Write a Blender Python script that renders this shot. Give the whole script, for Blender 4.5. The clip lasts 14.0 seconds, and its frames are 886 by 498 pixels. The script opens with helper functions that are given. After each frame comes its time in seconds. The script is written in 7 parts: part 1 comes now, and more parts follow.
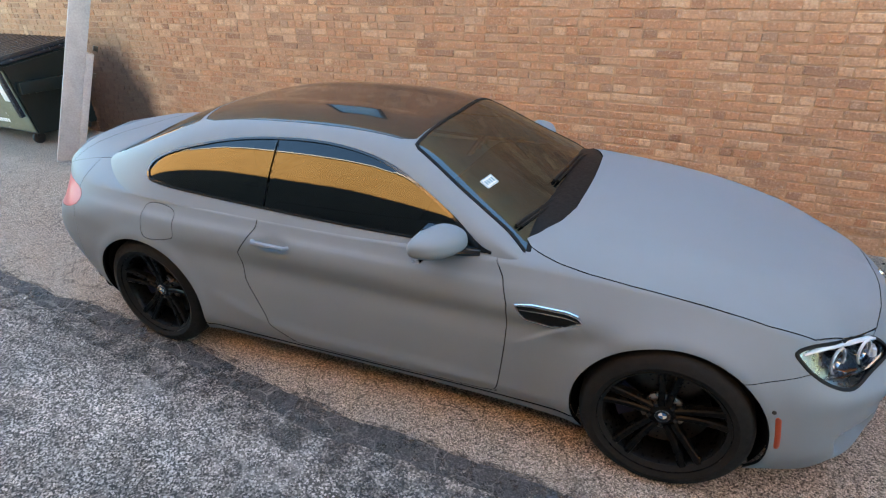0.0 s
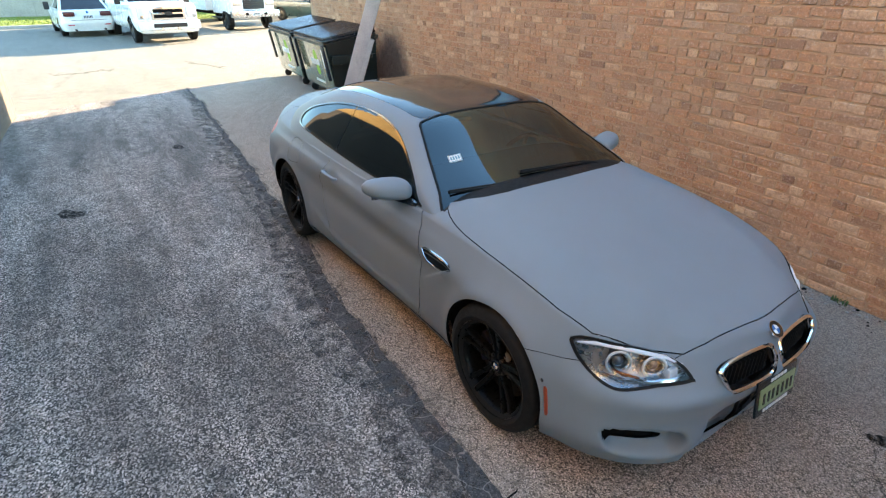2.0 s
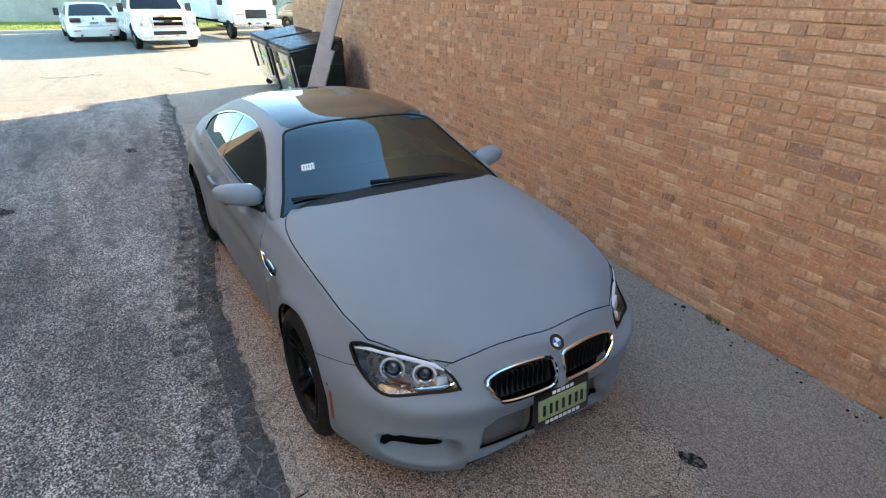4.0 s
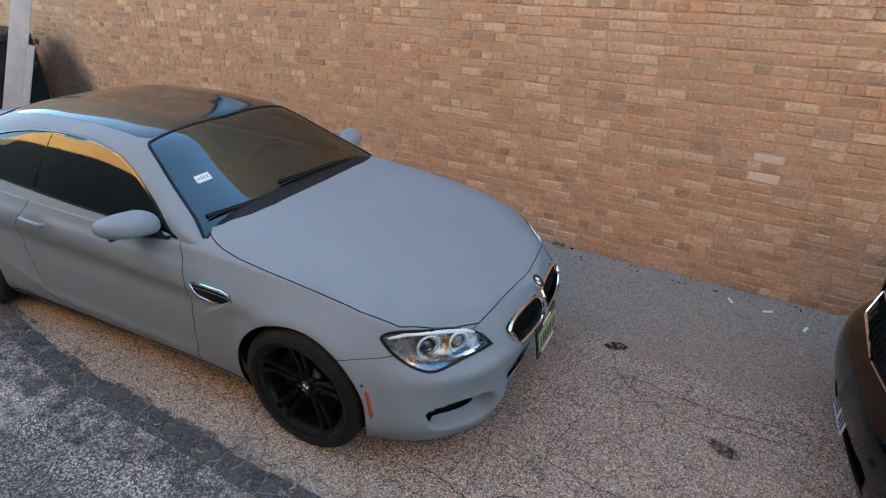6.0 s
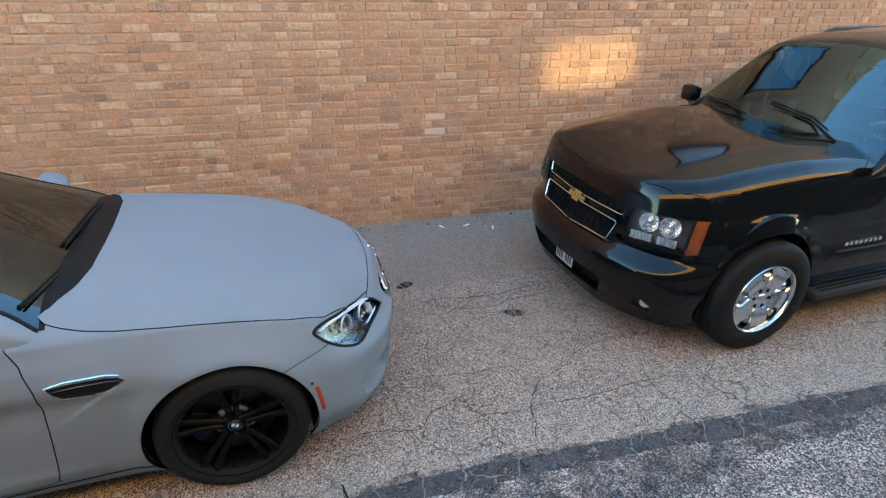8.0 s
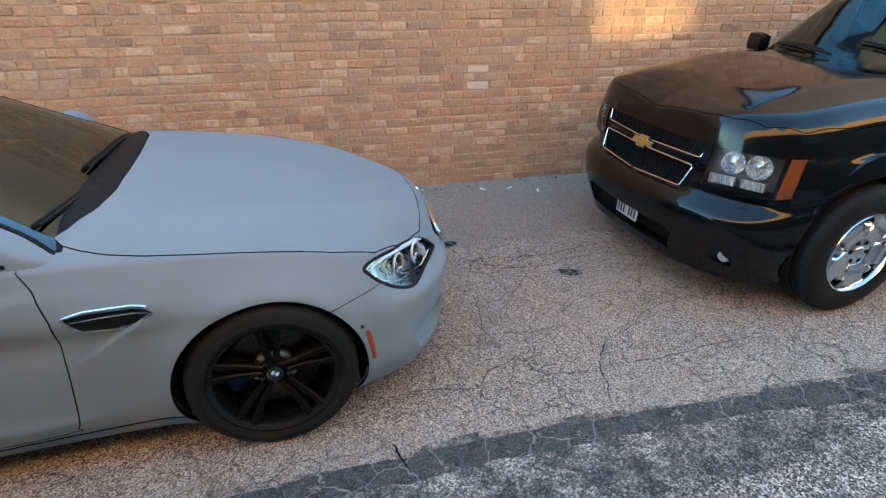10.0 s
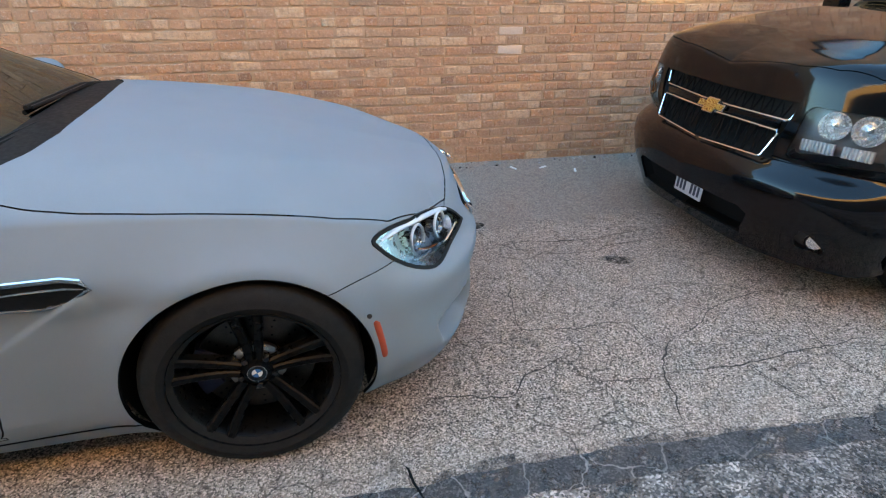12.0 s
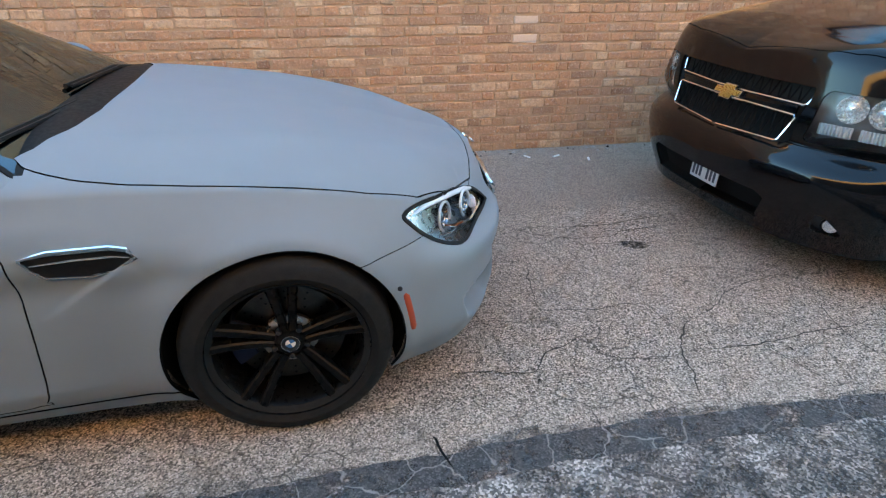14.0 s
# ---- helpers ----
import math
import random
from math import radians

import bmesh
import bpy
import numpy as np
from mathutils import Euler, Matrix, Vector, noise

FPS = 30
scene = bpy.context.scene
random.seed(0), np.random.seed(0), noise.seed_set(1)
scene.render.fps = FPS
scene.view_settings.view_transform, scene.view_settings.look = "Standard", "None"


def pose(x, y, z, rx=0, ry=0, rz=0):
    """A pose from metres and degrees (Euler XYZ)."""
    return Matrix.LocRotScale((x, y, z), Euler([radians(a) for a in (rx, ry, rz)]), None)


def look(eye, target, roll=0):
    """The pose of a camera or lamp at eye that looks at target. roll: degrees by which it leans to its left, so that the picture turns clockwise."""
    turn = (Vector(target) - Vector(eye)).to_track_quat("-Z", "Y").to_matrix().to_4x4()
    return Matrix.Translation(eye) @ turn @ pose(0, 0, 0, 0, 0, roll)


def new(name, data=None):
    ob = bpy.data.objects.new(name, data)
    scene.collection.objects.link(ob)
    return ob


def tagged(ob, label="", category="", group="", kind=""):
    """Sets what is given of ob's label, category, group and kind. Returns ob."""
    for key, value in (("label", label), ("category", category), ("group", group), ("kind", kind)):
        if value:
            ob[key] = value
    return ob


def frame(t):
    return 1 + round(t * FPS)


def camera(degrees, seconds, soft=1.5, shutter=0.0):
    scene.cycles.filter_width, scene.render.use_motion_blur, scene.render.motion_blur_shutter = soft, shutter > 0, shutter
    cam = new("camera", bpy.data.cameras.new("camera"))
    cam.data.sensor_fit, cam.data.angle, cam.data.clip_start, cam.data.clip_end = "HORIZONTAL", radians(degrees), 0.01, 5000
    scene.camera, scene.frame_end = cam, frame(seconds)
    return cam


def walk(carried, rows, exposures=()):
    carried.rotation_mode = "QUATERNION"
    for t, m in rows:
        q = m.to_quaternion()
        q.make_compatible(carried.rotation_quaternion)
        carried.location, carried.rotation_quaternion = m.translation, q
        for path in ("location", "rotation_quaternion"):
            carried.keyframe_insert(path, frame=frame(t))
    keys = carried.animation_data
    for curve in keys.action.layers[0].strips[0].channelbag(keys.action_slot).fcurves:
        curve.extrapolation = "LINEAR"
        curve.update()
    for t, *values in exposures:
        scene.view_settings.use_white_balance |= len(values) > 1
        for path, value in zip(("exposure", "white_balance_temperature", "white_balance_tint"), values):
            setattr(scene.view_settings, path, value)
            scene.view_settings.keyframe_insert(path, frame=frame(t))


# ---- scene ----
cam = camera(78.1, 14.0, soft=1.2)
LIGHTEN = [(0, 0.18, 7700, 15), (1, 0.08, 7700, 15), (2.2, -0.18, 7550, 14), (3, -0.25, 7540, 14), (5.5, -0.18, 7490, 14), (6.2, -0.06, 7540, 15), (6.7, 0.10, 7170, 10), (7.5, 0.19, 7070, 10), (10.5, 0.21, 7180, 10), (12, 0.35, 7180, 10), (14, 0.35, 7180, 10)]
PATH = [
    (0, (-0.156, -1.87, 2.042), (-0.86, -0.235, 1.131), -1.2),
    (0.5, (0.315, -1.933, 2.065), (-0.638, -0.424, 1.162), -1.0),
    (1, (0.791, -1.875, 2.094), (-0.309, -0.466, 1.197), -0.7),
    (1.5, (1.271, -1.707, 2.114), (-0.058, -0.507, 1.223), -0.3),
    (2, (1.723, -1.393, 2.142), (0.232, -0.405, 1.248), -0.0),
    (2.5, (2.123, -0.954, 2.152), (0.582, -0.042, 1.262), 0.6),
    (3, (2.326, -0.596, 2.174), (0.771, 0.29, 1.282), 1.0),
    (3.2, (2.356, -0.529, 2.181), (0.802, 0.358, 1.286), 1.1),
    (5.3, (1.897, -1.019, 2.142), (0.57, 0.21, 1.288), 0.8),
    (5.5, (1.739, -1.149, 2.177), (0.508, 0.147, 1.28), 1.6),
    (6, (1.522, -1.498, 2.174), (0.727, 0.099, 1.271), 1.1),
    (6.5, (1.258, -1.801, 2.146), (1.17, -0.014, 1.252), 0.7),
    (7, (0.931, -1.992, 2.182), (1.397, -0.267, 1.283), 0.8),
    (7.5, (0.619, -2.026, 2.212), (1.221, -0.345, 1.311), 0.6),
    (8, (0.281, -2.052, 2.261), (0.871, -0.369, 1.357), 0.7),
    (8.2, (0.178, -2.038, 2.272), (0.761, -0.355, 1.362), 0.6),
    (10.3, (0.142, -1.783, 1.712), (0.66, -0.086, 0.787), 0.2),
    (10.5, (0.177, -1.752, 1.623), (0.695, -0.059, 0.693), 0.4),
    (11, (0.26, -1.653, 1.552), (0.774, 0.041, 0.62), 0.4),
    (11.5, (0.286, -1.536, 1.528), (0.778, 0.162, 0.593), 0.5),
    (12, (0.224, -1.408, 1.533), (0.681, 0.299, 0.596), 0.3),
    (12.5, (0.151, -1.406, 1.539), (0.589, 0.302, 0.596), 0.3),
    (13, (0.16, -1.353, 1.519), (0.618, 0.351, 0.578), 0.3),
    (13.5, (0.158, -1.403, 1.453), (0.571, 0.309, 0.505), 0.3),
    (14, (0.13, -1.463, 1.496), (0.568, 0.241, 0.545), 0.3),
]
walk(cam, [(t, look(eye, target, roll)) for t, eye, target, roll in PATH], [(t, 3.0 + e, k, tint) for t, e, k, tint in LIGHTEN])

# ---- light ----
SUN_TO = Vector((-0.337, 0.94, 0.30)).normalized()      # towards the sun, which stands behind the brick building
world = bpy.data.worlds.new("sky")
scene.world = world
world.use_nodes = True
sky = world.node_tree.nodes.new("ShaderNodeTexSky")
sky.sky_type, sky.sun_disc = "NISHITA", False
sky.sun_elevation = math.asin(SUN_TO.z)
sky.ozone_density, sky.air_density, sky.dust_density = 0.25, 1.0, 0.2
sky.sun_rotation = math.atan2(SUN_TO.x, SUN_TO.y)
back = world.node_tree.nodes["Background"]
back.inputs["Strength"].default_value = 0.15
clear = world.node_tree.nodes.new("ShaderNodeMix")
clear.data_type, clear.blend_type = "RGBA", "MULTIPLY"
clear.inputs[0].default_value, clear.inputs[7].default_value = 1.0, (0.68, 1.0, 1.17, 1)
world.node_tree.links.new(sky.outputs[0], clear.inputs[6])
world.node_tree.links.new(clear.outputs[2], back.inputs["Color"])

sun = new("sun", bpy.data.lights.new("sun", "SUN"))
sun.data.energy, sun.data.angle, sun.data.color = 4.7, radians(0.6), (1.0, 0.86, 0.63)
sun.matrix_world = look(SUN_TO * 60, (0, 0, 0))

# area lamp added for the sun patch on the brick wall, as if a window across the alley threw it
patch_lamp = new("window_glint", bpy.data.lights.new("window_glint", "AREA"))
patch_lamp.data.shape, patch_lamp.data.size, patch_lamp.data.size_y, patch_lamp.data.spread = "RECTANGLE", 0.90, 0.40, radians(3)
patch_lamp.data.energy, patch_lamp.data.color = 0.18, (1.0, 0.88, 0.50)
patch_lamp.matrix_world = look((4.55, -3.1, 2.9), (3.45, 2.72, 1.49))

# ---- materials ----
def mat(name, base=(0.5, 0.5, 0.5), rough=0.6, metal=0.0, coat=0.0, spec=0.5):
    m = bpy.data.materials.new(name)
    m.use_nodes = True
    b = m.node_tree.nodes["Principled BSDF"]
    b.inputs["Base Color"].default_value = (*base, 1)
    b.inputs["Roughness"].default_value = rough
    b.inputs["Metallic"].default_value = metal
    b.inputs["Coat Weight"].default_value = coat
    b.inputs["Coat Roughness"].default_value = 0.03
    b.inputs["Specular IOR Level"].default_value = spec
    return m


class Nodes:
    """Short hand for adding nodes to one material."""

    def __init__(self, m):
        self.t = m.node_tree
        self.b = self.t.nodes["Principled BSDF"]
        self.co = self.t.nodes.new("ShaderNodeTexCoord").outputs["Object"]

    def add(self, kind, **values):
        n = self.t.nodes.new("ShaderNode" + kind)
        for k, v in values.items():
            if k in n.inputs:
                n.inputs[k].default_value = v
        return n

    def link(self, a, b):
        self.t.links.new(a, b)

    def noise(self, scale, detail=4.0, rough=0.55, co=None):
        n = self.add("TexNoise", Scale=scale, Detail=detail, Roughness=rough)
        self.link(co or self.co, n.inputs["Vector"])
        return n.outputs["Fac"]

    def ramp(self, fac, *stops):
        r = self.add("ValToRGB")
        e = r.color_ramp.elements
        while len(e) < len(stops):
            e.new(0.5)
        for el, (p, c) in zip(e, stops):
            el.position = p
            el.color = (*c, 1) if isinstance(c, tuple) else (c, c, c, 1)
        self.link(fac, r.inputs[0])
        return r.outputs[0]

    def mix(self, fac, a, b, blend="MIX"):
        n = self.t.nodes.new("ShaderNodeMix")
        n.data_type, n.blend_type = "RGBA", blend
        for sock, v in ((n.inputs[0], fac), (n.inputs[6], a), (n.inputs[7], b)):
            if isinstance(v, (int, float)):
                sock.default_value = v if sock == n.inputs[0] else (v, v, v, 1)
            elif isinstance(v, tuple):
                sock.default_value = (*v, 1)
            else:
                self.link(v, sock)
        return n.outputs[2]

    def math(self, op, a, b=0.0):
        n = self.t.nodes.new("ShaderNodeMath")
        n.operation = op
        for sock, v in zip(n.inputs, (a, b)):
            if isinstance(v, (int, float)):
                sock.default_value = v
            else:
                self.link(v, sock)
        return n.outputs[0]

    def bump(self, height, strength=0.3, distance=0.01, after=None):
        n = self.add("Bump", Strength=strength, Distance=distance)
        self.link(height, n.inputs["Height"])
        if after:
            self.link(after, n.inputs["Normal"])
        self.link(n.outputs[0], self.b.inputs["Normal"])
        return n.outputs[0]

    def colour(self, c):
        self.link(c, self.b.inputs["Base Color"])

    def rough(self, c):
        self.link(c, self.b.inputs["Roughness"])


def speckled(name, lo, hi, scale, rough, metal=0.0, coat=0.0, bump=0.0, spec=0.5):
    """A surface whose colour wanders between two tones at two scales."""
    m = mat(name, hi, rough, metal, coat, spec)
    n = Nodes(m)
    f = n.mix(0.5, n.noise(scale), n.noise(scale * 9, 3))
    n.colour(n.ramp(f, (0.3, lo), (0.7, hi)))
    n.rough(n.ramp(n.noise(scale * 2.3), (0.3, max(0.02, rough - 0.07)), (0.7, min(1, rough + 0.07))))
    if bump:
        n.bump(n.noise(scale * 12, 3), bump, 0.003)
    return m


def matte_paint():
    m = mat("matte_grey_paint", (0.3, 0.31, 0.33), 0.47, 0.0, spec=0.22)
    n = Nodes(m)
    flake = n.noise(900, 2)
    dust = n.noise(5, 5)
    n.colour(n.mix(0.35, n.ramp(dust, (0.3, (0.187, 0.225, 0.255)), (0.75, (0.208, 0.249, 0.281))),
                   n.ramp(flake, (0.35, (0.163, 0.196, 0.223)), (0.65, (0.231, 0.278, 0.314)))))
    n.rough(n.ramp(dust, (0.3, 0.42), (0.7, 0.51)))
    return m


def black_paint():
    m = mat("gloss_black_paint", (0.006, 0.006, 0.007), 0.12, 0.0, 0.08, 0.32)
    n = Nodes(m)
    dust = n.noise(7, 6)
    n.colour(n.ramp(dust, (0.4, (0.002, 0.002, 0.0025)), (0.8, (0.006, 0.0055, 0.005))))
    n.rough(n.ramp(n.noise(30, 4), (0.3, 0.05), (0.8, 0.13)))
    return m


def glass(name, tint, ior=1.52, shine=(0.96, 0.98, 1.0)):
    """Thin tinted glass: clear but dark, with mirror reflection that grows at grazing angles; shine tints that
    reflection.
    """
    m = bpy.data.materials.new(name)
    m.use_nodes = True
    t = m.node_tree
    t.nodes.remove(t.nodes["Principled BSDF"])
    out = t.nodes["Material Output"]
    clear = t.nodes.new("ShaderNodeBsdfTransparent")
    clear.inputs[0].default_value = (*tint, 1)
    gloss = t.nodes.new("ShaderNodeBsdfGlossy")
    gloss.inputs["Roughness"].default_value = 0.012
    gloss.inputs["Color"].default_value = (*shine, 1)
    fres = t.nodes.new("ShaderNodeFresnel")
    fres.inputs[0].default_value = ior
    mix = t.nodes.new("ShaderNodeMixShader")
    t.links.new(fres.outputs[0], mix.inputs[0])
    t.links.new(clear.outputs[0], mix.inputs[1])
    t.links.new(gloss.outputs[0], mix.inputs[2])
    t.links.new(mix.outputs[0], out.inputs["Surface"])
    return m


def dark_patch(n, colour):
    """A dark patch with a ragged edge, low on the wall behind the leaning timber."""
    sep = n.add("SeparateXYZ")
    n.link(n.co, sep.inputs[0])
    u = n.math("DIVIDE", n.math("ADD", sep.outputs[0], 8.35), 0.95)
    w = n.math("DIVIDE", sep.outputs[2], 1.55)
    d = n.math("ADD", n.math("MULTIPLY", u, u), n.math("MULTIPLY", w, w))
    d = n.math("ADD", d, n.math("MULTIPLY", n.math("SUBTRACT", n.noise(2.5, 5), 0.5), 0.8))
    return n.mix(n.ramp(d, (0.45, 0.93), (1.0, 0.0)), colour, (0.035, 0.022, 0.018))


def brick_mat():
    m = mat("common_brick", (0.44, 0.24, 0.145), 0.92)
    n = Nodes(m)
    rnd = n.add("ObjectInfo").outputs["Random"]
    isl = n.add("NewGeometry").outputs["Random Per Island"]
    r = n.math("FRACT", n.math("ADD", rnd, isl))
    tone = n.ramp(r, (0.0, (0.39, 0.165, 0.078)), (0.2, (0.50, 0.24, 0.117)), (0.42, (0.39, 0.18, 0.088)),
                  (0.60, (0.55, 0.30, 0.158)), (0.76, (0.205, 0.085, 0.045)), (0.90, (0.63, 0.39, 0.232)))
    grime = n.noise(2.2, 6, 0.65)
    blotch = n.noise(26, 5, 0.7)
    grain = n.noise(120, 4, 0.7)
    c = n.mix(n.ramp(grain, (0.35, 0.0), (0.75, 0.45)), tone, (0.61, 0.41, 0.265))
    c = n.mix(n.ramp(blotch, (0.36, 0.6), (0.54, 0.0)), c, (0.245, 0.135, 0.086))
    c = n.mix(n.ramp(n.noise(48, 3, 0.6), (0.55, 0.0), (0.68, 0.6)), c, (0.66, 0.50, 0.385))
    c = n.mix(n.ramp(n.noise(75, 4, 0.7), (0.30, 0.8), (0.43, 0.0)), c, (0.121, 0.058, 0.0349))
    c = n.mix(n.ramp(grime, (0.42, 0.0), (0.72, 0.5)), c, (0.48, 0.315, 0.208))
    n.colour(dark_patch(n, c))
    n.bump(n.mix(0.5, n.noise(60, 5, 0.7), n.noise(20, 4, 0.6)), 0.9, 0.008)
    return m


def mortar_mat():
    m = mat("mortar", (0.528, 0.36, 0.262), 0.95)
    n = Nodes(m)
    n.colour(dark_patch(n, n.ramp(n.noise(9, 6, 0.65), (0.3, (0.39, 0.24, 0.14)), (0.7, (0.54, 0.35, 0.222)))))
    n.bump(n.noise(90, 4, 0.7), 0.6, 0.004)
    return m


def wall_pattern_mat(name, a, b, mortar):
    """Brickwork too high up or too far off to be built piece by piece."""
    m = mat(name, a, 0.92)
    n = Nodes(m)
    mp = n.add("Mapping")
    mp.inputs["Rotation"].default_value = (radians(90), 0, 0)
    n.link(n.co, mp.inputs["Vector"])
    t = n.add("TexBrick", Scale=1.0)
    t.inputs["Brick Width"].default_value, t.inputs["Row Height"].default_value, t.inputs["Mortar Size"].default_value = 0.213, 0.0775, 0.006
    t.inputs["Color1"].default_value, t.inputs["Color2"].default_value, t.inputs["Mortar"].default_value = (*a, 1), (*b, 1), (*mortar, 1)
    n.link(mp.outputs[0], t.inputs["Vector"])
    n.colour(n.mix(n.ramp(n.noise(1.6, 6), (0.4, 0.0), (0.75, 0.4)), t.outputs["Color"], tuple(0.75 * v for v in a)))
    n.bump(n.noise(70, 4), 0.4, 0.004)
    return m


def asphalt_mat(name, stones, dark, cracks=0.0, cell=2.6, speck=0.3, stain=(0.2, 0.19, 0.18), vein=None, wide=1.0, streak=0.3, smooth=None, grit=165.0, mottle=1.0):
    """Worn asphalt: many small light stones in dark binder, blotches, and a net of fine cracks or pale veins."""
    m = mat(name, stones[0], 0.93)
    n = Nodes(m)
    v = n.add("TexVoronoi", Scale=grit)
    n.link(n.co, v.inputs["Vector"])
    sep = n.add("SeparateColor")
    n.link(v.outputs["Color"], sep.inputs[0])
    stone = n.ramp(sep.outputs[0], (0.0, dark), (speck, dark), (speck + 0.05, stones[0]), (0.7, stones[1]), (0.9, stones[2]))
    stretch = n.add("Mapping")
    stretch.inputs["Scale"].default_value = (0.15, 1.0, 1.0)
    n.link(n.co, stretch.inputs["Vector"])
    blot = n.noise(1.2, 7, 0.62, stretch.outputs[0])
    fine = n.noise(22, 5, 0.6)
    patch = n.noise(4.5, 5, 0.6)
    c = n.mix(n.ramp(blot, (0.45, 0.0), (0.7, 0.5)), stone, stain)
    c = n.mix(n.ramp(n.noise(1.5, 6, 0.66, stretch.outputs[0]), (0.38, streak), (0.56, 0.0)), c, dark)
    c = n.mix(n.ramp(patch, (0.35, 0.4 * mottle), (0.55, 0.0)), c, dark)
    c = n.mix(n.ramp(fine, (0.3, 0.35 * mottle), (0.55, 0.0)), c, dark)
    height = n.mix(0.6, v.outputs["Distance"], fine)
    if cracks:
        wob = n.add("TexNoise", Scale=4.0, Detail=7.0)
        n.link(n.co, wob.inputs["Vector"])
        warp = n.mix(0.11, n.co, wob.outputs["Color"], "LINEAR_LIGHT")
        e = n.add("TexVoronoi", Scale=cell)
        e.feature = "DISTANCE_TO_EDGE"
        n.link(warp, e.inputs["Vector"])
        line = n.ramp(e.outputs["Distance"], (0.0, 1.0), (0.009 * wide, 0.8), (0.018 * wide, 0.0))
        line = n.math("MULTIPLY", line, n.math("MULTIPLY", n.ramp(n.noise(1.3, 4), (0.4, 0.35), (0.6, 1.0)), cracks))
        c = n.mix(line, c, vein or tuple(0.3 * k for k in dark))
        height = n.mix(line, height, 0.0)
    if smooth:
        # towards the wall the stones give way to a smoother, greyer skin, with a ragged border
        sep = n.add("SeparateXYZ")
        n.link(n.co, sep.inputs[0])
        d = n.math("ADD", n.math("SUBTRACT", sep.outputs[1], 1.62), n.math("MULTIPLY", n.math("SUBTRACT", sep.outputs[0], 1.0), 0.07))
        d = n.math("ADD", d, n.math("MULTIPLY", n.math("SUBTRACT", n.noise(2.4, 7, 0.65), 0.5), 0.9))
        skin = n.mix(n.ramp(fine, (0.35, 0.5), (0.6, 0.0)), n.mix(n.noise(3.2, 6, 0.6), *smooth), tuple(0.7 * k for k in smooth[0]))
        skin = n.mix(0.42, skin, stone)
        k = n.ramp(d, (0.40, 0.0), (0.62, 1.0))
        d2 = n.math("ADD", d, 0.5)
        n.link(d2, k.node.inputs[0])
        c = n.mix(k, c, skin)
    n.colour(c)
    n.bump(height, 1.0, 0.012)
    return m


PAINT = matte_paint()
BLACK = black_paint()
WHITE = speckled("white_car_paint", (0.72, 0.72, 0.70), (0.82, 0.82, 0.80), 3, 0.25, coat=0.6)
TRIM = speckled("black_plastic_trim", (0.012, 0.012, 0.013), (0.024, 0.024, 0.025), 25, 0.5)
GLOSS = mat("gloss_black_trim", (0.008, 0.008, 0.009), 0.12, 0, 0.6)
SHADE = mat("underbody_and_gap_black", (0.008, 0.008, 0.008), 0.95, spec=0.1)
TYRE = speckled("tyre_rubber", (0.006, 0.006, 0.006), (0.012, 0.0115, 0.011), 18, 0.72, bump=0.3, spec=0.24)
RIMBLACK = speckled("satin_black_alloy", (0.004, 0.004, 0.004), (0.007, 0.007, 0.007), 20, 0.30, coat=0.02, spec=0.09)
CHROME = speckled("chrome", (0.78, 0.78, 0.79), (0.88, 0.88, 0.88), 12, 0.08, 1.0)
BELL = speckled("bright_disc_bell", (0.45, 0.40, 0.35), (0.62, 0.56, 0.5), 20, 0.3, 1.0)
SATIN = speckled("matt_black_rubber", (0.004, 0.004, 0.004), (0.008, 0.008, 0.008), 30, 0.6, spec=0.2)
STEEL = speckled("brake_steel", (0.05, 0.043, 0.038), (0.10, 0.085, 0.07), 30, 0.38, 1.0)
CALIPER = mat("dark_blue_caliper", (0.012, 0.016, 0.05), 0.4)
AMBER = mat("amber_lens", (0.21, 0.05, 0.012), 0.18, 0, 0.6)
ORANGE = mat("orange_marker_lens", (0.36, 0.055, 0.02), 0.3, 0, 0.4)
RED = mat("red_lens", (0.55, 0.02, 0.04), 0.38, 0, 0.05)
LENS = glass("clear_lens", (0.95, 0.96, 0.97), 1.36)
# shine puts some of the sky's blue into the reflections
TINT = glass("tinted_glass", (0.03, 0.03, 0.03), 1.6, (0.86, 0.94, 1.0))
SCREEN = glass("windscreen_glass", (0.11, 0.14, 0.145), 1.85, (0.80, 0.95, 1))
BLUEPANE = speckled("blue_pane_glass", (0.10, 0.30, 0.50), (0.14, 0.38, 0.60), 6, 0.2, 0.0, 0.5)
REFLECTOR = speckled("lamp_reflector", (0.62, 0.64, 0.68), (0.85, 0.86, 0.88), 25, 0.12, 1.0)
LEATHER = speckled("dark_leather", (0.02, 0.017, 0.015), (0.035, 0.03, 0.026), 30, 0.55)
WHITEFLAT = mat("white_print", (0.78, 0.79, 0.78), 0.6)
BLUEFLAT = mat("blue_enamel", (0.04, 0.15, 0.36), 0.25, 0, 0.5)
GOLD = speckled("gold_badge", (0.62, 0.40, 0.10), (0.75, 0.52, 0.18), 60, 0.28, 0.9)
BRICK, MORTAR = brick_mat(), mortar_mat()

# ---- mesh helpers ----
def part(name, bm, material, parent=None, label="", sharp=38, normals=None):
    """Links a bmesh as one mesh object under a thing or a part."""
    me = bpy.data.meshes.new(name)
    bm.to_mesh(me)
    bm.free()
    me.materials.append(material)
    me.polygons.foreach_set("use_smooth", [True] * len(me.polygons))
    if normals is not None:
        me.normals_split_custom_set_from_vertices(normals)
    elif sharp:
        me.set_sharp_from_angle(angle=radians(sharp))
    ob = new(name, me)
    if parent is not None:
        ob.parent = parent
    if label:
        ob["label"] = label
    return ob


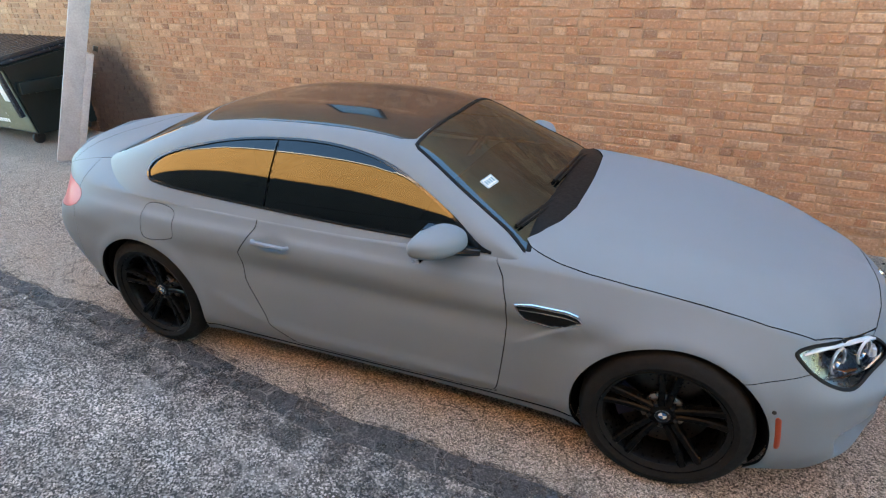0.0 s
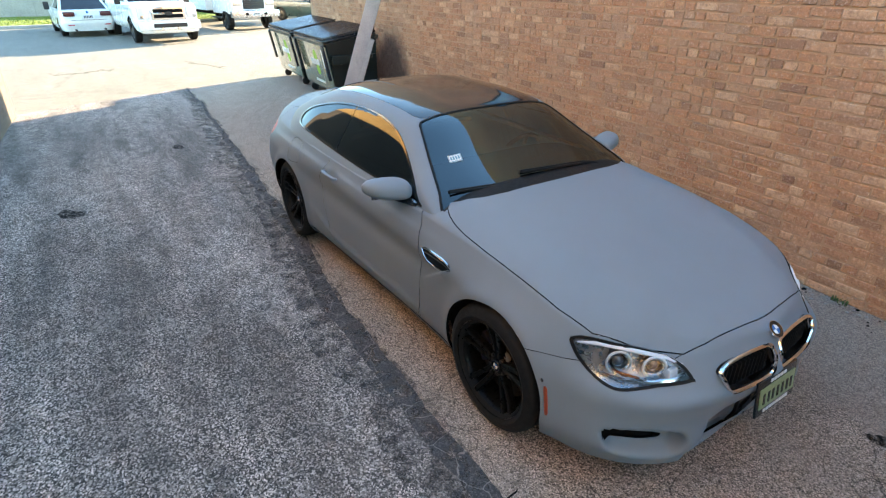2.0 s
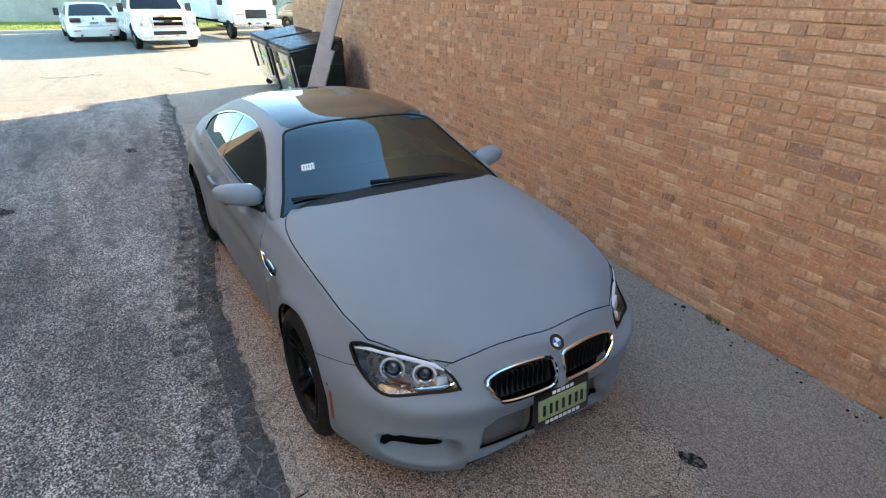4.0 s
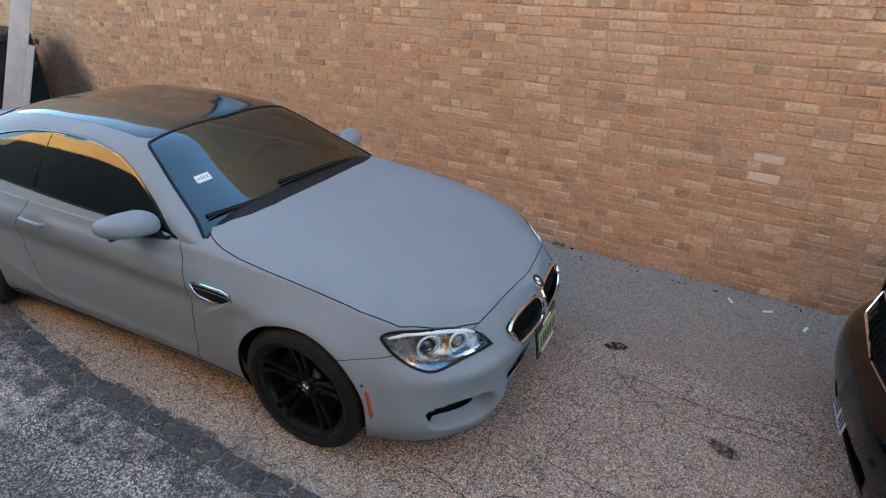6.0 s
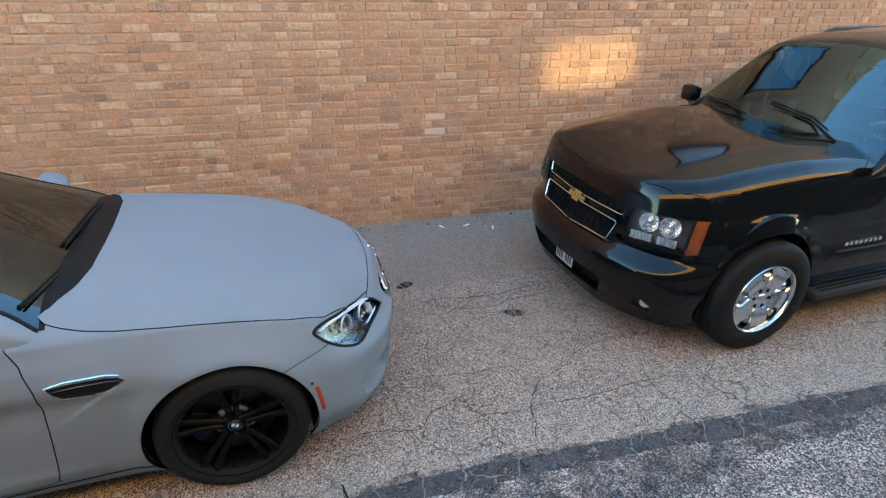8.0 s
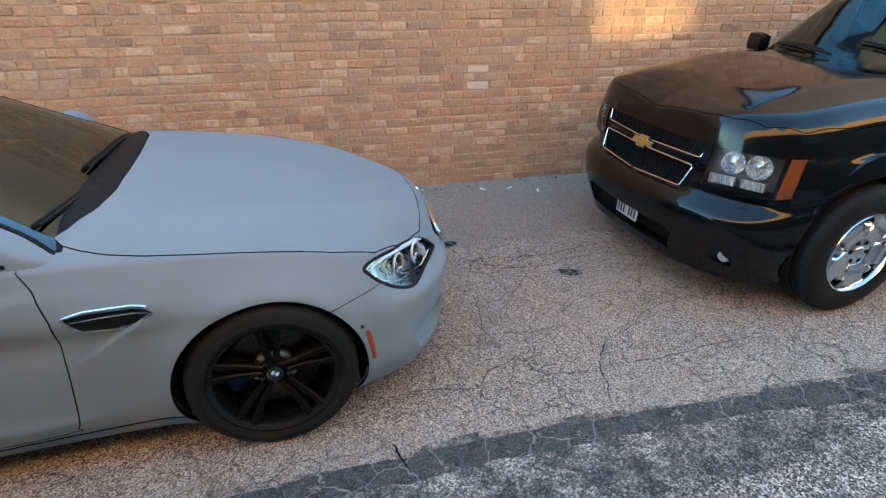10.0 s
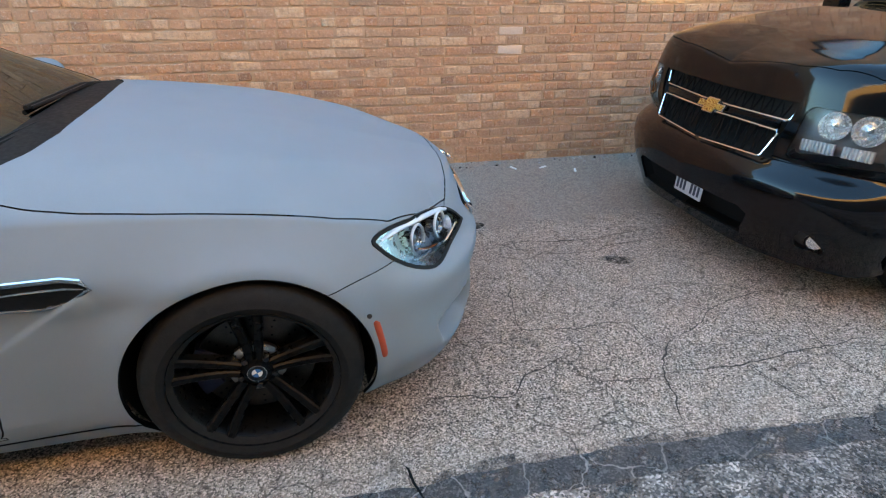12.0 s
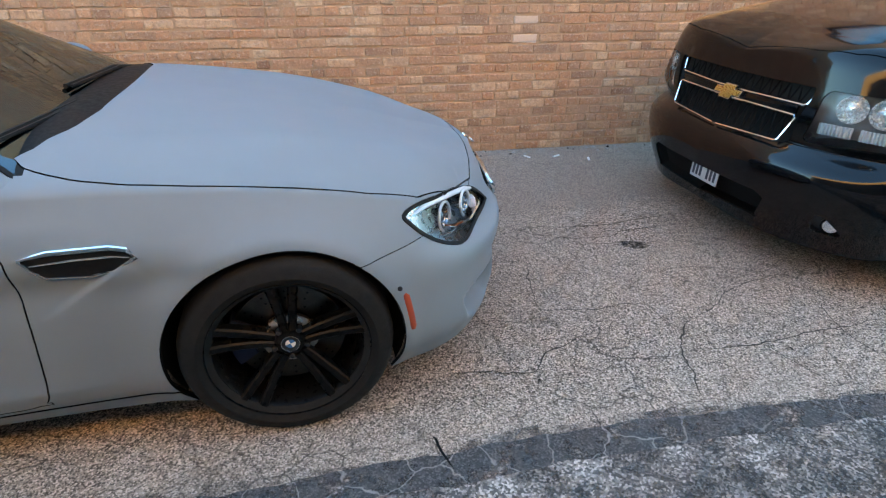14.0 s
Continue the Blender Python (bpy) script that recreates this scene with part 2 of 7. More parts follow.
def thing(name, label, category, m=None, group="", kind=""):
    ob = tagged(new(name), label, category, group, kind)
    if m is not None:
        ob.matrix_world = m
    return ob


def add_box(bm, c, s, bevel=0.0, m=None, taper=None):
    """A box round c of size s with rounded edges; taper: scale of the top."""
    r = bmesh.ops.create_cube(bm, size=1.0)
    vs = r["verts"]
    for v in vs:
        k = taper if taper and v.co.z > 0 else (1, 1)
        v.co = Vector((v.co.x * s[0] * k[0], v.co.y * s[1] * k[1], v.co.z * s[2]))
    if bevel:
        es = list({e for v in vs for e in v.link_edges})
        g = bmesh.ops.bevel(bm, geom=es, offset=bevel, segments=2, profile=0.6, affect="EDGES")
        vs = list({v for v in vs if v.is_valid} | set(g["verts"]))
    for v in vs:
        v.co += Vector(c)
        if m is not None:
            v.co = m @ v.co
    return vs


def add_lathe(bm, profile, seg=40, m=None, close=False):
    """Turns a profile of (radius, height) round the z axis."""
    rings = []
    for r, h in profile:
        ring = []
        for i in range(seg):
            a = 2 * math.pi * i / seg
            p = Vector((r * math.cos(a), r * math.sin(a), h))
            ring.append(bm.verts.new(m @ p if m is not None else p))
        rings.append(ring)
    pairs = list(zip(rings, rings[1:])) + ([(rings[-1], rings[0])] if close else [])
    for a, b in pairs:
        for i in range(seg):
            j = (i + 1) % seg
            bm.faces.new((a[i], a[j], b[j], b[i]))
    if not close:
        for ring in (rings[0], rings[-1]):
            if profile[rings.index(ring)][0] > 1e-4:
                bm.faces.new(ring)
    bmesh.ops.remove_doubles(bm, verts=bm.verts, dist=1e-6)
    bmesh.ops.recalc_face_normals(bm, faces=bm.faces)


def add_tube(bm, pts, r, seg=8, flat=1.0, up=(0, 0, 1)):
    """A rod along points; r may be a list. flat squeezes it along up."""
    pts = [Vector(p) for p in pts]
    rs = r if isinstance(r, (list, tuple)) else [r] * len(pts)
    rings = []
    for i, p in enumerate(pts):
        d = (pts[min(i + 1, len(pts) - 1)] - pts[max(i - 1, 0)]).normalized()
        s = d.cross(Vector(up))
        if s.length < 1e-4:
            s = d.cross(Vector((1, 0, 0)))
        s.normalize()
        t = s.cross(d).normalized()
        rings.append([bm.verts.new(p + rs[i] * (math.cos(a) * s + flat * math.sin(a) * t))
                      for a in (2 * math.pi * k / seg for k in range(seg))])
    for a, b in zip(rings, rings[1:]):
        for i in range(seg):
            j = (i + 1) % seg
            bm.faces.new((a[i], a[j], b[j], b[i]))
    bm.faces.new(rings[0][::-1])
    bm.faces.new(rings[-1])


def add_prism(bm, poly, depth, m=None, bevel=0.0):
    """A flat outline in x, y raised to depth along z, edges rounded."""
    lo = [bm.verts.new((x, y, 0)) for x, y in poly]
    hi = [bm.verts.new((x, y, depth)) for x, y in poly]
    fs = [bm.faces.new(lo[::-1]), bm.faces.new(hi)]
    n = len(poly)
    for i in range(n):
        fs.append(bm.faces.new((lo[i], lo[(i + 1) % n], hi[(i + 1) % n], hi[i])))
    bmesh.ops.recalc_face_normals(bm, faces=fs)
    vs = lo + hi
    if bevel:
        g = bmesh.ops.bevel(bm, geom=list(fs[1].edges), offset=bevel, segments=2, profile=0.6, affect="EDGES")
        vs = list({v for v in vs if v.is_valid} | set(g["verts"]))
    if m is not None:
        for v in vs:
            v.co = m @ v.co


def spline(ctrl, t):
    """Catmull-Rom curve through control rows, at parameters t (0 to rows - 1)."""
    c = np.asarray(ctrl, float)
    t = np.clip(np.asarray(t, float), 0, len(c) - 1)
    i = np.minimum(t.astype(int), len(c) - 2)
    f = (t - i)[:, None]
    e = np.vstack([2 * c[0] - c[1], c, 2 * c[-1] - c[-2]])
    p0, p1, p2, p3 = e[i], e[i + 1], e[i + 2], e[i + 3]
    return 0.5 * (2 * p1 + (p2 - p0) * f + (2 * p0 - 5 * p1 + 4 * p2 - p3) * f ** 2 + (3 * p1 - p0 - 3 * p2 + p3) * f ** 3)


def along(table, x):
    """A smooth function given by rows (x, value...), read at x."""
    tb = sorted(table)
    xs = [r[0] for r in tb]
    return spline([r[1:] for r in tb], np.interp(x, xs, range(len(xs))))


def rounded(poly, n=4):
    """A closed outline smoothed through its corners."""
    p = np.array(poly, float)
    k = len(p)
    e = np.vstack([p[-2:], p, p[:3]])
    return [tuple(q) for q in spline(e, np.linspace(2, 2 + k, k * n, endpoint=False))]


def inside(poly, axes):
    """A function of a point: below zero inside the outline, seen along one direction. axes: two functions or letters."""
    pick = {"x": lambda p: p[0], "w": lambda p: p[1], "z": lambda p: p[2], "d": lambda p: p[0] - p[1]}
    fa, fb = pick[axes[0]], pick[axes[1]]
    pts = list(poly)
    lo = (min(p[0] for p in pts), min(p[1] for p in pts))
    hi = (max(p[0] for p in pts), max(p[1] for p in pts))

    def f(p):
        a, b = fa(p), fb(p)
        out = max(lo[0] - a, a - hi[0], lo[1] - b, b - hi[1])
        if out > 0.08:
            return out
        best, sign = 1e9, 1
        for (x1, y1), (x2, y2) in zip(pts, pts[1:] + pts[:1]):
            dx, dy = x2 - x1, y2 - y1
            q = dx * dx + dy * dy
            u = max(0.0, min(1.0, ((a - x1) * dx + (b - y1) * dy) / q)) if q else 0
            best = min(best, (a - x1 - u * dx) ** 2 + (b - y1 - u * dy) ** 2)
            if (y1 > b) != (y2 > b) and a < dx * (b - y1) / dy + x1:
                sign = -sign
        return sign * math.sqrt(best)
    return f


def cut(bm, fn, where=None):
    """Splits the mesh along fn = 0."""
    d = {v: fn(v.co) for v in bm.verts}
    ok = (lambda e: True) if where is None else (lambda e: where((e.verts[0].co + e.verts[1].co) / 2))
    for e in list(bm.edges):
        a, b = e.verts
        if d[a] * d[b] < 0 and ok(e):
            t = d[a] / (d[a] - d[b])
            if t < 0.12 and not a.is_boundary:
                a.co, d[a] = a.co.lerp(b.co, t), 0.0
            elif t > 0.88 and not b.is_boundary:
                b.co, d[b] = a.co.lerp(b.co, t), 0.0
    for e in list(bm.edges):
        a, b = e.verts
        if d[a] * d[b] < 0 and ok(e):
            _, v = bmesh.utils.edge_split(e, a, d[a] / (d[a] - d[b]))
            d[v] = 0.0
    for f in list(bm.faces):
        z = [v for v in f.verts if abs(d[v]) < 1e-9]
        if len(z) == 2 and not any(z[1] in e.verts for e in z[0].link_edges):
            bmesh.utils.face_split(f, z[0], z[1])


def grid_mesh(g):
    """A bmesh from a grid of points (rows, columns, xyz)."""
    bm = bmesh.new()
    vs = [[bm.verts.new(p) for p in row] for row in g]
    for a, b in zip(vs, vs[1:]):
        for i in range(len(a) - 1):
            bm.faces.new((a[i], a[i + 1], b[i + 1], b[i]))
    bmesh.ops.remove_doubles(bm, verts=bm.verts, dist=1e-4)
    bmesh.ops.dissolve_degenerate(bm, edges=bm.edges, dist=1e-5)
    return bm


def body_grid(levels, spine, n_u=12, n_v=7, n_top=16, dome=1.9):
    """Half a car body: the side goes round from tail to nose through the levels, then over the top to the spine."""
    lv = np.array(levels, float)
    k = lv.shape[1]
    tu = np.linspace(0, k - 1, n_u * (k - 1) + 1)
    rows = np.array([spline(r, tu) for r in lv])
    tv = np.linspace(0, len(lv) - 1, n_v * (len(lv) - 1) + 1)
    side = np.stack([spline(rows[:, i], tv) for i in range(rows.shape[1])], 1)
    sp = spline(spine, tu)
    edge = side[-1]
    top = []
    for j in range(1, n_top + 1):
        v = j / n_top
        f = 1 - (1 - v) ** dome
        top.append(np.stack([edge[:, 0] + (sp[:, 0] - edge[:, 0]) * v, edge[:, 1] * (1 - v), edge[:, 2] + (sp[:, 1] - edge[:, 2]) * f], 1))
    g = np.concatenate([side, np.array(top)])
    g[:, :, 1] = np.maximum(g[:, :, 1], 0)
    g[:, 0, 1] = g[:, -1, 1] = 0
    return g


class Panels:
    """Half a shell, in (x, half width, z), cut into panels and mirrored into both sides."""

    def __init__(self, bm, root):
        self.bm, self.root = bm, root

    def settle(self, classify):
        bm = self.bm
        bmesh.ops.recalc_face_normals(bm, faces=bm.faces)
        if sum((f.normal.y + 0.3 * f.normal.z) * f.calc_area() for f in bm.faces) < 0:
            bmesh.ops.reverse_faces(bm, faces=bm.faces)
        bm.normal_update()
        self.nor = {}
        for v in bm.verts:
            n = v.normal.copy()
            if v.co.y < 1e-4:
                n.y = 0
            self.nor[v] = n.normalized() if n.length > 1e-6 else Vector((0, 0, 1))
        self.sets = {}
        for f in bm.faces:
            self.sets.setdefault(classify(f.calc_center_median()), []).append(f)

    def make(self, key, name, material, parent=None, label="", gap=0.002, lip=0.012, lift=0.0, sides="both", keep=False):
        """The panel as an object on each side, or one across both where it reaches the middle."""
        faces = self.sets.get(key) if keep else self.sets.pop(key, None)
        if not faces:
            print("no faces for", key)
            return []
        count = {}
        for f in faces:
            for e in f.edges:
                count.setdefault(e, []).append(f)
        vs = list({v for f in faces for v in f.verts})
        pos = {v: v.co + lift * self.nor[v] for v in vs}
        pull, rim = {}, []
        for e, fs in count.items():
            a, b = e.verts
            if len(fs) == 1 and not (a.co.y < 1e-4 and b.co.y < 1e-4):
                rim.append((e, fs[0]))
                d = (b.co - a.co)
                if d.length < 1e-7:
                    continue
                inward = fs[0].calc_center_median() - (a.co + b.co) / 2
                inward -= inward.project(d)
                if inward.length > 1e-7:
                    for v in (a, b):
                        pull[v] = pull.get(v, Vector()) + inward.normalized()
        for v, p in pull.items():
            if p.length > 1e-6:
                p = p.normalized() * gap
                if v.co.y < 1e-4:
                    p.y = 0
                pos[v] = pos[v] + p
        spans = any(v.co.y < 1e-4 for v in vs)
        seam = material in (PAINT, BLACK) and lip > 0     # returned edges are black: the gap's shade put into their colour
        out = []
        signs = [(-1, 1)] if spans else [(s,) for s in (-1, 1) if sides == "both" or (sides == "near") == (s < 0)]
        for group in signs:
            nb, normals = bmesh.new(), []
            mid = {}
            for s in group:
                mp, lp = {}, {}
                for v in vs:
                    if v.co.y < 1e-4 and v in mid:
                        mp[v] = mid[v]
                        continue
                    p, n = pos[v], self.nor[v]
                    mp[v] = nb.verts.new((p.x, s * p.y, p.z))
                    normals.append((n.x, s * n.y, n.z))
                    if v.co.y < 1e-4:
                        mid[v] = mp[v]
                for f in faces:
                    q = [mp[v] for v in f.verts]
                    try:
                        nb.faces.new(q if s > 0 else q[::-1])
                    except ValueError:
                        pass
                if lip:
                    for e, f in rim:
                        q = []
                        for v in e.verts:
                            if v not in lp:
                                p = pos[v] - self.nor[v] * lip
                                lp[v] = nb.verts.new((p.x, s * p.y, p.z))
                                n = self.nor[v]
                                normals.append((n.x, s * n.y, n.z))
                            q.append(v)
                        try:
                            nb.faces.new((mp[q[0]], mp[q[1]], lp[q[1]], lp[q[0]])).material_index = int(seam)
                        except ValueError:
                            pass
            ob = part(name, nb, material, parent or self.root, label, normals=normals)
            if seam:
                ob.data.materials.append(SHADE)
            out.append(ob)
        return out

# ---- wheels ----
def tyre_mesh(r, rim, width):
    """A tyre lying round z, with rounded shoulders, side wall ring and tread grooves."""
    bm = bmesh.new()
    h = width / 2
    prof = [(rim - 0.012, -h * 0.80), (rim + 0.012, -h * 0.96), (rim + 0.35 * (r - rim), -h * 1.03), (r - 0.045, -h * 0.99), (r - 0.022, -h * 0.93),
            (r - 0.006, -h * 0.8)]
    for g in (-0.55, -0.2, 0.2, 0.55):
        prof += [(r, h * (g - 0.05)), (r - 0.008, h * (g - 0.03)), (r - 0.008, h * (g + 0.03)), (r, h * (g + 0.05))]
    prof += [(a, -b) for a, b in prof[5::-1]]
    add_lathe(bm, prof, 72, close=True)
    return bm


def roundel(parent, r, m, thick=0.004):
    """A round badge: black ring with a chrome rim and a blue and white quartered middle."""
    bm = bmesh.new()
    add_lathe(bm, [(r * 0.55, 0), (r * 0.96, 0), (r * 0.96, thick), (r * 0.58, thick), (r * 0.55, thick * 0.8)], 32, m, close=True)
    ring = part("badge", bm, GLOSS, parent, "round badge with a black ring")
    bm = bmesh.new()
    add_lathe(bm, [(r * 0.95, 0), (r, 0), (r, thick * 1.3), (r * 0.95, thick * 1.3)], 32, m, close=True)
    part("badge_rim", bm, CHROME, ring)
    for k in range(4):
        bm = bmesh.new()
        arc = [(0, 0)] + [(r * 0.56 * math.cos(a), r * 0.56 * math.sin(a)) for a in np.linspace(k * math.pi / 2, (k + 1) * math.pi / 2, 9)]
        add_prism(bm, arc, thick * 0.7, m)
        part("quarter", bm, WHITEFLAT if k % 2 else BLUEFLAT, ring)
    return ring


def coupe_wheel(parent, x, side):
    """A black alloy wheel with five split spokes, drilled disc and caliper. side: -1 near, 1 far."""
    hub = Matrix.Translation((x, side * 0.88, 0.347)) @ Matrix.Rotation(radians(90) * (1 if side < 0 else -1), 4, "X") @ Matrix.Rotation(radians(18), 4, "Z")
    wheel = new("wheel")
    wheel.parent = parent
    wheel.matrix_local = hub @ Matrix.Translation((0, 0, -0.075))
    part("tyre", tyre_mesh(0.347, 0.255, 0.265), TYRE, wheel, "black low-profile tyre")
    bm = bmesh.new()
    add_lathe(bm, [(0.262, 0.128), (0.266, 0.122), (0.255, 0.112), (0.243, 0.10), (0.236, 0.06), (0.23, -0.11), (0.25, -0.128), (0.262, -0.128),
                   (0.246, -0.11), (0.25, 0.07)], 72, close=True)
    part("rim", bm, RIMBLACK, wheel, "satin black alloy rim")
    for k in range(5):
        for s in (-1, 1):
            bm = bmesh.new()
            prof = []
            for i in range(9):
                f = i / 8
                r = 0.052 + f * 0.192
                off = s * (0.015 + 0.021 * f ** 1.3)
                wide = 0.0135 + 0.003 * f
                top = 0.072 + 0.040 * f ** 1.6
                prof.append((r, off, wide, top, 0.045 - 0.012 * f))
            rings = []
            for r, off, wide, top, deep in prof:
                rings.append([bm.verts.new(p) for p in ((r, off - wide, top - deep), (r, off - wide, top - 0.006), (r, off - wide * 0.6, top),
                                                        (r, off + wide * 0.6, top), (r, off + wide, top - 0.006), (r, off + wide, top - deep))])
            for a, b in zip(rings, rings[1:]):
                for i in range(6):
                    bm.faces.new((a[i], a[(i + 1) % 6], b[(i + 1) % 6], b[i]))
            bm.faces.new(rings[0]), bm.faces.new(rings[-1])
            bmesh.ops.recalc_face_normals(bm, faces=bm.faces)
            for v in bm.verts:
                v.co = Matrix.Rotation(2 * math.pi * k / 5, 3, "Z") @ v.co
            part("spoke", bm, RIMBLACK, wheel)
    bm = bmesh.new()
    add_lathe(bm, [(0.0, 0.068), (0.036, 0.07), (0.046, 0.066), (0.056, 0.058), (0.06, 0.04), (0.06, 0.0), (0, 0)], 40)
    part("hub", bm, RIMBLACK, wheel)
    for k in range(5):
        bm = bmesh.new()
        a = 2 * math.pi * (k + 0.5) / 5
        add_lathe(bm, [(0.0, 0.073), (0.009, 0.071), (0.011, 0.066), (0.011, 0.05), (0, 0.05)], 6, Matrix.Translation((0.056 * math.cos(a), 0.056 * math.sin(a), 0)))
        part("wheel_bolt", bm, TRIM, wheel)
    roundel(wheel, 0.031, Matrix.Translation((0, 0, 0.07)))
    bm = bmesh.new()
    add_lathe(bm, [(0.085, 0.012), (0.188, 0.012), (0.188, -0.02), (0.085, -0.02)], 56, close=True)
    add_lathe(bm, [(0.0, 0.03), (0.088, 0.028), (0.094, 0.0), (0.094, -0.03), (0, -0.03)], 40)
    ring = bmesh.new()
    add_lathe(ring, [(0.064, 0.044), (0.078, 0.046), (0.092, 0.040), (0.096, 0.028), (0.066, 0.028)], 48, close=True)
    part("disc_bell", ring, BELL, wheel, "bright steel disc bell")
    disc = part("brake_disc", bm, STEEL, wheel, "steel brake disc with drilled holes")
    # flat black discs stand in for the shade inside the drilled holes
    for ring_r, n in ((0.115, 14), (0.145, 14), (0.17, 14)):
        for k in range(n):
            bm = bmesh.new()
            a = 2 * math.pi * (k + ring_r * 40) / n
            add_lathe(bm, [(0.0042, 0.0128), (0, 0.0128)], 8, Matrix.Translation((ring_r * math.cos(a), ring_r * math.sin(a), 0)))
            part("drill_hole", bm, SHADE, disc)
    bm = bmesh.new()
    arc = [(r * math.cos(a), r * math.sin(a)) for r, span in ((0.2, (2.55, 3.55)), (0.125, (3.5, 2.6))) for a in np.linspace(*span, 9)]
    add_prism(bm, arc, 0.055, Matrix.Rotation(radians(-18 + 6), 4, "Z") @ Matrix.Translation((0, 0, -0.03)), 0.008)
    cal = part("brake_caliper", bm, CALIPER, wheel, "dark blue brake caliper")
    bm = bmesh.new()
    for i, wd in enumerate((0.006, 0.004, 0.012)):
        add_box(bm, (-0.168 + i * 0.011, 0.02, 0.0265), (wd, 0.02, 0.002), 0, Matrix.Rotation(radians(-12), 4, "Z"))
    part("caliper_mark", bm, WHITEFLAT, cal)
    return wheel


# ---- matte grey coupe ----
def coupe():
    root = thing("coupe_car", "matte grey two-door coupe with black wheels by the brick wall", "car", pose(0, 0.95, 0))
    # levels from sill to shoulder; each goes tail centre, round the side, to nose centre: x ahead of the front axle, half width, height
    sill = [(-3.82, 0, .27), (-3.77, .48, .27), (-3.58, .70, .25), (-3.32, .83, .20), (-2.85, .88, .17), (-2.3, .86, .165), (-1.5, .835, .16),
            (-.7, .83, .16), (0, .86, .16), (.42, .84, .175), (.67, .68, .155), (.83, .42, .165), (.875, 0, .178)]
    low = [(-3.91, 0, .40), (-3.84, .52, .40), (-3.63, .76, .40), (-3.33, .895, .36), (-2.85, .94, .32), (-2.3, .926, .28), (-1.5, .905, .27),
           (-.7, .89, .28), (0, .92, .30), (.42, .90, .30), (.70, .735, .29), (.865, .42, .28), (.91, 0, .28)]
    mid = [(-3.95, 0, .60), (-3.88, .55, .60), (-3.67, .81, .59), (-3.35, .925, .57), (-2.85, .953, .56), (-2.3, .93, .54), (-1.5, .91, .53),
           (-.7, .905, .53), (0, .937, .54), (.42, .897, .47), (.70, .72, .43), (.86, .42, .43), (.905, 0, .43)]
    lip = [(-3.96, 0, .72), (-3.89, .55, .72), (-3.66, .81, .72), (-3.35, .915, .70), (-2.85, .948, .69), (-2.3, .918, .68), (-1.5, .896, .66),
           (-.7, .896, .655), (0, .93, .65), (.42, .882, .575), (.725, .70, .545), (.885, .42, .545), (.932, 0, .55)]
    crease = [(-3.90, 0, .82), (-3.83, .5, .82), (-3.64, .76, .82), (-3.35, .895, .81), (-2.85, .928, .805), (-2.3, .929, .80), (-1.5, .921, .785),
              (-.7, .912, .765), (0, .905, .735), (.40, .845, .675), (.69, .635, .61), (.86, .38, .61), (.905, 0, .62)]
    shoulder = [(-3.90, 0, 1.03), (-3.83, .46, 1.005), (-3.60, .69, .968), (-3.3, .80, .955), (-2.85, .845, .95), (-2.3, .865, .94), (-1.5, .862, .93),
                (-.72, .842, .93), (0, .812, .878), (.43, .765, .785), (.66, .565, .725), (.80, .35, .72), (.862, 0, .74)]
    spine = [(-3.90, 1.03), (-3.86, 1.068), (-3.74, 1.092), (-3.3, 1.10), (-2.85, 1.06), (-2.3, 1.0), (-1.5, 1.02), (-.7, 1.066), (-.05, .992), (.33, .904),
             (.58, .838), (.76, .788), (.862, .74)]
    bm = grid_mesh(body_grid([sill, low, mid, lip, crease, shoulder], spine, n_u=26, n_v=12, n_top=26, dome=3.7))
    fold = [e for e in bm.edges if all(v.co.y > 0.7 and -0.78 < v.co.x < -0.28 and 0.48 < v.co.z < 0.775 for v in e.verts)]
    bmesh.ops.subdivide_edges(bm, edges=fold, cuts=2, use_grid_fill=True)
    mouth = inside([(-.1, .47), (.31, .46), (.39, .41), (.405, .31), (.46, .22), (.45, .15), (-.1, .15)], "wz")
    scoop = inside(rounded([(.47, .29), (.50, .365), (.60, .395), (.70, .402), (.785, .385), (.80, .34), (.765, .255), (.64, .215), (.51, .21)]), "wz")
    for v in bm.verts:
        for ax in (0.0, -2.851):
            r = math.hypot(v.co.x - ax, v.co.z - 0.355)
            if v.co.y > 0.6 and v.co.z < 0.95:
                v.co.y += 0.013 * math.exp(-((r - 0.385) / 0.045) ** 2)
        if v.co.y > 0.7 and -0.75 < v.co.x < -0.3 and 0.5 < v.co.z < 0.76:
            # soft crease that falls away behind the fender vent
            down = ((-0.385 - v.co.x) * 0.84 + (0.737 - v.co.z) * 0.54) / 0.32
            off = (-0.385 - v.co.x) * -0.54 + (0.737 - v.co.z) * 0.84
            if 0 < down < 1:
                v.co.y += 0.017 * (1 - down) ** 0.7 * min(1.0, down * 5) * math.exp(-(off / (0.008 if off < 0 else 0.06)) ** 2)
        if v.co.y > 0.75 and -3.45 < v.co.x < -0.45:
            # line along the shoulder, and one that climbs from the sill to the rear wheel
            fade = min(1.0, (v.co.x + 3.45) / 0.3, (-0.45 - v.co.x) / 0.4)
            d = v.co.z - float(np.interp(v.co.x, [-3.3, -0.75], [0.872, 0.842]))
            v.co.y += 0.009 * fade * math.exp(-(d / (0.016 if d > 0 else 0.055)) ** 2)
            d = v.co.z - float(np.interp(v.co.x, [-2.35, -2.2, -2.0, -1.7, -0.5], [0.47, 0.42, 0.356, 0.322, 0.318]))
            v.co.y += 0.010 * min(fade, max(0.0, (v.co.x + 2.45) / 0.2)) * math.exp(-(d / (0.014 if d > 0 else 0.06)) ** 2)
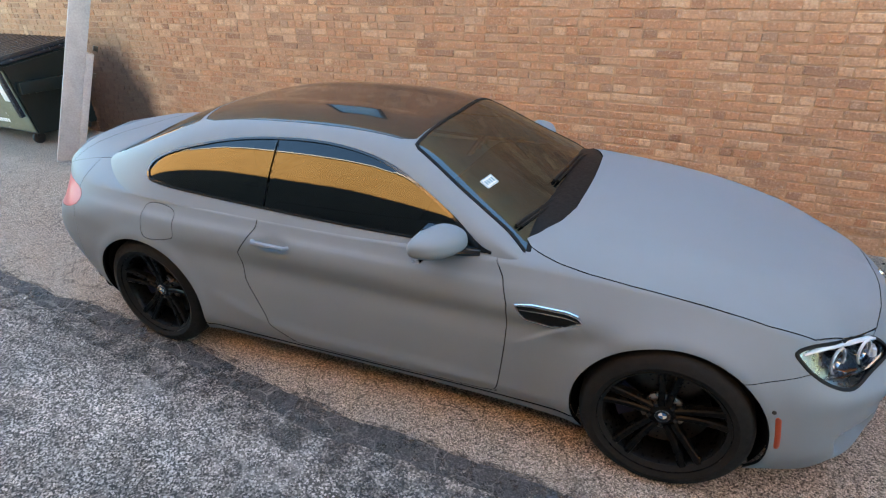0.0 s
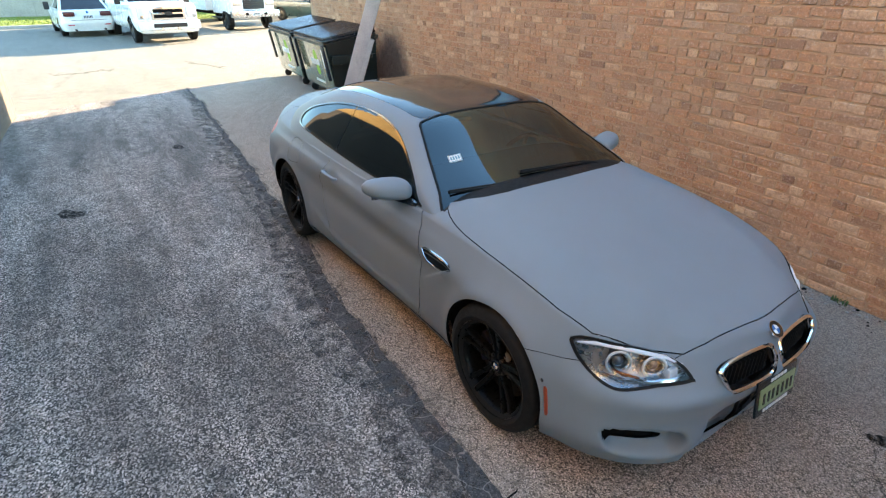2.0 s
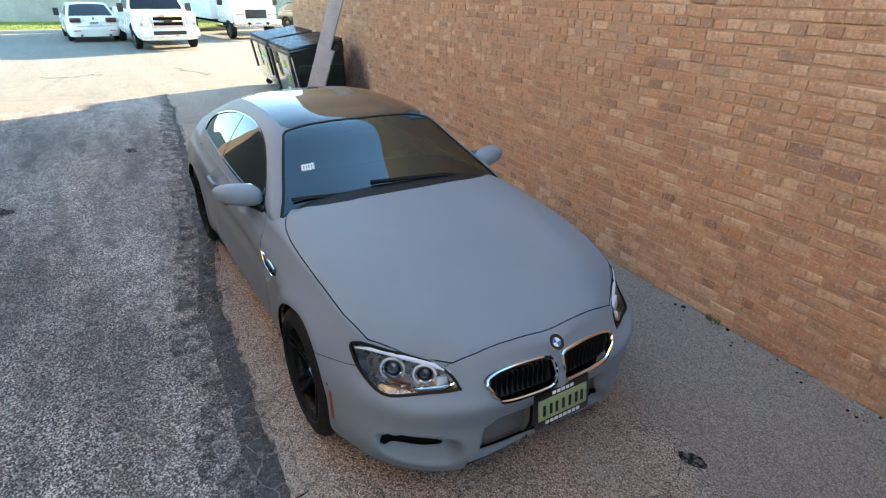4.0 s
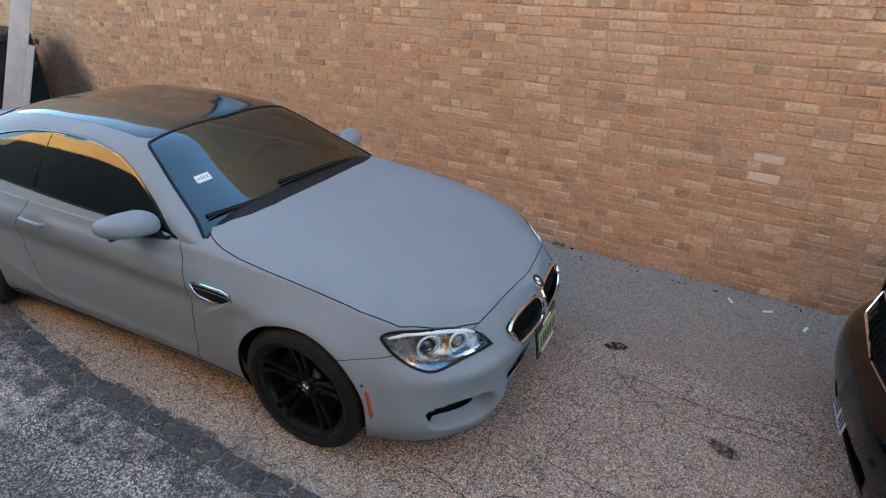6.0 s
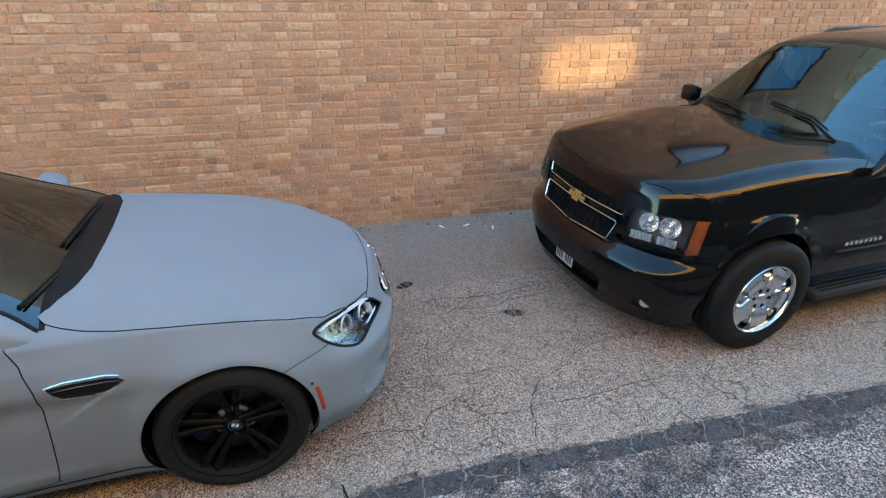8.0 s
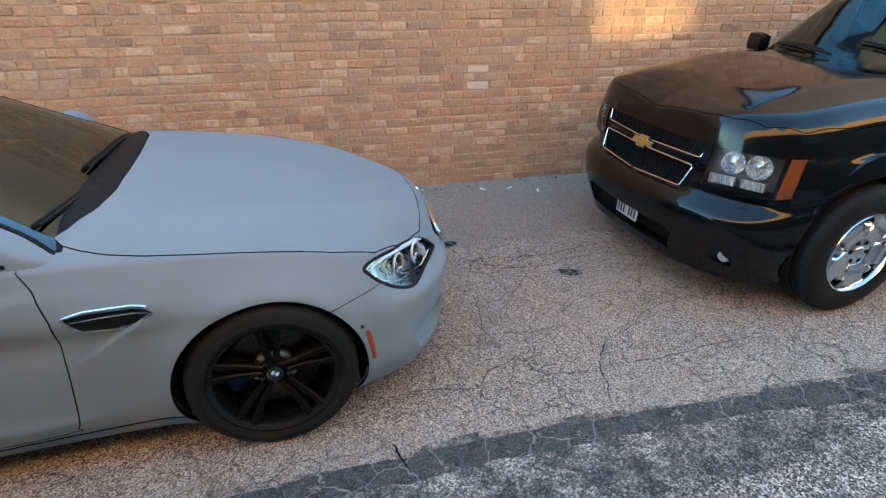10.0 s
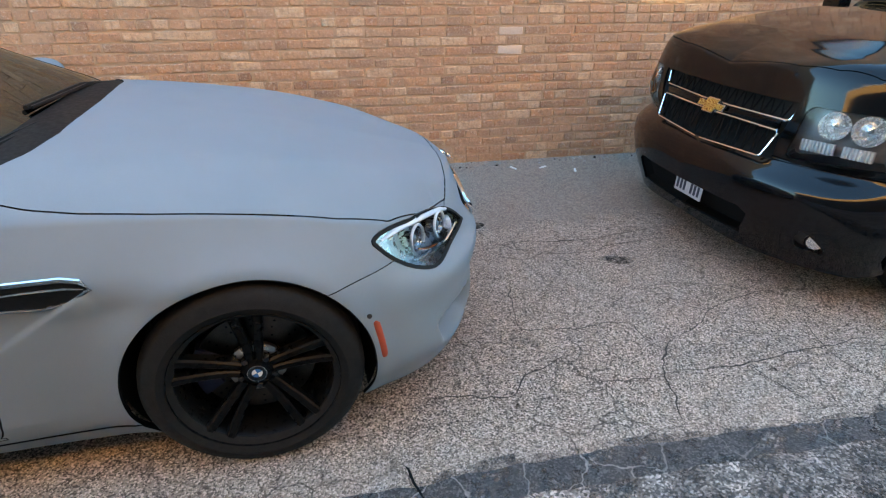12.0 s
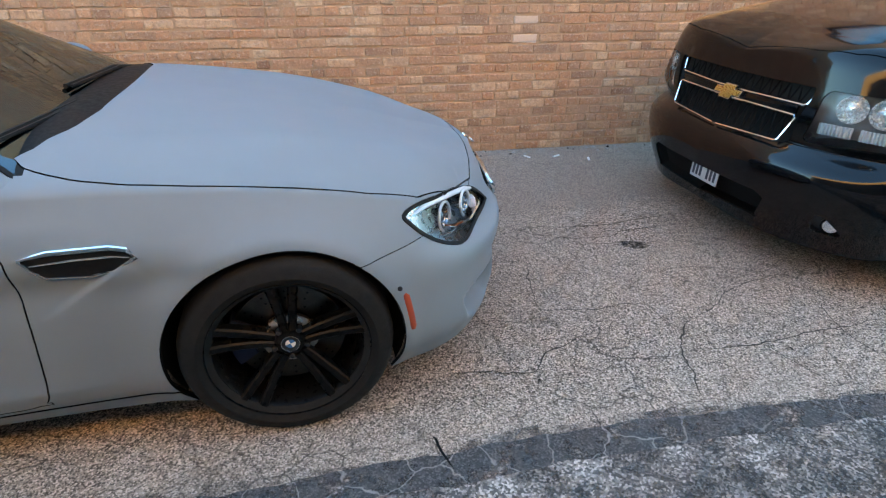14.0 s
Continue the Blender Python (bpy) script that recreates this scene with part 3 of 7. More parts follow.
        if v.co.y > 0.75 and -2.06 < v.co.x < -1.76:
            # dished hollow behind the door handle
            v.co.y -= 0.016 * max(0.0, 1 - ((v.co.x + 1.90) / 0.105) ** 2 - ((v.co.z - 0.838) / 0.042) ** 2)
        if v.co.x > 0.5 and v.co.z < 0.5:
            k = min(1.0, max(0.0, -scoop(v.co) / (0.02 + 0.45 * max(0.0, 0.37 - v.co.z))))
            j = min(1.0, max(0.0, -mouth(v.co) / 0.035))
            depth = 0.085 * k * k * (3 - 2 * k) + 0.075 * j * j * (3 - 2 * j)
            v.co.x -= depth * 0.9
            v.co.y -= depth * 0.4 if v.co.y > 0.1 else 0
        if v.co.z > 0.75 and -0.6 < v.co.x < 0.8:
            ridge = 0.46 + 0.2 * (0.6 - v.co.x) / 1.2
            v.co.z += 0.008 * math.exp(-((v.co.y - ridge) / 0.09) ** 2)
    inner = bm.copy()
    arches = [lambda p, ax=ax: math.hypot((p[0] - ax) / 1.035, (p[2] - 0.352) / 0.985) - 0.371 for ax in (0.0, -2.851)]
    outer = lambda p: p[1] > 0.45
    hood = inside([(.803, -.1), (.803, .05), (.79, .2), (.766, .36), (.735, .475), (.60, .635), (.47, .748), (.3, .788), (.15, .801), (0, .809), (-.2, .814), (-.38, .811),
                   (-.50, .798), (-.58, .776), (-.64, .748), (-.672, .705), (-.612, .655), (-.552, .565), (-.512, .42), (-.500, .2), (-.495, -.1)], "xw")
    lamp = inside(rounded([(-.405, .738), (-.34, .757), (-.225, .759), (-.02, .739), (.15, .714), (.25, .687), (.328, .634), (.30, .618), (.16, .602), (.0, .587), (-.13, .583), (-.245, .612), (-.335, .66), (-.385, .705)], 3), "dz")
    kidney_line = rounded([(.026, .655), (.05, .68), (.18, .69), (.31, .682), (.372, .657), (.366, .625), (.335, .572), (.29, .546), (.09, .540), (.034, .552), (.022, .60)])
    kidney = inside(kidney_line, "wz")
    duct = inside([(.515, .302), (.56, .320), (.66, .332), (.74, .342), (.775, .338), (.77, .314), (.70, .296), (.60, .283), (.53, .286)], "wz")
    gap_low = inside([(-.1, .425), (.26, .425), (.34, .39), (.36, .30), (.405, .225), (.36, .205), (-.1, .205)], "wz")
    door = inside([(-.757, .93), (-.72, .87), (-.690, .764), (-.688, .66), (-.692, .55), (-.706, .42), (-.722, .30), (-.74, .258), (-.80, .243), (-1.85, .245), (-2.0, .34), (-2.12, .60), (-2.13, .76), (-2.02, .90),
                   (-2.0, 1.1), (-.78, 1.1)], "xz")
    bumper = inside([(.22, .628), (.30, .642), (.42, .655), (.50, .664), (.56, .70), (.72, .70), (.85, .9), (1.2, .9), (1.2, -.1), (.22, -.1)], "xz")
    vent = inside([(-.648, .770), (-.58, .780), (-.43, .779), (-.395, .769), (-.378, .748), (-.435, .717), (-.49, .708), (-.598, .717), (-.622, .733)], "xz")
    flap = inside(rounded([(-2.775, .755), (-2.78, .915), (-2.585, .915), (-2.565, .835), (-2.58, .765)], 4), "xz")
    tail = inside(rounded([(-3.35, .875), (-3.50, .93), (-4.05, .92), (-4.05, .76), (-3.75, .76), (-3.46, .805)]), "xz")
    boot = inside([(-4.1, .86), (-4.1, -.1), (-3.1, -.1), (-3.2, .60), (-3.55, .63), (-3.80, .62)], "xw")
    tailline = lambda p: p[0] + 3.60 + 0.22 * p[1] ** 2
    skirt = lambda p: p[2] - (0.225 + 0.02 * max(0.0, p[0] + 0.7))
    low_side = lambda p: p[1] > 0.6 and -2.6 < p[0] < -0.2
    front = lambda p: p[0] > 0.3 and p[2] < 0.9
    nose = lambda p: p[0] > 0.5 and p[2] < 0.73
    high = lambda p: p[2] > 0.68 and (p[1] < 0.86 or p[2] > 0.88)
    for a in arches:
        cut(bm, a, outer)
    bmesh.ops.delete(bm, geom=[f for f in bm.faces if outer(f.calc_center_median()) and min(a(f.calc_center_median()) for a in arches) < 0], context="FACES")
    for fn, where in ((hood, high), (lamp, front), (kidney, nose), (gap_low, nose), (duct, nose), (door, lambda p: p[1] > 0.7), (vent, lambda p: p[1] > 0.7),
                      (bumper, lambda p: p[0] > 0.1), (flap, outer), (tail, lambda p: p[0] < -3.25 and p[1] > 0.45),
                      (boot, lambda p: p[0] < -3 and p[2] > 0.86), (tailline, lambda p: p[0] < -3 and p[2] > 0.9 and boot(p) < 0.01), (skirt, low_side)):
        cut(bm, fn, where)

    def classify(p):
        if front(p) and lamp(p) < 0:
            return "lamp"
        if nose(p):
            for key, fn in (("kidney", kidney), ("mouth", gap_low), ("duct", duct)):
                if fn(p) < 0:
                    return key
        if high(p) and hood(p) < 0:
            return "hood"
        if p[1] > 0.7 and vent(p) < 0:
            return "vent"
        if low_side(p) and skirt(p) < 0:
            return "skirt"
        if p[1] > 0.7 and door(p) < 0:
            return "door"
        if p[0] > 0.1 and bumper(p) < 0:
            return "bumper"
        if outer(p) and flap(p) < 0:
            return "flap"
        if p[0] < -3.25 and p[1] > 0.45 and tail(p) < 0:
            return "tail"
        if p[0] < -3 and p[2] > 0.86 and boot(p) < 0:
            return "ducktail" if tailline(p) < 0 else "boot"
        if high(p) and -1.2 < p[0] < -0.47 and p[1] < 0.765:
            return "cowl"
        if p[0] < -3.4:
            return "rear"
        if p[0] > -0.9:
            return "fender"
        return "quarter"

    pn = Panels(bm, root)
    pn.settle(classify)
    pn.make("hood", "bonnet", PAINT, gap=0.004)
    pn.make("cowl", "cowl", SATIN, label="black plastic cowl", gap=0.0, lip=0, lift=-0.004)
    pn.make("door", "door", PAINT, gap=0.003)
    pn.make("fender", "front_fender", PAINT)
    pn.make("quarter", "rear_quarter_panel", PAINT)
    pn.make("bumper", "front_bumper", PAINT, gap=0.0012)
    pn.make("rear", "rear_bumper", PAINT, gap=0.0)
    pn.make("boot", "boot_lid", PAINT)
    pn.make("ducktail", "tail_spoiler", PAINT)
    pn.make("skirt", "side_skirt", PAINT, gap=0.0, lift=0.004)
    pn.make("flap", "fuel_flap", PAINT, gap=0.0015, sides="near")
    pn.make("flap", "rear_quarter_panel", PAINT, gap=0.0, lip=0, sides="far") if "flap" in pn.sets else None
    skin = np.array([v.co[:] for v in bm.verts if v.co.y > 0.5 and v.co.x > -1 and v.co.z < 0.8])

    def skin_w(x, z):
        d = np.hypot(skin[:, 0] - x, skin[:, 2] - z)
        k = np.argsort(d)[:4]
        return float((skin[k, 1] / (d[k] + 1e-3)).sum() / (1 / (d[k] + 1e-3)).sum())
    for s in (-1, 1):
        nb = bmesh.new()
        add_tube(nb, [(x, s * (skin_w(x, z) + 0.001), z) for x, z in ((.386, .507), (.390, .498), (.398, .46), (.405, .42), (.411, .375), (.412, .362))],
                 [.006, .0125, .0125, .0125, .0125, .008], 8, 0.45, (0, 1, 0))
        part("side_marker", nb, ORANGE, root, "orange side marker lens")
    pn.make("tail", "tail_light", RED, label="red tail light lens")
    for ob in pn.make("lamp", "headlight", LENS, label="clear headlight lens", gap=0.004, lip=0.004, keep=True):
        ob.visible_shadow = False
        s = -1 if sum(v.co.y for v in ob.data.vertices) < 0 else 1
        headlight_inside(ob, s)
    rim_strip(pn, pn.sets["lamp"], root, 0.012, "headlight_rim", "black headlight surround")
    pn.make("lamp", "headlight_bowl", BOWL, lift=-0.06, gap=-0.004, lip=-0.057)
    for ob in pn.make("kidney", "grille_frame", TRIM, gap=0.0, lip=0, lift=-0.05):
        s = -1 if sum(v.co.y for v in ob.data.vertices) < 0 else 1
        ob.name = "grille"
    grilles(root, kidney_line)
    pn.make("mouth", "lower_intake", MESHGREY, gap=-0.004, lip=-0.03, lift=-0.03)
    pn.make("duct", "side_intake", SHADE, gap=-0.004, lip=-0.03, lift=-0.03)
    pn.make("vent", "fender_vent", GLOSS, label="black fender vent", gap=0.002, lip=0.01, lift=-0.012)

    # black backing added behind the gaps so that they look shaded, and wheel housings
    bmesh.ops.recalc_face_normals(inner, faces=inner.faces)
    inner.normal_update()
    if sum(f.normal.y * f.calc_area() for f in inner.faces) < 0:
        bmesh.ops.reverse_faces(inner, faces=inner.faces)
    for a in arches:
        cut(inner, a, outer)
    bmesh.ops.delete(inner, geom=[f for f in inner.faces if (outer(f.calc_center_median()) and min(a(f.calc_center_median()) for a in arches) < 0)
                                  or (nose(f.calc_center_median()) and f.calc_center_median().x > 0.55) or (f.calc_center_median().x > 0.3 and f.calc_center_median().z < 0.34)
                                  or (f.calc_center_median().z > 0.9 and -3.3 < f.calc_center_median().x < -0.75)
                                  or (front(f.calc_center_median()) and lamp(f.calc_center_median()) < 0.02)], context="FACES")
    inner.normal_update()
    for v in inner.verts:
        n = v.normal.copy()
        if v.co.y < 1e-4:
            n.y = 0
        v.co -= n * 0.016
    g = bmesh.ops.duplicate(inner, geom=inner.verts[:] + inner.edges[:] + inner.faces[:])
    for e in g["geom"]:
        if isinstance(e, bmesh.types.BMVert):
            e.co.y *= -1
    add_box(inner, (-1.7, 0, 0.2), (4.0, 1.4, 0.06), 0.02)
    add_box(inner, (0.35, 0, 0.42), (0.7, 1.0, 0.4), 0.02)
    for side_y in (-0.70, 0.70):
        add_box(inner, (-3.38, side_y, 0.42), (0.16, 0.24, 0.42), 0.03)
    part("inner_structure", inner, SHADE, root)
    for ax in (0.0, -2.851):
        for s in (-1, 1):
            bm = bmesh.new()
            a0, a1 = radians(-25), radians(205)
            prof = []
            for y in (0.905, 0.60):
                prof.append([bm.verts.new((ax + 0.391 * math.cos(a), s * min(y, 0.84 + 0.2 * max(0.0, 0.202 + 0.378 * math.sin(a))), 0.352 + 0.378 * math.sin(a))) for a in np.linspace(a0, a1, 28)])
            for i in range(27):
                bm.faces.new((prof[0][i], prof[0][i + 1], prof[1][i + 1], prof[1][i]))
            bm.faces.new(prof[1])
            part("wheel_housing", bm, SHADE, root)
            coupe_wheel(root, ax, s)
    coupe_cabin(root)
    coupe_details(root)
    return root


def headlight_inside(lens, s):
    """Two round projectors in open light rings, a bright brow strip, a chrome lower band and an amber wedge behind the lens."""
    def put(bm):
        for v in bm.verts:
            v.co.y *= s
        bmesh.ops.recalc_face_normals(bm, faces=bm.faces)
    for x, w, r in ((.560, .672, .047), (.665, .570, .043)):
        ax = Vector((.78, .55, 0.12)).normalized()
        m = Matrix.Translation((x, w, .662)) @ ax.to_track_quat("Z", "Y").to_matrix().to_4x4()
        bm = bmesh.new()
        add_lathe(bm, [(r * .62, -.02), (r * .8, 0.012), (r * .92, .016), (r * .92, .022), (r * .80, .022), (r * .6, .004)], 32, m, close=True)
        put(bm)
        part("lamp_ring", bm, REFLECTOR, lens)
        bm = bmesh.new()
        add_tube(bm, [m @ Vector((1.12 * r * math.cos(a), 1.12 * r * math.sin(a), .024)) for a in np.linspace(radians(-60), radians(215), 26)], .0055, 8)
        put(bm)
        part("light_ring", bm, LED, lens, "white ring light")
        bm = bmesh.new()
        add_lathe(bm, [(0, .022), (r * .3, .02), (r * .55, .01), (r * .6, -.01), (0, -.01)], 24, m)
        put(bm)
        part("projector", bm, PROJECTOR, lens)
    bm = bmesh.new()
    add_tube(bm, [(.435, .795, .732), (.50, .742, .742), (.60, .648, .730), (.69, .545, .708), (.742, .485, .682)], [.005, .012, .013, .013, .010], 8, 0.7)
    put(bm)
    part("light_bar", bm, LED, lens, "white brow light")
    bm = bmesh.new()
    add_tube(bm, [(.54, .755, .622), (.60, .71, .603), (.70, .61, .607), (.752, .53, .622), (.765, .485, .64)], [.007, .010, .012, .014, .010], 8, 1.0)
    put(bm)
    part("lamp_band", bm, REFLECTOR, lens)
    bm = bmesh.new()
    add_box(bm, (.728, .525, .645), (.03, .06, .038), .006, None, (.7, .8))
    put(bm)
    part("end_reflector", bm, LED, lens)
    bm = bmesh.new()
    add_tube(bm, [(.575, .715, .645), (.61, .69, .626), (.66, .64, .616)], [.004, .009, .005], 8, .8)
    put(bm)
    part("amber_wedge", bm, AMBER, lens, "amber reflector wedge")


def grilles(root, kidney_outline):
    """Chrome surrounds and upright black slats of the two kidney grilles."""
    def nose_x(w, z):
        return 0.905 + 0.02 * (1 - abs(z - .5) / .25) - 0.26 * (w / .42) ** 2.2 * 0.16 - 0.05 * max(0, (z - .62)) / .1
    for s in (-1, 1):
        bm = bmesh.new()
        pts = [(nose_x(w, z) - 0.007, s * w, z) for w, z in kidney_outline]
        add_tube(bm, pts + pts[:1], 0.0105, 8)
        fr = part("grille_surround", bm, CHROME, root, "chrome grille surround")
        for i in range(11):
            w = 0.06 + i * 0.027
            bm = bmesh.new()
            add_box(bm, (nose_x(w, .62) - 0.045, s * w, .612), (0.03, 0.006, 0.11), 0.001)
            part("slat", bm, SATIN, fr)


def coupe_cabin(root):
    xs = np.linspace(-.28, -3.74, 130)
    roof = [(-.28, .89), (-.58, 1.035), (-.9, 1.185), (-1.22, 1.34), (-1.6, 1.402), (-2.0, 1.412), (-2.4, 1.392), (-2.8, 1.31), (-3.2, 1.155), (-3.55, 1.035), (-3.74, .97)]
    rail = [(-.28, .76, .78), (-.5, .78, .87), (-.72, .815, .985), (-1.0, .715, 1.135), (-1.3, .608, 1.295), (-1.6, .590, 1.338), (-2.0, .588, 1.345), (-2.4, .608, 1.315),
            (-2.8, .655, 1.22), (-3.2, .632, 1.10), (-3.55, .55, .985), (-3.74, .40, .94)]
    belt = [(-.28, .77, .72), (-.5, .79, .80), (-.72, .838, .90), (-1.5, .862, .925), (-2.3, .866, .935), (-2.9, .850, .945), (-3.3, .73, .93), (-3.74, .43, .92)]
    zc, rl, bl = along(roof, xs)[:, 0], along(rail, xs), along(belt, xs)
    grid = []
    ns, nr = 12, 16
    for c, (wr, zr), (wb, zb) in zip(zc, rl, bl):
        zr = max(zr, zb + 0.004)
        sec = [(wb + (wr - wb) * t + 0.024 * (zr - zb) * math.sin(math.pi * t), zb + (zr - zb) * t) for t in np.linspace(0, 1, ns)]
        sec += [(wr * (1 - t), c - (c - zr) * (1 - t) ** 3.0) for t in np.linspace(0, 1, nr)[1:]]
        sec = np.array(sec)
        for _ in range(5):
            sm = sec.copy()
            sm[1:-1] = (sec[:-2] + 2 * sec[1:-1] + sec[2:]) / 4
            k = slice(ns - 5, ns + 4)
            sec[k] = sm[k]
        sec[-1, 0] = 0
        sec[:, 1] -= 0.012 / (1 + np.exp((sec[:, 0] - 0.24) / 0.02)) * max(0, min(1, (c - 1.36) / 0.03))
        grid.append(sec)
    g = np.array([[(x, w, z) for w, z in sec] for x, sec in zip(xs, grid)])
    bm = grid_mesh(g)
    side = lambda p: p[1] > 0.5 and p[2] < 1.335
    window = inside(rounded([(-.80, .948), (-1.0, .957), (-1.5, .968), (-2.0, .985), (-2.5, 1.005), (-2.77, 1.026), (-2.82, 1.05), (-2.83, 1.085), (-2.78, 1.14), (-2.6, 1.205),
                             (-2.3, 1.267), (-2.0, 1.295), (-1.7, 1.296), (-1.45, 1.263), (-1.25, 1.20), (-1.0, 1.075), (-.86, .985)], 3), "xz")
    pillar = lambda p: p[0] + 2.0
    screen = inside([(-.2, -.1), (-.2, .95), (-.62, .80), (-.75, .735), (-1.0, .648), (-1.275, .548), (-1.262, .3), (-1.25, -.1)], "xw")
    panel = inside([(-1.254, -.1), (-1.267, .3), (-1.285, .50), (-1.35, .53), (-2.5, .535), (-2.60, .50), (-2.66, .3), (-2.68, -.1)], "xw")
    rear = inside([(-2.70, -.1), (-2.68, .3), (-2.63, .525), (-2.8, .58), (-3.0, .612), (-3.22, .607), (-3.35, .55), (-3.44, .3), (-3.45, -.1)], "xw")
    for fn, where in ((window, side), (screen, None), (panel, None), (rear, lambda p: p[0] < -2.5)):
        cut(bm, fn, where)
    cut(bm, pillar, lambda p: side(p) and window(p) < 0.01)

    def classify(p):
        if side(p) and window(p) < 0:
            return "front_window" if p[0] > -2.0 else "rear_window"
        if screen(p) < 0:
            return "screen"
        if panel(p) < 0:
            return "roof"
        if p[0] < -2.5 and rear(p) < 0:
            return "back"
        return "frame"
    pn = Panels(bm, root)
    pn.settle(classify)
    pn.make("frame", "roof_frame", PAINT, gap=0.002)
    pn.make("roof", "roof_panel", CARBON, label="dark carbon-fibre roof panel", gap=0.003)
    pn.make("screen", "windscreen", SCREEN, label="dark tinted windscreen", gap=0.002, lip=0.004, keep=True)
    pn.make("back", "rear_screen", TINT, label="dark tinted rear glass", gap=0.003, lip=0.004)
    pn.make("front_window", "door_window", TINT, label="dark tinted side glass", gap=0.010, lip=0.004, lift=-0.003, keep=True)
    pn.make("rear_window", "quarter_window", TINT, label="dark tinted side glass", gap=0.010, lip=0.004, lift=-0.003, keep=True)
    rim_strip(pn, pn.sets.pop("screen"), root, 0.014, "windscreen_border", "black windscreen border")
    for key in ("front_window", "rear_window"):
        faces = pn.sets.pop(key)
        rim_strip(pn, faces, root, 0.012)
    # cabin: dashboard, seats, wheel, so that something stands behind the glass
    bm = bmesh.new()
    add_box(bm, (-.98, 0, .90), (.55, 1.36, .16), .05)
    add_box(bm, (-.88, 0, .90), (.30, 1.2, .08), .03)
    part("dashboard", bm, LEATHER, root, "black leather dashboard")
    for w in (-.36, .36):
        for x, name in ((-1.85, "front_seat"), (-2.55, "rear_seat")):
            bm = bmesh.new()
            add_box(bm, (x, w, .56), (.52, .50, .16), .05)
            add_box(bm, (x - .33, w, .83), (.14, .48, .56), .05, Matrix.Translation((x, 0, .6)) @ Matrix.Rotation(radians(-14), 4, "Y") @ Matrix.Translation((-x, 0, -.6)))
            add_box(bm, (x - .42, w, 1.12), (.09, .26, .15), .035)
            part(name, bm, LEATHER, root)
    bm = bmesh.new()
    m = Matrix.Translation((-1.32, .36, .93)) @ Matrix.Rotation(radians(-65), 4, "Y")
    pts = [m @ Vector((.185 * math.cos(a), .185 * math.sin(a), 0)) for a in np.linspace(0, 2 * math.pi, 33)]
    add_tube(bm, pts, .016, 8)
    for a in (0, 2.2, 4.1):
        add_tube(bm, [m @ Vector((0, 0, -.02)), m @ Vector((.18 * math.cos(a), .18 * math.sin(a), 0))], .014, 6)
    part("steering_wheel", bm, LEATHER, root)
    bm = bmesh.new()
    add_box(bm, (-1.6, 0, .42), (2.4, 1.55, .06), .02)
    add_box(bm, (-3.1, 0, .80), (.7, 1.2, .30), .04)
    part("cabin_floor", bm, SHADE, root)


def rim_strip(pn, faces, root, wide, name="window_trim", label="gloss black window trim"):
    """A black gasket with a thin edge round a window."""
    count = {}
    for f in faces:
        for e in f.edges:
            count.setdefault(e, []).append(f)
    for s in (-1, 1):
        bm = bmesh.new()
        for e, fs in count.items():
            if len(fs) != 1:
                continue
            a, b = (v.co for v in e.verts)
            if abs(a.x + 2.0) < 1e-3 and abs(b.x + 2.0) < 1e-3 or a.y < 1e-4 and b.y < 1e-4:
                continue
            n = pn.nor[e.verts[0]]
            inn = fs[0].calc_center_median() - (a + b) / 2
            d = b - a
            inn = (inn - inn.project(d)).normalized() * wide
            q = [p + n * 0.004 for p in (a, b, b + inn, a + inn)]
            low = [p - n * 0.012 for p in (a, b, b + inn, a + inn)]
            vs = [bm.verts.new((p.x, s * p.y, p.z)) for p in q + low]
            for idx in ((0, 1, 2, 3), (2, 3, 7, 6), (0, 1, 5, 4)):
                bm.faces.new([vs[i] for i in idx])
        bmesh.ops.remove_doubles(bm, verts=bm.verts, dist=0.001)
        bmesh.ops.recalc_face_normals(bm, faces=bm.faces)
        part(name, bm, GLOSS if name == "window_trim" else SATIN, root, label)


def mirror_shell(bm, s, grow=1.0):
    """A rounded mirror housing, fuller in front and swept back at its outer end."""
    verts = bmesh.ops.create_icosphere(bm, subdivisions=4, radius=1.0)["verts"]
    sq = lambda t, p: math.copysign(abs(t) ** p, t)
    for v in verts:
        x, y, z = v.co
        x, y, z = sq(x, .9) * (.115 if x > 0 else .055), sq(y, .75) * (.145 if y > 0 else .13), sq(z, .8) * (.070 if z > 0 else .058)
        x, z = x - .035 * y / .125, z * (1 - .12 * y / .13) + .012 * y / .125
        v.co = Vector((x * grow - 1.01, s * (.93 + y * grow), z * grow + 1.012))
    bmesh.ops.recalc_face_normals(bm, faces=bm.faces)


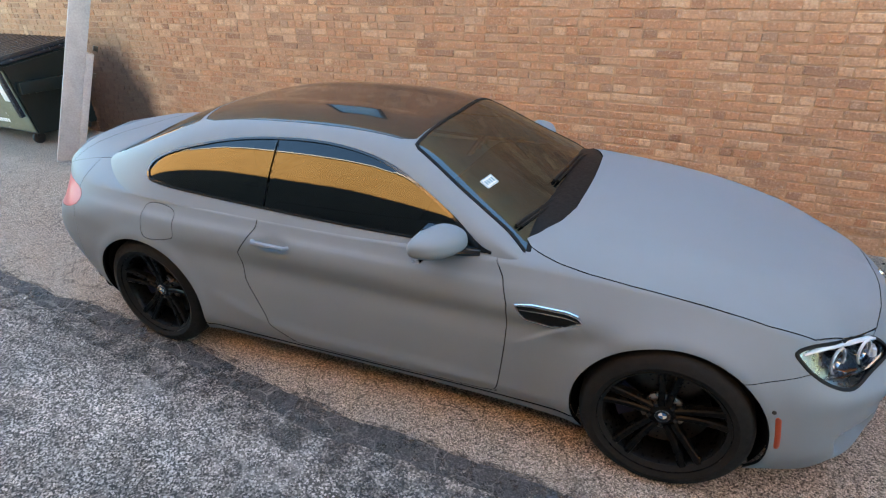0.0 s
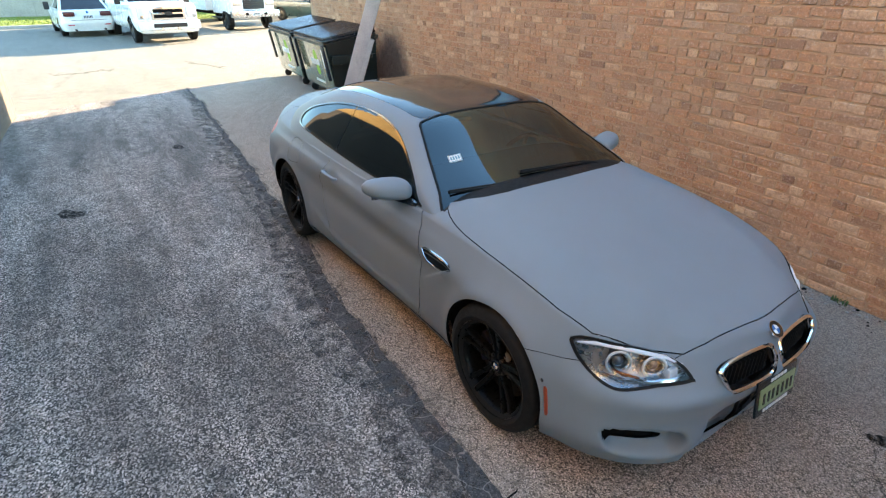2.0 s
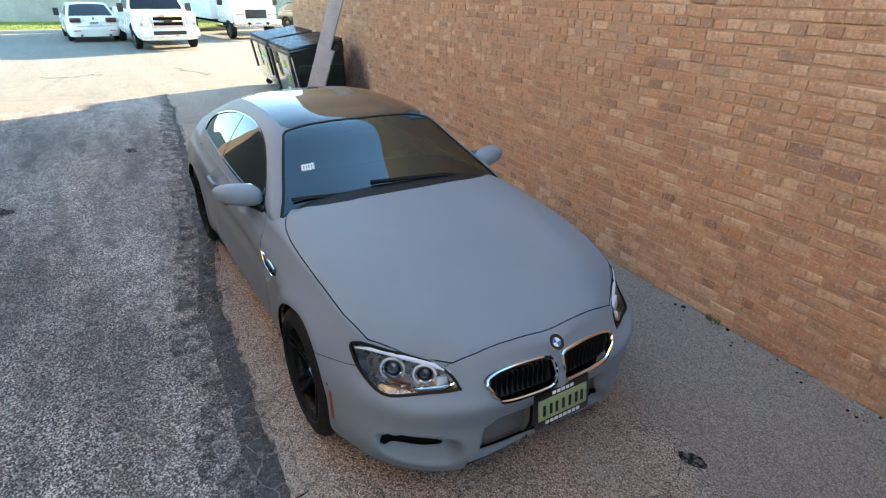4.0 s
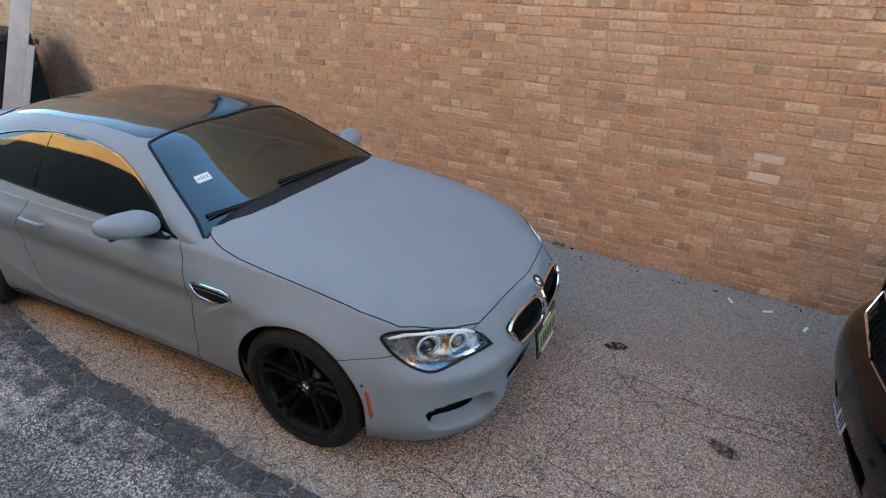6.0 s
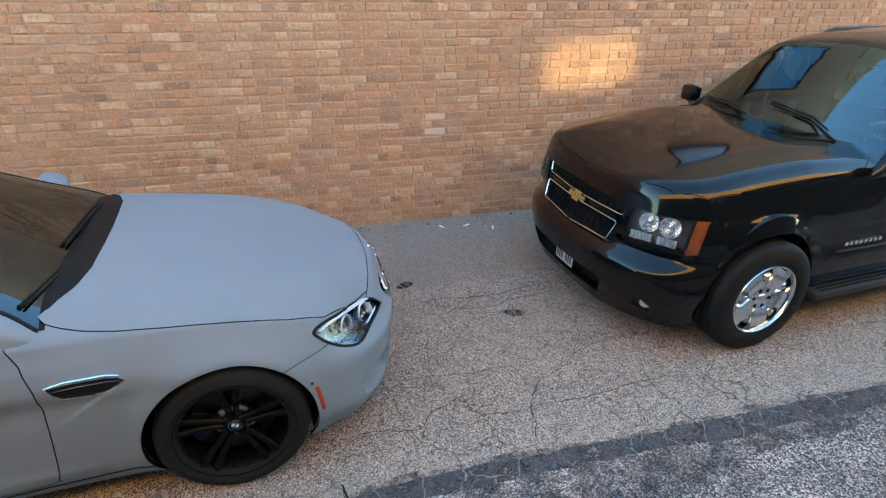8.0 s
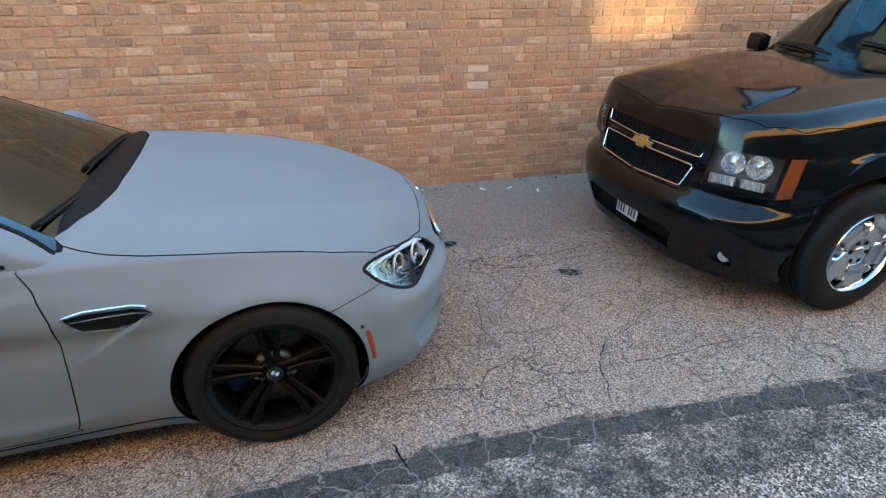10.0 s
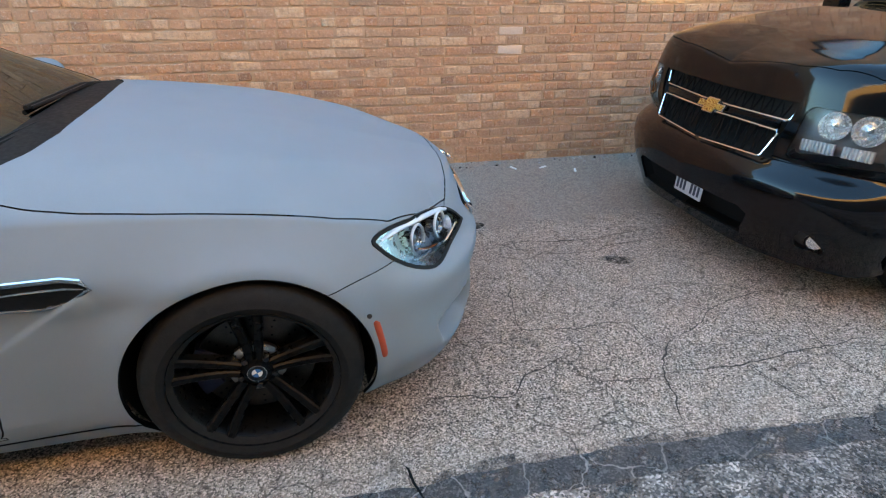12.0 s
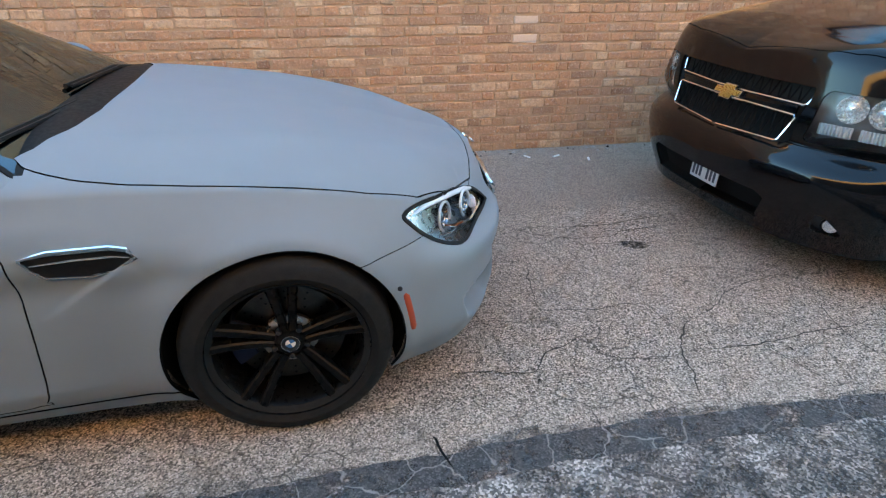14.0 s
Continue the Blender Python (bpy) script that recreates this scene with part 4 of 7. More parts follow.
def coupe_details(root):
    # emblem on the nose
    m = Matrix.Translation((.862, 0, .737)) @ Vector((.62, 0, .78)).to_track_quat("Z", "Y").to_matrix().to_4x4() @ Matrix.Rotation(radians(90), 4, "Z")
    roundel(root, .04, m, .005)
    # mirrors
    for s in (-1, 1):
        bm = bmesh.new()
        mirror_shell(bm, s)
        mir = part("door_mirror", bm, PAINT, root)
        bm = bmesh.new()
        mirror_shell(bm, s, 1.012)
        bmesh.ops.delete(bm, geom=[v for v in bm.verts if v.co.z > 0.972 + 0.012 * (abs(v.co.y) - .925) / .125], context="VERTS")
        part("lower_shell", bm, GLOSS, mir, "gloss black lower mirror shell")
        bm = bmesh.new()
        add_tube(bm, [(-.985, s * .90, .958), (-.95, s * .865, .95), (-.90, s * .835, .948), (-.84, s * .82, .945)], [.02, .024, .03, .026], 8, .7)
        part("mirror_arm", bm, GLOSS, mir)
        bm = bmesh.new()
        add_box(bm, (-1.058, s * .925, 1.0), (.006, .2, .11), .02)
        part("mirror_glass", bm, CHROME, mir)
    # door handles
    for s in (-1, 1):
        bm = bmesh.new()
        add_tube(bm, [(-2.02, s * .922, .845), (-2.0, s * .948, .847), (-1.9, s * .95, .845), (-1.82, s * .945, .842), (-1.80, s * .922, .84)], [.011, .014, .014, .013, .01], 8, .8)
        part("door_handle", bm, PAINT, root)
    # fender vent frame
    for s in (-1, 1):
        bm = bmesh.new()
        out = [(-.652, .773), (-.58, .786), (-.43, .785), (-.388, .774), (-.370, .748), (-.435, .711), (-.49, .702), (-.600, .711), (-.626, .730), (-.652, .771)]
        add_tube(bm, [(x, s * .915, z) for x, z in out], [.004, .0075, .008, .0075, .007, .005, .003, .003, .003, .004], 8)
        fr = part("vent_frame", bm, CHROME, root, "thin chrome vent frame")
        bm = bmesh.new()
        add_prism(bm, out[:-1], .008, Matrix.Translation((0, s * .905, 0)) @ Matrix.Rotation(radians(90), 4, "X"), .001)
        part("vent_insert", bm, SATIN, fr, "black vent insert")
        bm = bmesh.new()
        add_tube(bm, [(-.632, s * .914, .752), (-.53, s * .914, .758), (-.43, s * .914, .757), (-.385, s * .914, .749)], [.002, .0035, .0035, .002], 6)
        part("vent_blade", bm, CHROME, fr)
    # number plate on its black holder, lettering as bars
    m = Matrix.Translation((.935, .008, .452)) @ Matrix.Rotation(radians(90), 4, "Z") @ Matrix.Rotation(radians(82), 4, "X")
    bm = bmesh.new()
    add_box(bm, (0, 0, 0), (.33, .185, .012), .006, m)
    holder = part("plate_holder", bm, GLOSS, root, "black plate frame")
    bm = bmesh.new()
    add_box(bm, (0, 0, .008), (.295, .105, .004), .001, m)
    part("number_plate", bm, PLATE, holder, "green number plate with plain bars")
    for i, x in enumerate((-.115, -.075, -.04, 0.0, .04, .08, .115)):
        bm = bmesh.new()
        add_box(bm, (x, -.005, .011), (.016, .055, .002), 0, m)
        part("bar", bm, GLOSS, holder)
    for y, n, wdt in ((.07, 5, .02), (-.072, 8, .02)):
        for i in range(n):
            bm = bmesh.new()
            add_box(bm, ((i - (n - 1) / 2) * wdt * 1.35, y, .0075), (wdt, .016, .002), 0, m)
            part("bar", bm, WHITEFLAT, holder)
    # tow eye cap outline and sensor
    for s in (-1, 1):
        bm = bmesh.new()
        add_lathe(bm, [(0, .003), (.008, .003), (.009, 0), (0, 0)], 14, Matrix.Translation((.370, s * .917, .532)) @ Matrix.Rotation(radians(90 * -s), 4, "X"))
        part("parking_sensor", bm, TRIM, root)
    # wipers and cowl
    for a, b, c in (((-.552, .02, 1.032), (-.592, -.30, 1.044), (-.70, -.69, 1.035)), ((-.585, .58, 1.01), (-.618, .30, 1.06), (-.645, -.20, 1.083))):
        bm = bmesh.new()
        add_tube(bm, [a, b, c], [.012, .009, .006], 6)
        arm = part("wiper", bm, SATIN, root, "black wiper arm")
        bm = bmesh.new()
        a, b, c = (Vector(p) for p in (a, b, c))
        add_tube(bm, [b.lerp(a, .7) + Vector((-.03, 0, .004)), b + Vector((-.02, 0, .004)), c + Vector((-.02, 0, .0))], .009, 6)
        part("wiper_blade", bm, SATIN, arm)
    # permit sticker, set just outside the windscreen so that the camera sees it
    m = Matrix.Translation((-.905, -.515, 1.157)) @ Vector((.44, -.30, .85)).to_track_quat("Z", "Y").to_matrix().to_4x4() @ Matrix.Rotation(radians(18), 4, "Z")
    bm = bmesh.new()
    add_box(bm, (0, 0, 0), (.082, .055, .003), .001, m)
    tag = part("permit_sticker", bm, WHITEFLAT, root, "white permit sticker with plain bars")
    for i in range(4):
        bm = bmesh.new()
        add_box(bm, (-.024 + i * .016, 0, .0022), (.010, .026, .001), 0, m)
        part("bar", bm, STICKERBLUE, tag)
    bm = bmesh.new()
    for dx, dy, sx, sy in ((0, .024, .076, .003), (0, -.024, .076, .003), (.037, 0, .003, .05), (-.037, 0, .003, .05)):
        add_box(bm, (dx, dy, .0022), (sx, sy, .001), 0, m)
    part("border", bm, STICKERBLUE, tag)
    # rear lip spoiler
    bm = bmesh.new()
    add_tube(bm, [(-3.75, -.50, 1.030), (-3.81, -.38, 1.055), (-3.86, 0, 1.078), (-3.81, .38, 1.055), (-3.75, .50, 1.030)], [.004, .012, .014, .012, .004], 8, .7)
    part("lip_spoiler", bm, PAINT, root)


BOWL = speckled("lamp_bowl_silver", (0.20, 0.24, 0.28), (0.40, 0.45, 0.50), 14, 0.28, 0.75)
LED = mat("white_lamp_plastic", (0.62, 0.66, 0.70), 0.3, 0, 0.5)
MESHGREY = speckled("grey_mesh_plastic", (0.12, 0.125, 0.14), (0.18, 0.19, 0.205), 90, 0.6, bump=0.4)
PROJECTOR = mat("projector_lens", (0.05, 0.06, 0.075), 0.04, 0.0, 1.0)
STICKERBLUE = mat("sticker_blue", (0.12, 0.30, 0.38), 0.6)
CARBON = speckled("carbon_roof", (0.010, 0.010, 0.011), (0.016, 0.015, 0.015), 60, 0.08, coat=0.25, spec=0.4)
PLATE = speckled("plate_green", (0.20, 0.27, 0.11), (0.34, 0.40, 0.22), 40, 0.5)
coupe()

# ---- the place ----
SLOPE = math.atan(0.07)
WALL = Matrix.Translation((1.0, 2.90, 0)) @ Matrix.Rotation(-SLOPE, 4, "Z")     # the alley's own axes: x along the wall, y into it
WALL_FROM, WALL_TO, WALL_HIGH = -12.8, 16.0, 5.8
ALLEY_WIDE, FAR_FROM, FAR_TO, FAR_HIGH = 5.97, -10.8, 16.0, 5.1

OLD_ASPHALT = asphalt_mat("old_asphalt", ((0.278, 0.221, 0.176), (0.446, 0.355, 0.284), (0.807, 0.661, 0.549)), (0.0832, 0.0624, 0.0488), 0.7, 3.7, 0.24, (0.357, 0.287, 0.232), None, 0.85, 0.12, ((0.196, 0.164, 0.138), (0.278, 0.235, 0.199)), mottle=0.22, grit=185.0)
NEW_ASPHALT = asphalt_mat("worn_road_asphalt", ((0.206, 0.171, 0.153), (0.431, 0.363, 0.322), (0.966, 0.818, 0.735)), (0.0451, 0.0393, 0.0357), 0.3, 1.6, 0.33, (0.322, 0.267, 0.234), (0.466, 0.402, 0.364), 0.8, 0.62, grit=130.0)
TAR = asphalt_mat("black_sealer", ((0.078, 0.074, 0.074), (0.11, 0.104, 0.103), (0.2, 0.185, 0.175)), (0.047, 0.0445, 0.045), 0.9, 4.6, 0.4, (0.068, 0.066, 0.067), (0.371, 0.335, 0.31), 0.9, mottle=0.8)


def worn_through(m, lo, hi):
    """Lets the ground under a thin coating show through in ragged patches."""
    t = m.node_tree
    n = Nodes(m)
    clear = t.nodes.new("ShaderNodeBsdfTransparent")
    mix = t.nodes.new("ShaderNodeMixShader")
    t.links.new(n.ramp(n.noise(7, 7, 0.7), (lo, 0.05), (hi, 0.95)), mix.inputs[0])
    t.links.new(clear.outputs[0], mix.inputs[1])
    t.links.new(n.b.outputs[0], mix.inputs[2])
    t.links.new(mix.outputs[0], t.nodes["Material Output"].inputs["Surface"])


worn_through(TAR, 0.34, 0.50)
SMEAR = asphalt_mat("thin_sealer_smear", ((0.075, 0.07, 0.069), (0.145, 0.134, 0.13), (0.36, 0.33, 0.31)), (0.042, 0.039, 0.038), 0.0, 3.0, 0.4, (0.0545, 0.05, 0.049))
worn_through(SMEAR, 0.44, 0.68)
LOT = asphalt_mat("sunlit_lot_asphalt", ((0.207, 0.193, 0.159), (0.263, 0.246, 0.205), (0.314, 0.297, 0.252)), (0.151, 0.137, 0.112), 0.25, 0.35, 0.2, (0.202, 0.181, 0.146))


def sheet(name, outline, z, material, parent=None, label="", category="", kind="structure"):
    bm = bmesh.new()
    f = bm.faces.new([bm.verts.new((x, y, z)) for x, y in outline])
    if f.calc_area() and f.normal.z < 0:
        f.normal_flip()
    bmesh.ops.triangulate(bm, faces=bm.faces)
    bmesh.ops.recalc_face_normals(bm, faces=bm.faces)
    if sum(g.normal.z for g in bm.faces) < 0:
        bmesh.ops.reverse_faces(bm, faces=bm.faces)
    return tagged(part(name, bm, material, parent), label, category, "", kind)


def edge_y(x, seed=0.0):
    """The ragged border between the old strip by the wall and the newer road."""
    base = np.interp(x, [-16, -8.3, -4.6, -2.6, -1.5, -0.3, 0.7, 1.3, 2.1, 3.3, 4.0, 16], [0.95, 0.50, 0.20, 0.03, -0.13, -0.19, -0.215, -0.245, -0.33, -0.40, -0.49, -1.3])
    calm = float(np.interp(x, [-2.5, 0.5], [1.0, 0.35]))
    return float(base) + 0.035 * calm * noise.noise((x * 3.1, seed, 0)) + 0.05 * calm * noise.noise((x * 0.8, seed, 5)) + 0.012 * noise.noise((x * 14, seed, 2))


def ground():
    sheet("ground", [(-400, -400), (400, -400), (400, 400), (-400, 400)], -0.004, LOT, None, "worn asphalt of the lot, sunlight put into its pale colour", "ground")
    xs = np.arange(-11.3, 16.01, 0.06)
    top = [tuple((WALL @ Vector((x, 0.1, 0))).xy) for x in (16.0, -12.8)]
    sheet("pavement", [(x, edge_y(x) - 0.05) for x in xs] + top, 0.0, OLD_ASPHALT, None, "old cracked asphalt strip with exposed pale stones", "pavement")
    # the road ends along the building's shadow edge; sunlight is put into the lot's colour
    sheet("road", [(x, edge_y(x)) for x in xs] + [(16, -5), (-9.8, -3.5)], 0.004, NEW_ASPHALT, None, "worn dark grey asphalt alley lane", "road")
    up = [(x, edge_y(x) + 0.012 * noise.noise((x * 9, 3, 1))) for x in xs]
    dn = [(x, edge_y(x) - np.interp(x, [-12, -9, -6, -4, -2, 0, 0.9, 2, 3.2, 4], [0.03, 0.05, 0.09, 0.13, 0.14, 0.14, 0.12, 0.12, 0.15, 0.12]) * (1 + 0.3 * noise.noise((x * 2.2, 9, 0))) - 0.018 * noise.noise((x * 11, 4, 4))) for x in xs]
    bm = bmesh.new()
    a = [bm.verts.new((x, y, 0.008)) for x, y in up]
    b = [bm.verts.new((x, y, 0.008)) for x, y in dn]
    for i in range(len(a) - 1):
        bm.faces.new((b[i], b[i + 1], a[i + 1], a[i]))
    wide = [(x, edge_y(x) + 0.06 * noise.noise((x * 1.9, 6, 1)) + 0.03) for x in xs]
    far = [(x, edge_y(x) - np.interp(x, [-12, -8, -1.5, 0.2, 1.2, 2.2, 3.5], [0.1, 0.3, 0.32, 0.36, 0.50, 0.36, 0.22]) - np.interp(x, [-1.5, 1.5], [0.16, 0.10]) * noise.noise((x * 1.3, 2, 7)) - 0.05 * noise.noise((x * 9, 2, 7))) for x in xs]
    sm = bmesh.new()
    a = [sm.verts.new((x, y, 0.0062)) for x, y in wide]
    b = [sm.verts.new((x, y, 0.0062)) for x, y in far]
    for i in range(len(a) - 1):
        sm.faces.new((b[i], b[i + 1], a[i + 1], a[i]))
    tagged(part("sealer_smear", sm, SMEAR), "thin worn sealer smeared beside the road edge", "road seam", "", "structure")
    tagged(part("tar_band", bm, TAR), "black sealer band along the road edge", "road seam", "", "structure")


def brick_wall():
    """The brick building behind the cars: a mortar core, and single bricks as far up as they are seen near."""
    bm = bmesh.new()
    add_box(bm, ((WALL_FROM + WALL_TO) / 2, 0.1550, 1.3), (WALL_TO - WALL_FROM, 0.3, 2.6))
    core = tagged(part("wall_north", bm, MORTAR), "weathered tan and orange common brick wall", "wall", "", "structure")
    core.matrix_world = WALL
    bm = bmesh.new()
    add_box(bm, ((WALL_FROM + WALL_TO) / 2, 4.16, (2.6 + WALL_HIGH) / 2), (WALL_TO - WALL_FROM, 8.3, WALL_HIGH - 2.6))
    add_box(bm, ((WALL_FROM + WALL_TO) / 2, 4.3, 1.3), (WALL_TO - WALL_FROM - 0.02, 7.9, 2.6))
    up = tagged(part("wall_upper", bm, wall_pattern_mat("upper_brickwork", (0.40, 0.235, 0.15), (0.47, 0.29, 0.19), (0.46, 0.34, 0.25))),
                "upper brickwork of the building beside the alley", "wall", "", "structure")
    up.matrix_world = WALL
    return core


PALE_BRICK = speckled("pale_brick", (0.56, 0.40, 0.30), (0.68, 0.52, 0.41), 40, 0.9, bump=0.5)


def brick_pieces(core):
    pitch, course = 0.207, 0.0725
    rng = random.Random(7)
    near = []
    shapes = {}
    for kind, length in (("stretcher", 0.199), ("header", 0.097)):
        for k in range(8):
            r = random.Random(k + 10 * (kind == "header"))
            bm = bmesh.new()
            add_box(bm, (0, 0, 0), (length - r.uniform(-.002, .014), 0.06, 0.0630 - r.uniform(-.001, .010)), 0.006)
            for v in bm.verts:
                v.co += Vector((r.uniform(-1, 1), r.uniform(-.6, .6), r.uniform(-1, 1))) * 0.0038
            me = bpy.data.meshes.new("brick")
            bm.to_mesh(me)
            bm.free()
            me.materials.append(BRICK)
            shapes[kind, k] = me
    verts, faces = [], []
    rows = int(2.6 / course)
    for row in range(rows):
        z = (row + 0.5) * course
        course_of_headers = row % 6 == 3
        odd = row in (12, 14)           # each holds one pale patched-in brick
        left = WALL_FROM + (((0.90 - WALL_FROM) / pitch - 0.5) % 1 * pitch if odd else rng.uniform(0, pitch) * 0.25 + (row % 2) * pitch / 2)
        while left < 7.5:
            head = course_of_headers or (not odd and rng.random() < 0.36)
            step = pitch / 2 if head else pitch
            x = left + step / 2 + rng.uniform(-.004, .004)
            left += step
            me = shapes["header" if head else "stretcher", rng.randrange(8)]
            pale = odd and abs(x - 0.90) < pitch / 2
            m = Matrix.Translation((x, 0.0295 - rng.uniform(0.0, 0.004), z + rng.uniform(-.003, .003))) @ Matrix.Rotation(rng.uniform(-.012, .012), 4, "Y")
            if not course_of_headers and -1.1 < x < 1.0 and 0.05 < z < 2.3 and len(near) < 300:
                near.append((me, m, pale))
            else:
                o = len(verts)
                verts.extend(tuple(m @ v.co) for v in me.vertices)
                faces.extend(tuple(o + k for k in p.vertices) for p in me.polygons)
    for me, m, pale in near:
        ob = new("brick", me)
        ob.parent = core
        ob.matrix_local = m
        if pale:
            ob.data = me.copy()
            ob.data.materials[0] = PALE_BRICK
    me = bpy.data.meshes.new("brickwork")
    me.from_pydata(verts, [], faces)
    me.materials.append(BRICK)
    ob = tagged(new("brickwork", me), "", "", "", "stuff")
    ob.parent = core


def far_building():
    """The lower building across the alley: dark brick below, tan above; the contrast of shade and sun is put into the
    two colours.
    """
    mid, wide = (FAR_FROM + FAR_TO) / 2, FAR_TO - FAR_FROM
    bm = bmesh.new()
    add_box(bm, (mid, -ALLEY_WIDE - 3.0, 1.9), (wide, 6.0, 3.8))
    w = tagged(part("wall_south", bm, wall_pattern_mat("shaded_dark_brickwork", (0.11, 0.085, 0.07), (0.15, 0.115, 0.09), (0.13, 0.11, 0.09))), "dark brick building across the alley, darkened further for shade", "wall", "", "structure")
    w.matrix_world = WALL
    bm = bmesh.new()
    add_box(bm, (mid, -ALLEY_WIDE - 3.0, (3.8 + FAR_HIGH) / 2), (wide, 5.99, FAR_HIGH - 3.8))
    part("upper_storey", bm, wall_pattern_mat("sunlit_tan_brickwork", (0.54, 0.30, 0.10), (0.60, 0.345, 0.122), (0.54, 0.34, 0.157)), w, "tan brick upper wall, sunlight put into its colour")
    bm = bmesh.new()
    add_box(bm, (mid, -ALLEY_WIDE - 3.0, FAR_HIGH + 0.05), (wide + 0.1, 6.12, 0.10), 0.01)
    part("coping", bm, WHITEFLAT, w, "pale coping")


def high_window(name, label, m, wide, high, frame_mat, pane_mat, bars):
    """A small high window with frame and panes; its face looks along +y of m. bars: the number of upright bars."""
    bm = bmesh.new()
    for dx, dz, sx, sz in ((0, high / 2, wide, .05), (0, -high / 2, wide, .05), (wide / 2 - .025, 0, .05, high - .05), (.025 - wide / 2, 0, .05, high - .05)):
        add_box(bm, (dx, 0.01, dz), (sx, .05, sz), .006)
    n = bars + 1
    for k in range(bars):
        add_box(bm, ((k + 1) * wide / n - wide / 2, 0.01, 0), (.035, .05, high - .05), .006)
    win = tagged(part(name, bm, frame_mat), label, "window", "", "structure")
    win.matrix_world = m
    for k in range(n):
        bm = bmesh.new()
        add_box(bm, ((k + .5) * wide / n - wide / 2, 0, 0), (wide / n - .05, .012, high - .05), .001)
        part("pane", bm, pane_mat, win)


# one across the alley is added behind the sun patch lamp, out of view; two in the brick wall are mirrored in the roof,
# bonnet and windscreen below
high_window("window_1", "white framed window added behind the lamp, out of view", WALL @ Matrix.Translation((3.75, -ALLEY_WIDE + 0.012, 2.9)), 1.1, .58, WHITEFLAT, TINT, 1)
for k, x in enumerate((-4.33, 3.72)):
    high_window("window_%d" % (k + 2), "dark framed window with blue panes high in the brick wall", WALL @ Matrix.Translation((x, -0.012, 2.83)) @ Matrix.Rotation(math.pi, 4, "Z"), .92, 1.04, TRIM, BLUEPANE, 0)
ground()
CORE = brick_wall()
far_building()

# ---- black sport utility vehicle ----
def suv_wheel(parent, x, side):
    """A chrome-clad wheel: a stepped outer lip, five broad spokes with a sunk pocket between each pair, and a flat centre with six lug holes."""
    wheel = new("wheel")
    wheel.parent = parent
    wheel.matrix_local = Matrix.Translation((x, side * 0.885, 0.393)) @ Matrix.Rotation(radians(90) * (1 if side < 0 else -1), 4, "X") @ Matrix.Rotation(radians(24), 4, "Z")
    part("tyre", tyre_mesh(0.393, 0.238, 0.26), TYRE, wheel, "black all-season tyre")
    bm = bmesh.new()
    add_lathe(bm, [(0.246, 0.130), (0.250, 0.122), (0.240, 0.110), (0.22, 0.085), (0.205, 0.02), (0.21, -0.10), (0.235, -0.115), (0.222, -0.10), (0.226, 0.06), (0.230, 0.118), (0.238, 0.132)], 64, close=True)
    part("rim", bm, WHEELCHROME, wheel, "chrome-clad alloy rim")
    # black ring stands in for the shade of the rim groove
    bm = bmesh.new()
    add_lathe(bm, [(0.222, 0.096), (0.2255, 0.104), (0.231, 0.108), (0.231, 0.09), (0.222, 0.08)], 64, close=True)
    part("rim_groove", bm, SHADE, wheel)
    for k in range(5):
        spin = Matrix.Rotation(2 * math.pi * k / 5, 3, "Z")
        bm = bmesh.new()
        rings = []
        for i in range(9):
            f = i / 8
            r = 0.085 + 0.145 * f
            half = radians(36) - 0.001 / r - radians(13) * max(0.0, min(1.0, (f - 0.34) / 0.2)) * (1 - 0.35 * max(0.0, f - 0.75) / 0.25)
            top = 0.104 + 0.020 * math.sin(f * math.pi * 0.75) - 0.006 * f
            rings.append([bm.verts.new(spin @ Vector((r * math.cos(a), r * math.sin(a), z))) for a, z in
                          ((-half, top - 0.06), (-half, top - 0.012), (-half * 0.86, top), (-half * 0.45, top), (half * 0.45, top), (half * 0.86, top),
                           (half, top - 0.012), (half, top - 0.06))])
        for a, b in zip(rings, rings[1:]):
            for i in range(8):
                bm.faces.new((a[i], a[(i + 1) % 8], b[(i + 1) % 8], b[i]))
        bm.faces.new(rings[0]), bm.faces.new(rings[-1])
        bmesh.ops.recalc_face_normals(bm, faces=bm.faces)
        part("spoke", bm, WHEELCHROME, wheel)
        # bright stepped wedge in the pocket between two spokes
        bm = bmesh.new()
        add_box(bm, (0.178, 0, 0.060), (0.075, 0.062, 0.03), .006, Matrix.Rotation(2 * math.pi * (k + 0.5) / 5, 4, "Z") @ Matrix.Rotation(radians(-14), 4, "Y"), (.6, .5))
        part("pocket_wedge", bm, WHEELCHROME, wheel)
    bm = bmesh.new()
    add_lathe(bm, [(0, 0.112), (0.026, 0.112), (0.032, 0.108), (0.036, 0.101), (0.088, 0.100), (0.094, 0.106), (0.104, 0.107), (0.11, 0.098), (0.11, 0.05), (0, 0.05)], 48)
    part("hub_cap", bm, WHEELCHROME, wheel)
    # black discs on the hub face stand in for the dark lug holes
    for k in range(6):
        a = 2 * math.pi * (k + 0.5) / 6
        bm = bmesh.new()
        add_lathe(bm, [(0.0, 0.1025), (0.0135, 0.1025), (0.0135, 0.09), (0, 0.09)], 16, Matrix.Translation((0.063 * math.cos(a), 0.063 * math.sin(a), 0)))
        part("lug_recess", bm, SHADE, wheel)
    bm = bmesh.new()
    add_lathe(bm, [(0, 0.02), (0.195, 0.02), (0.195, -0.03), (0, -0.03)], 40)
    part("brake_disc", bm, SHADE, wheel)
    return wheel


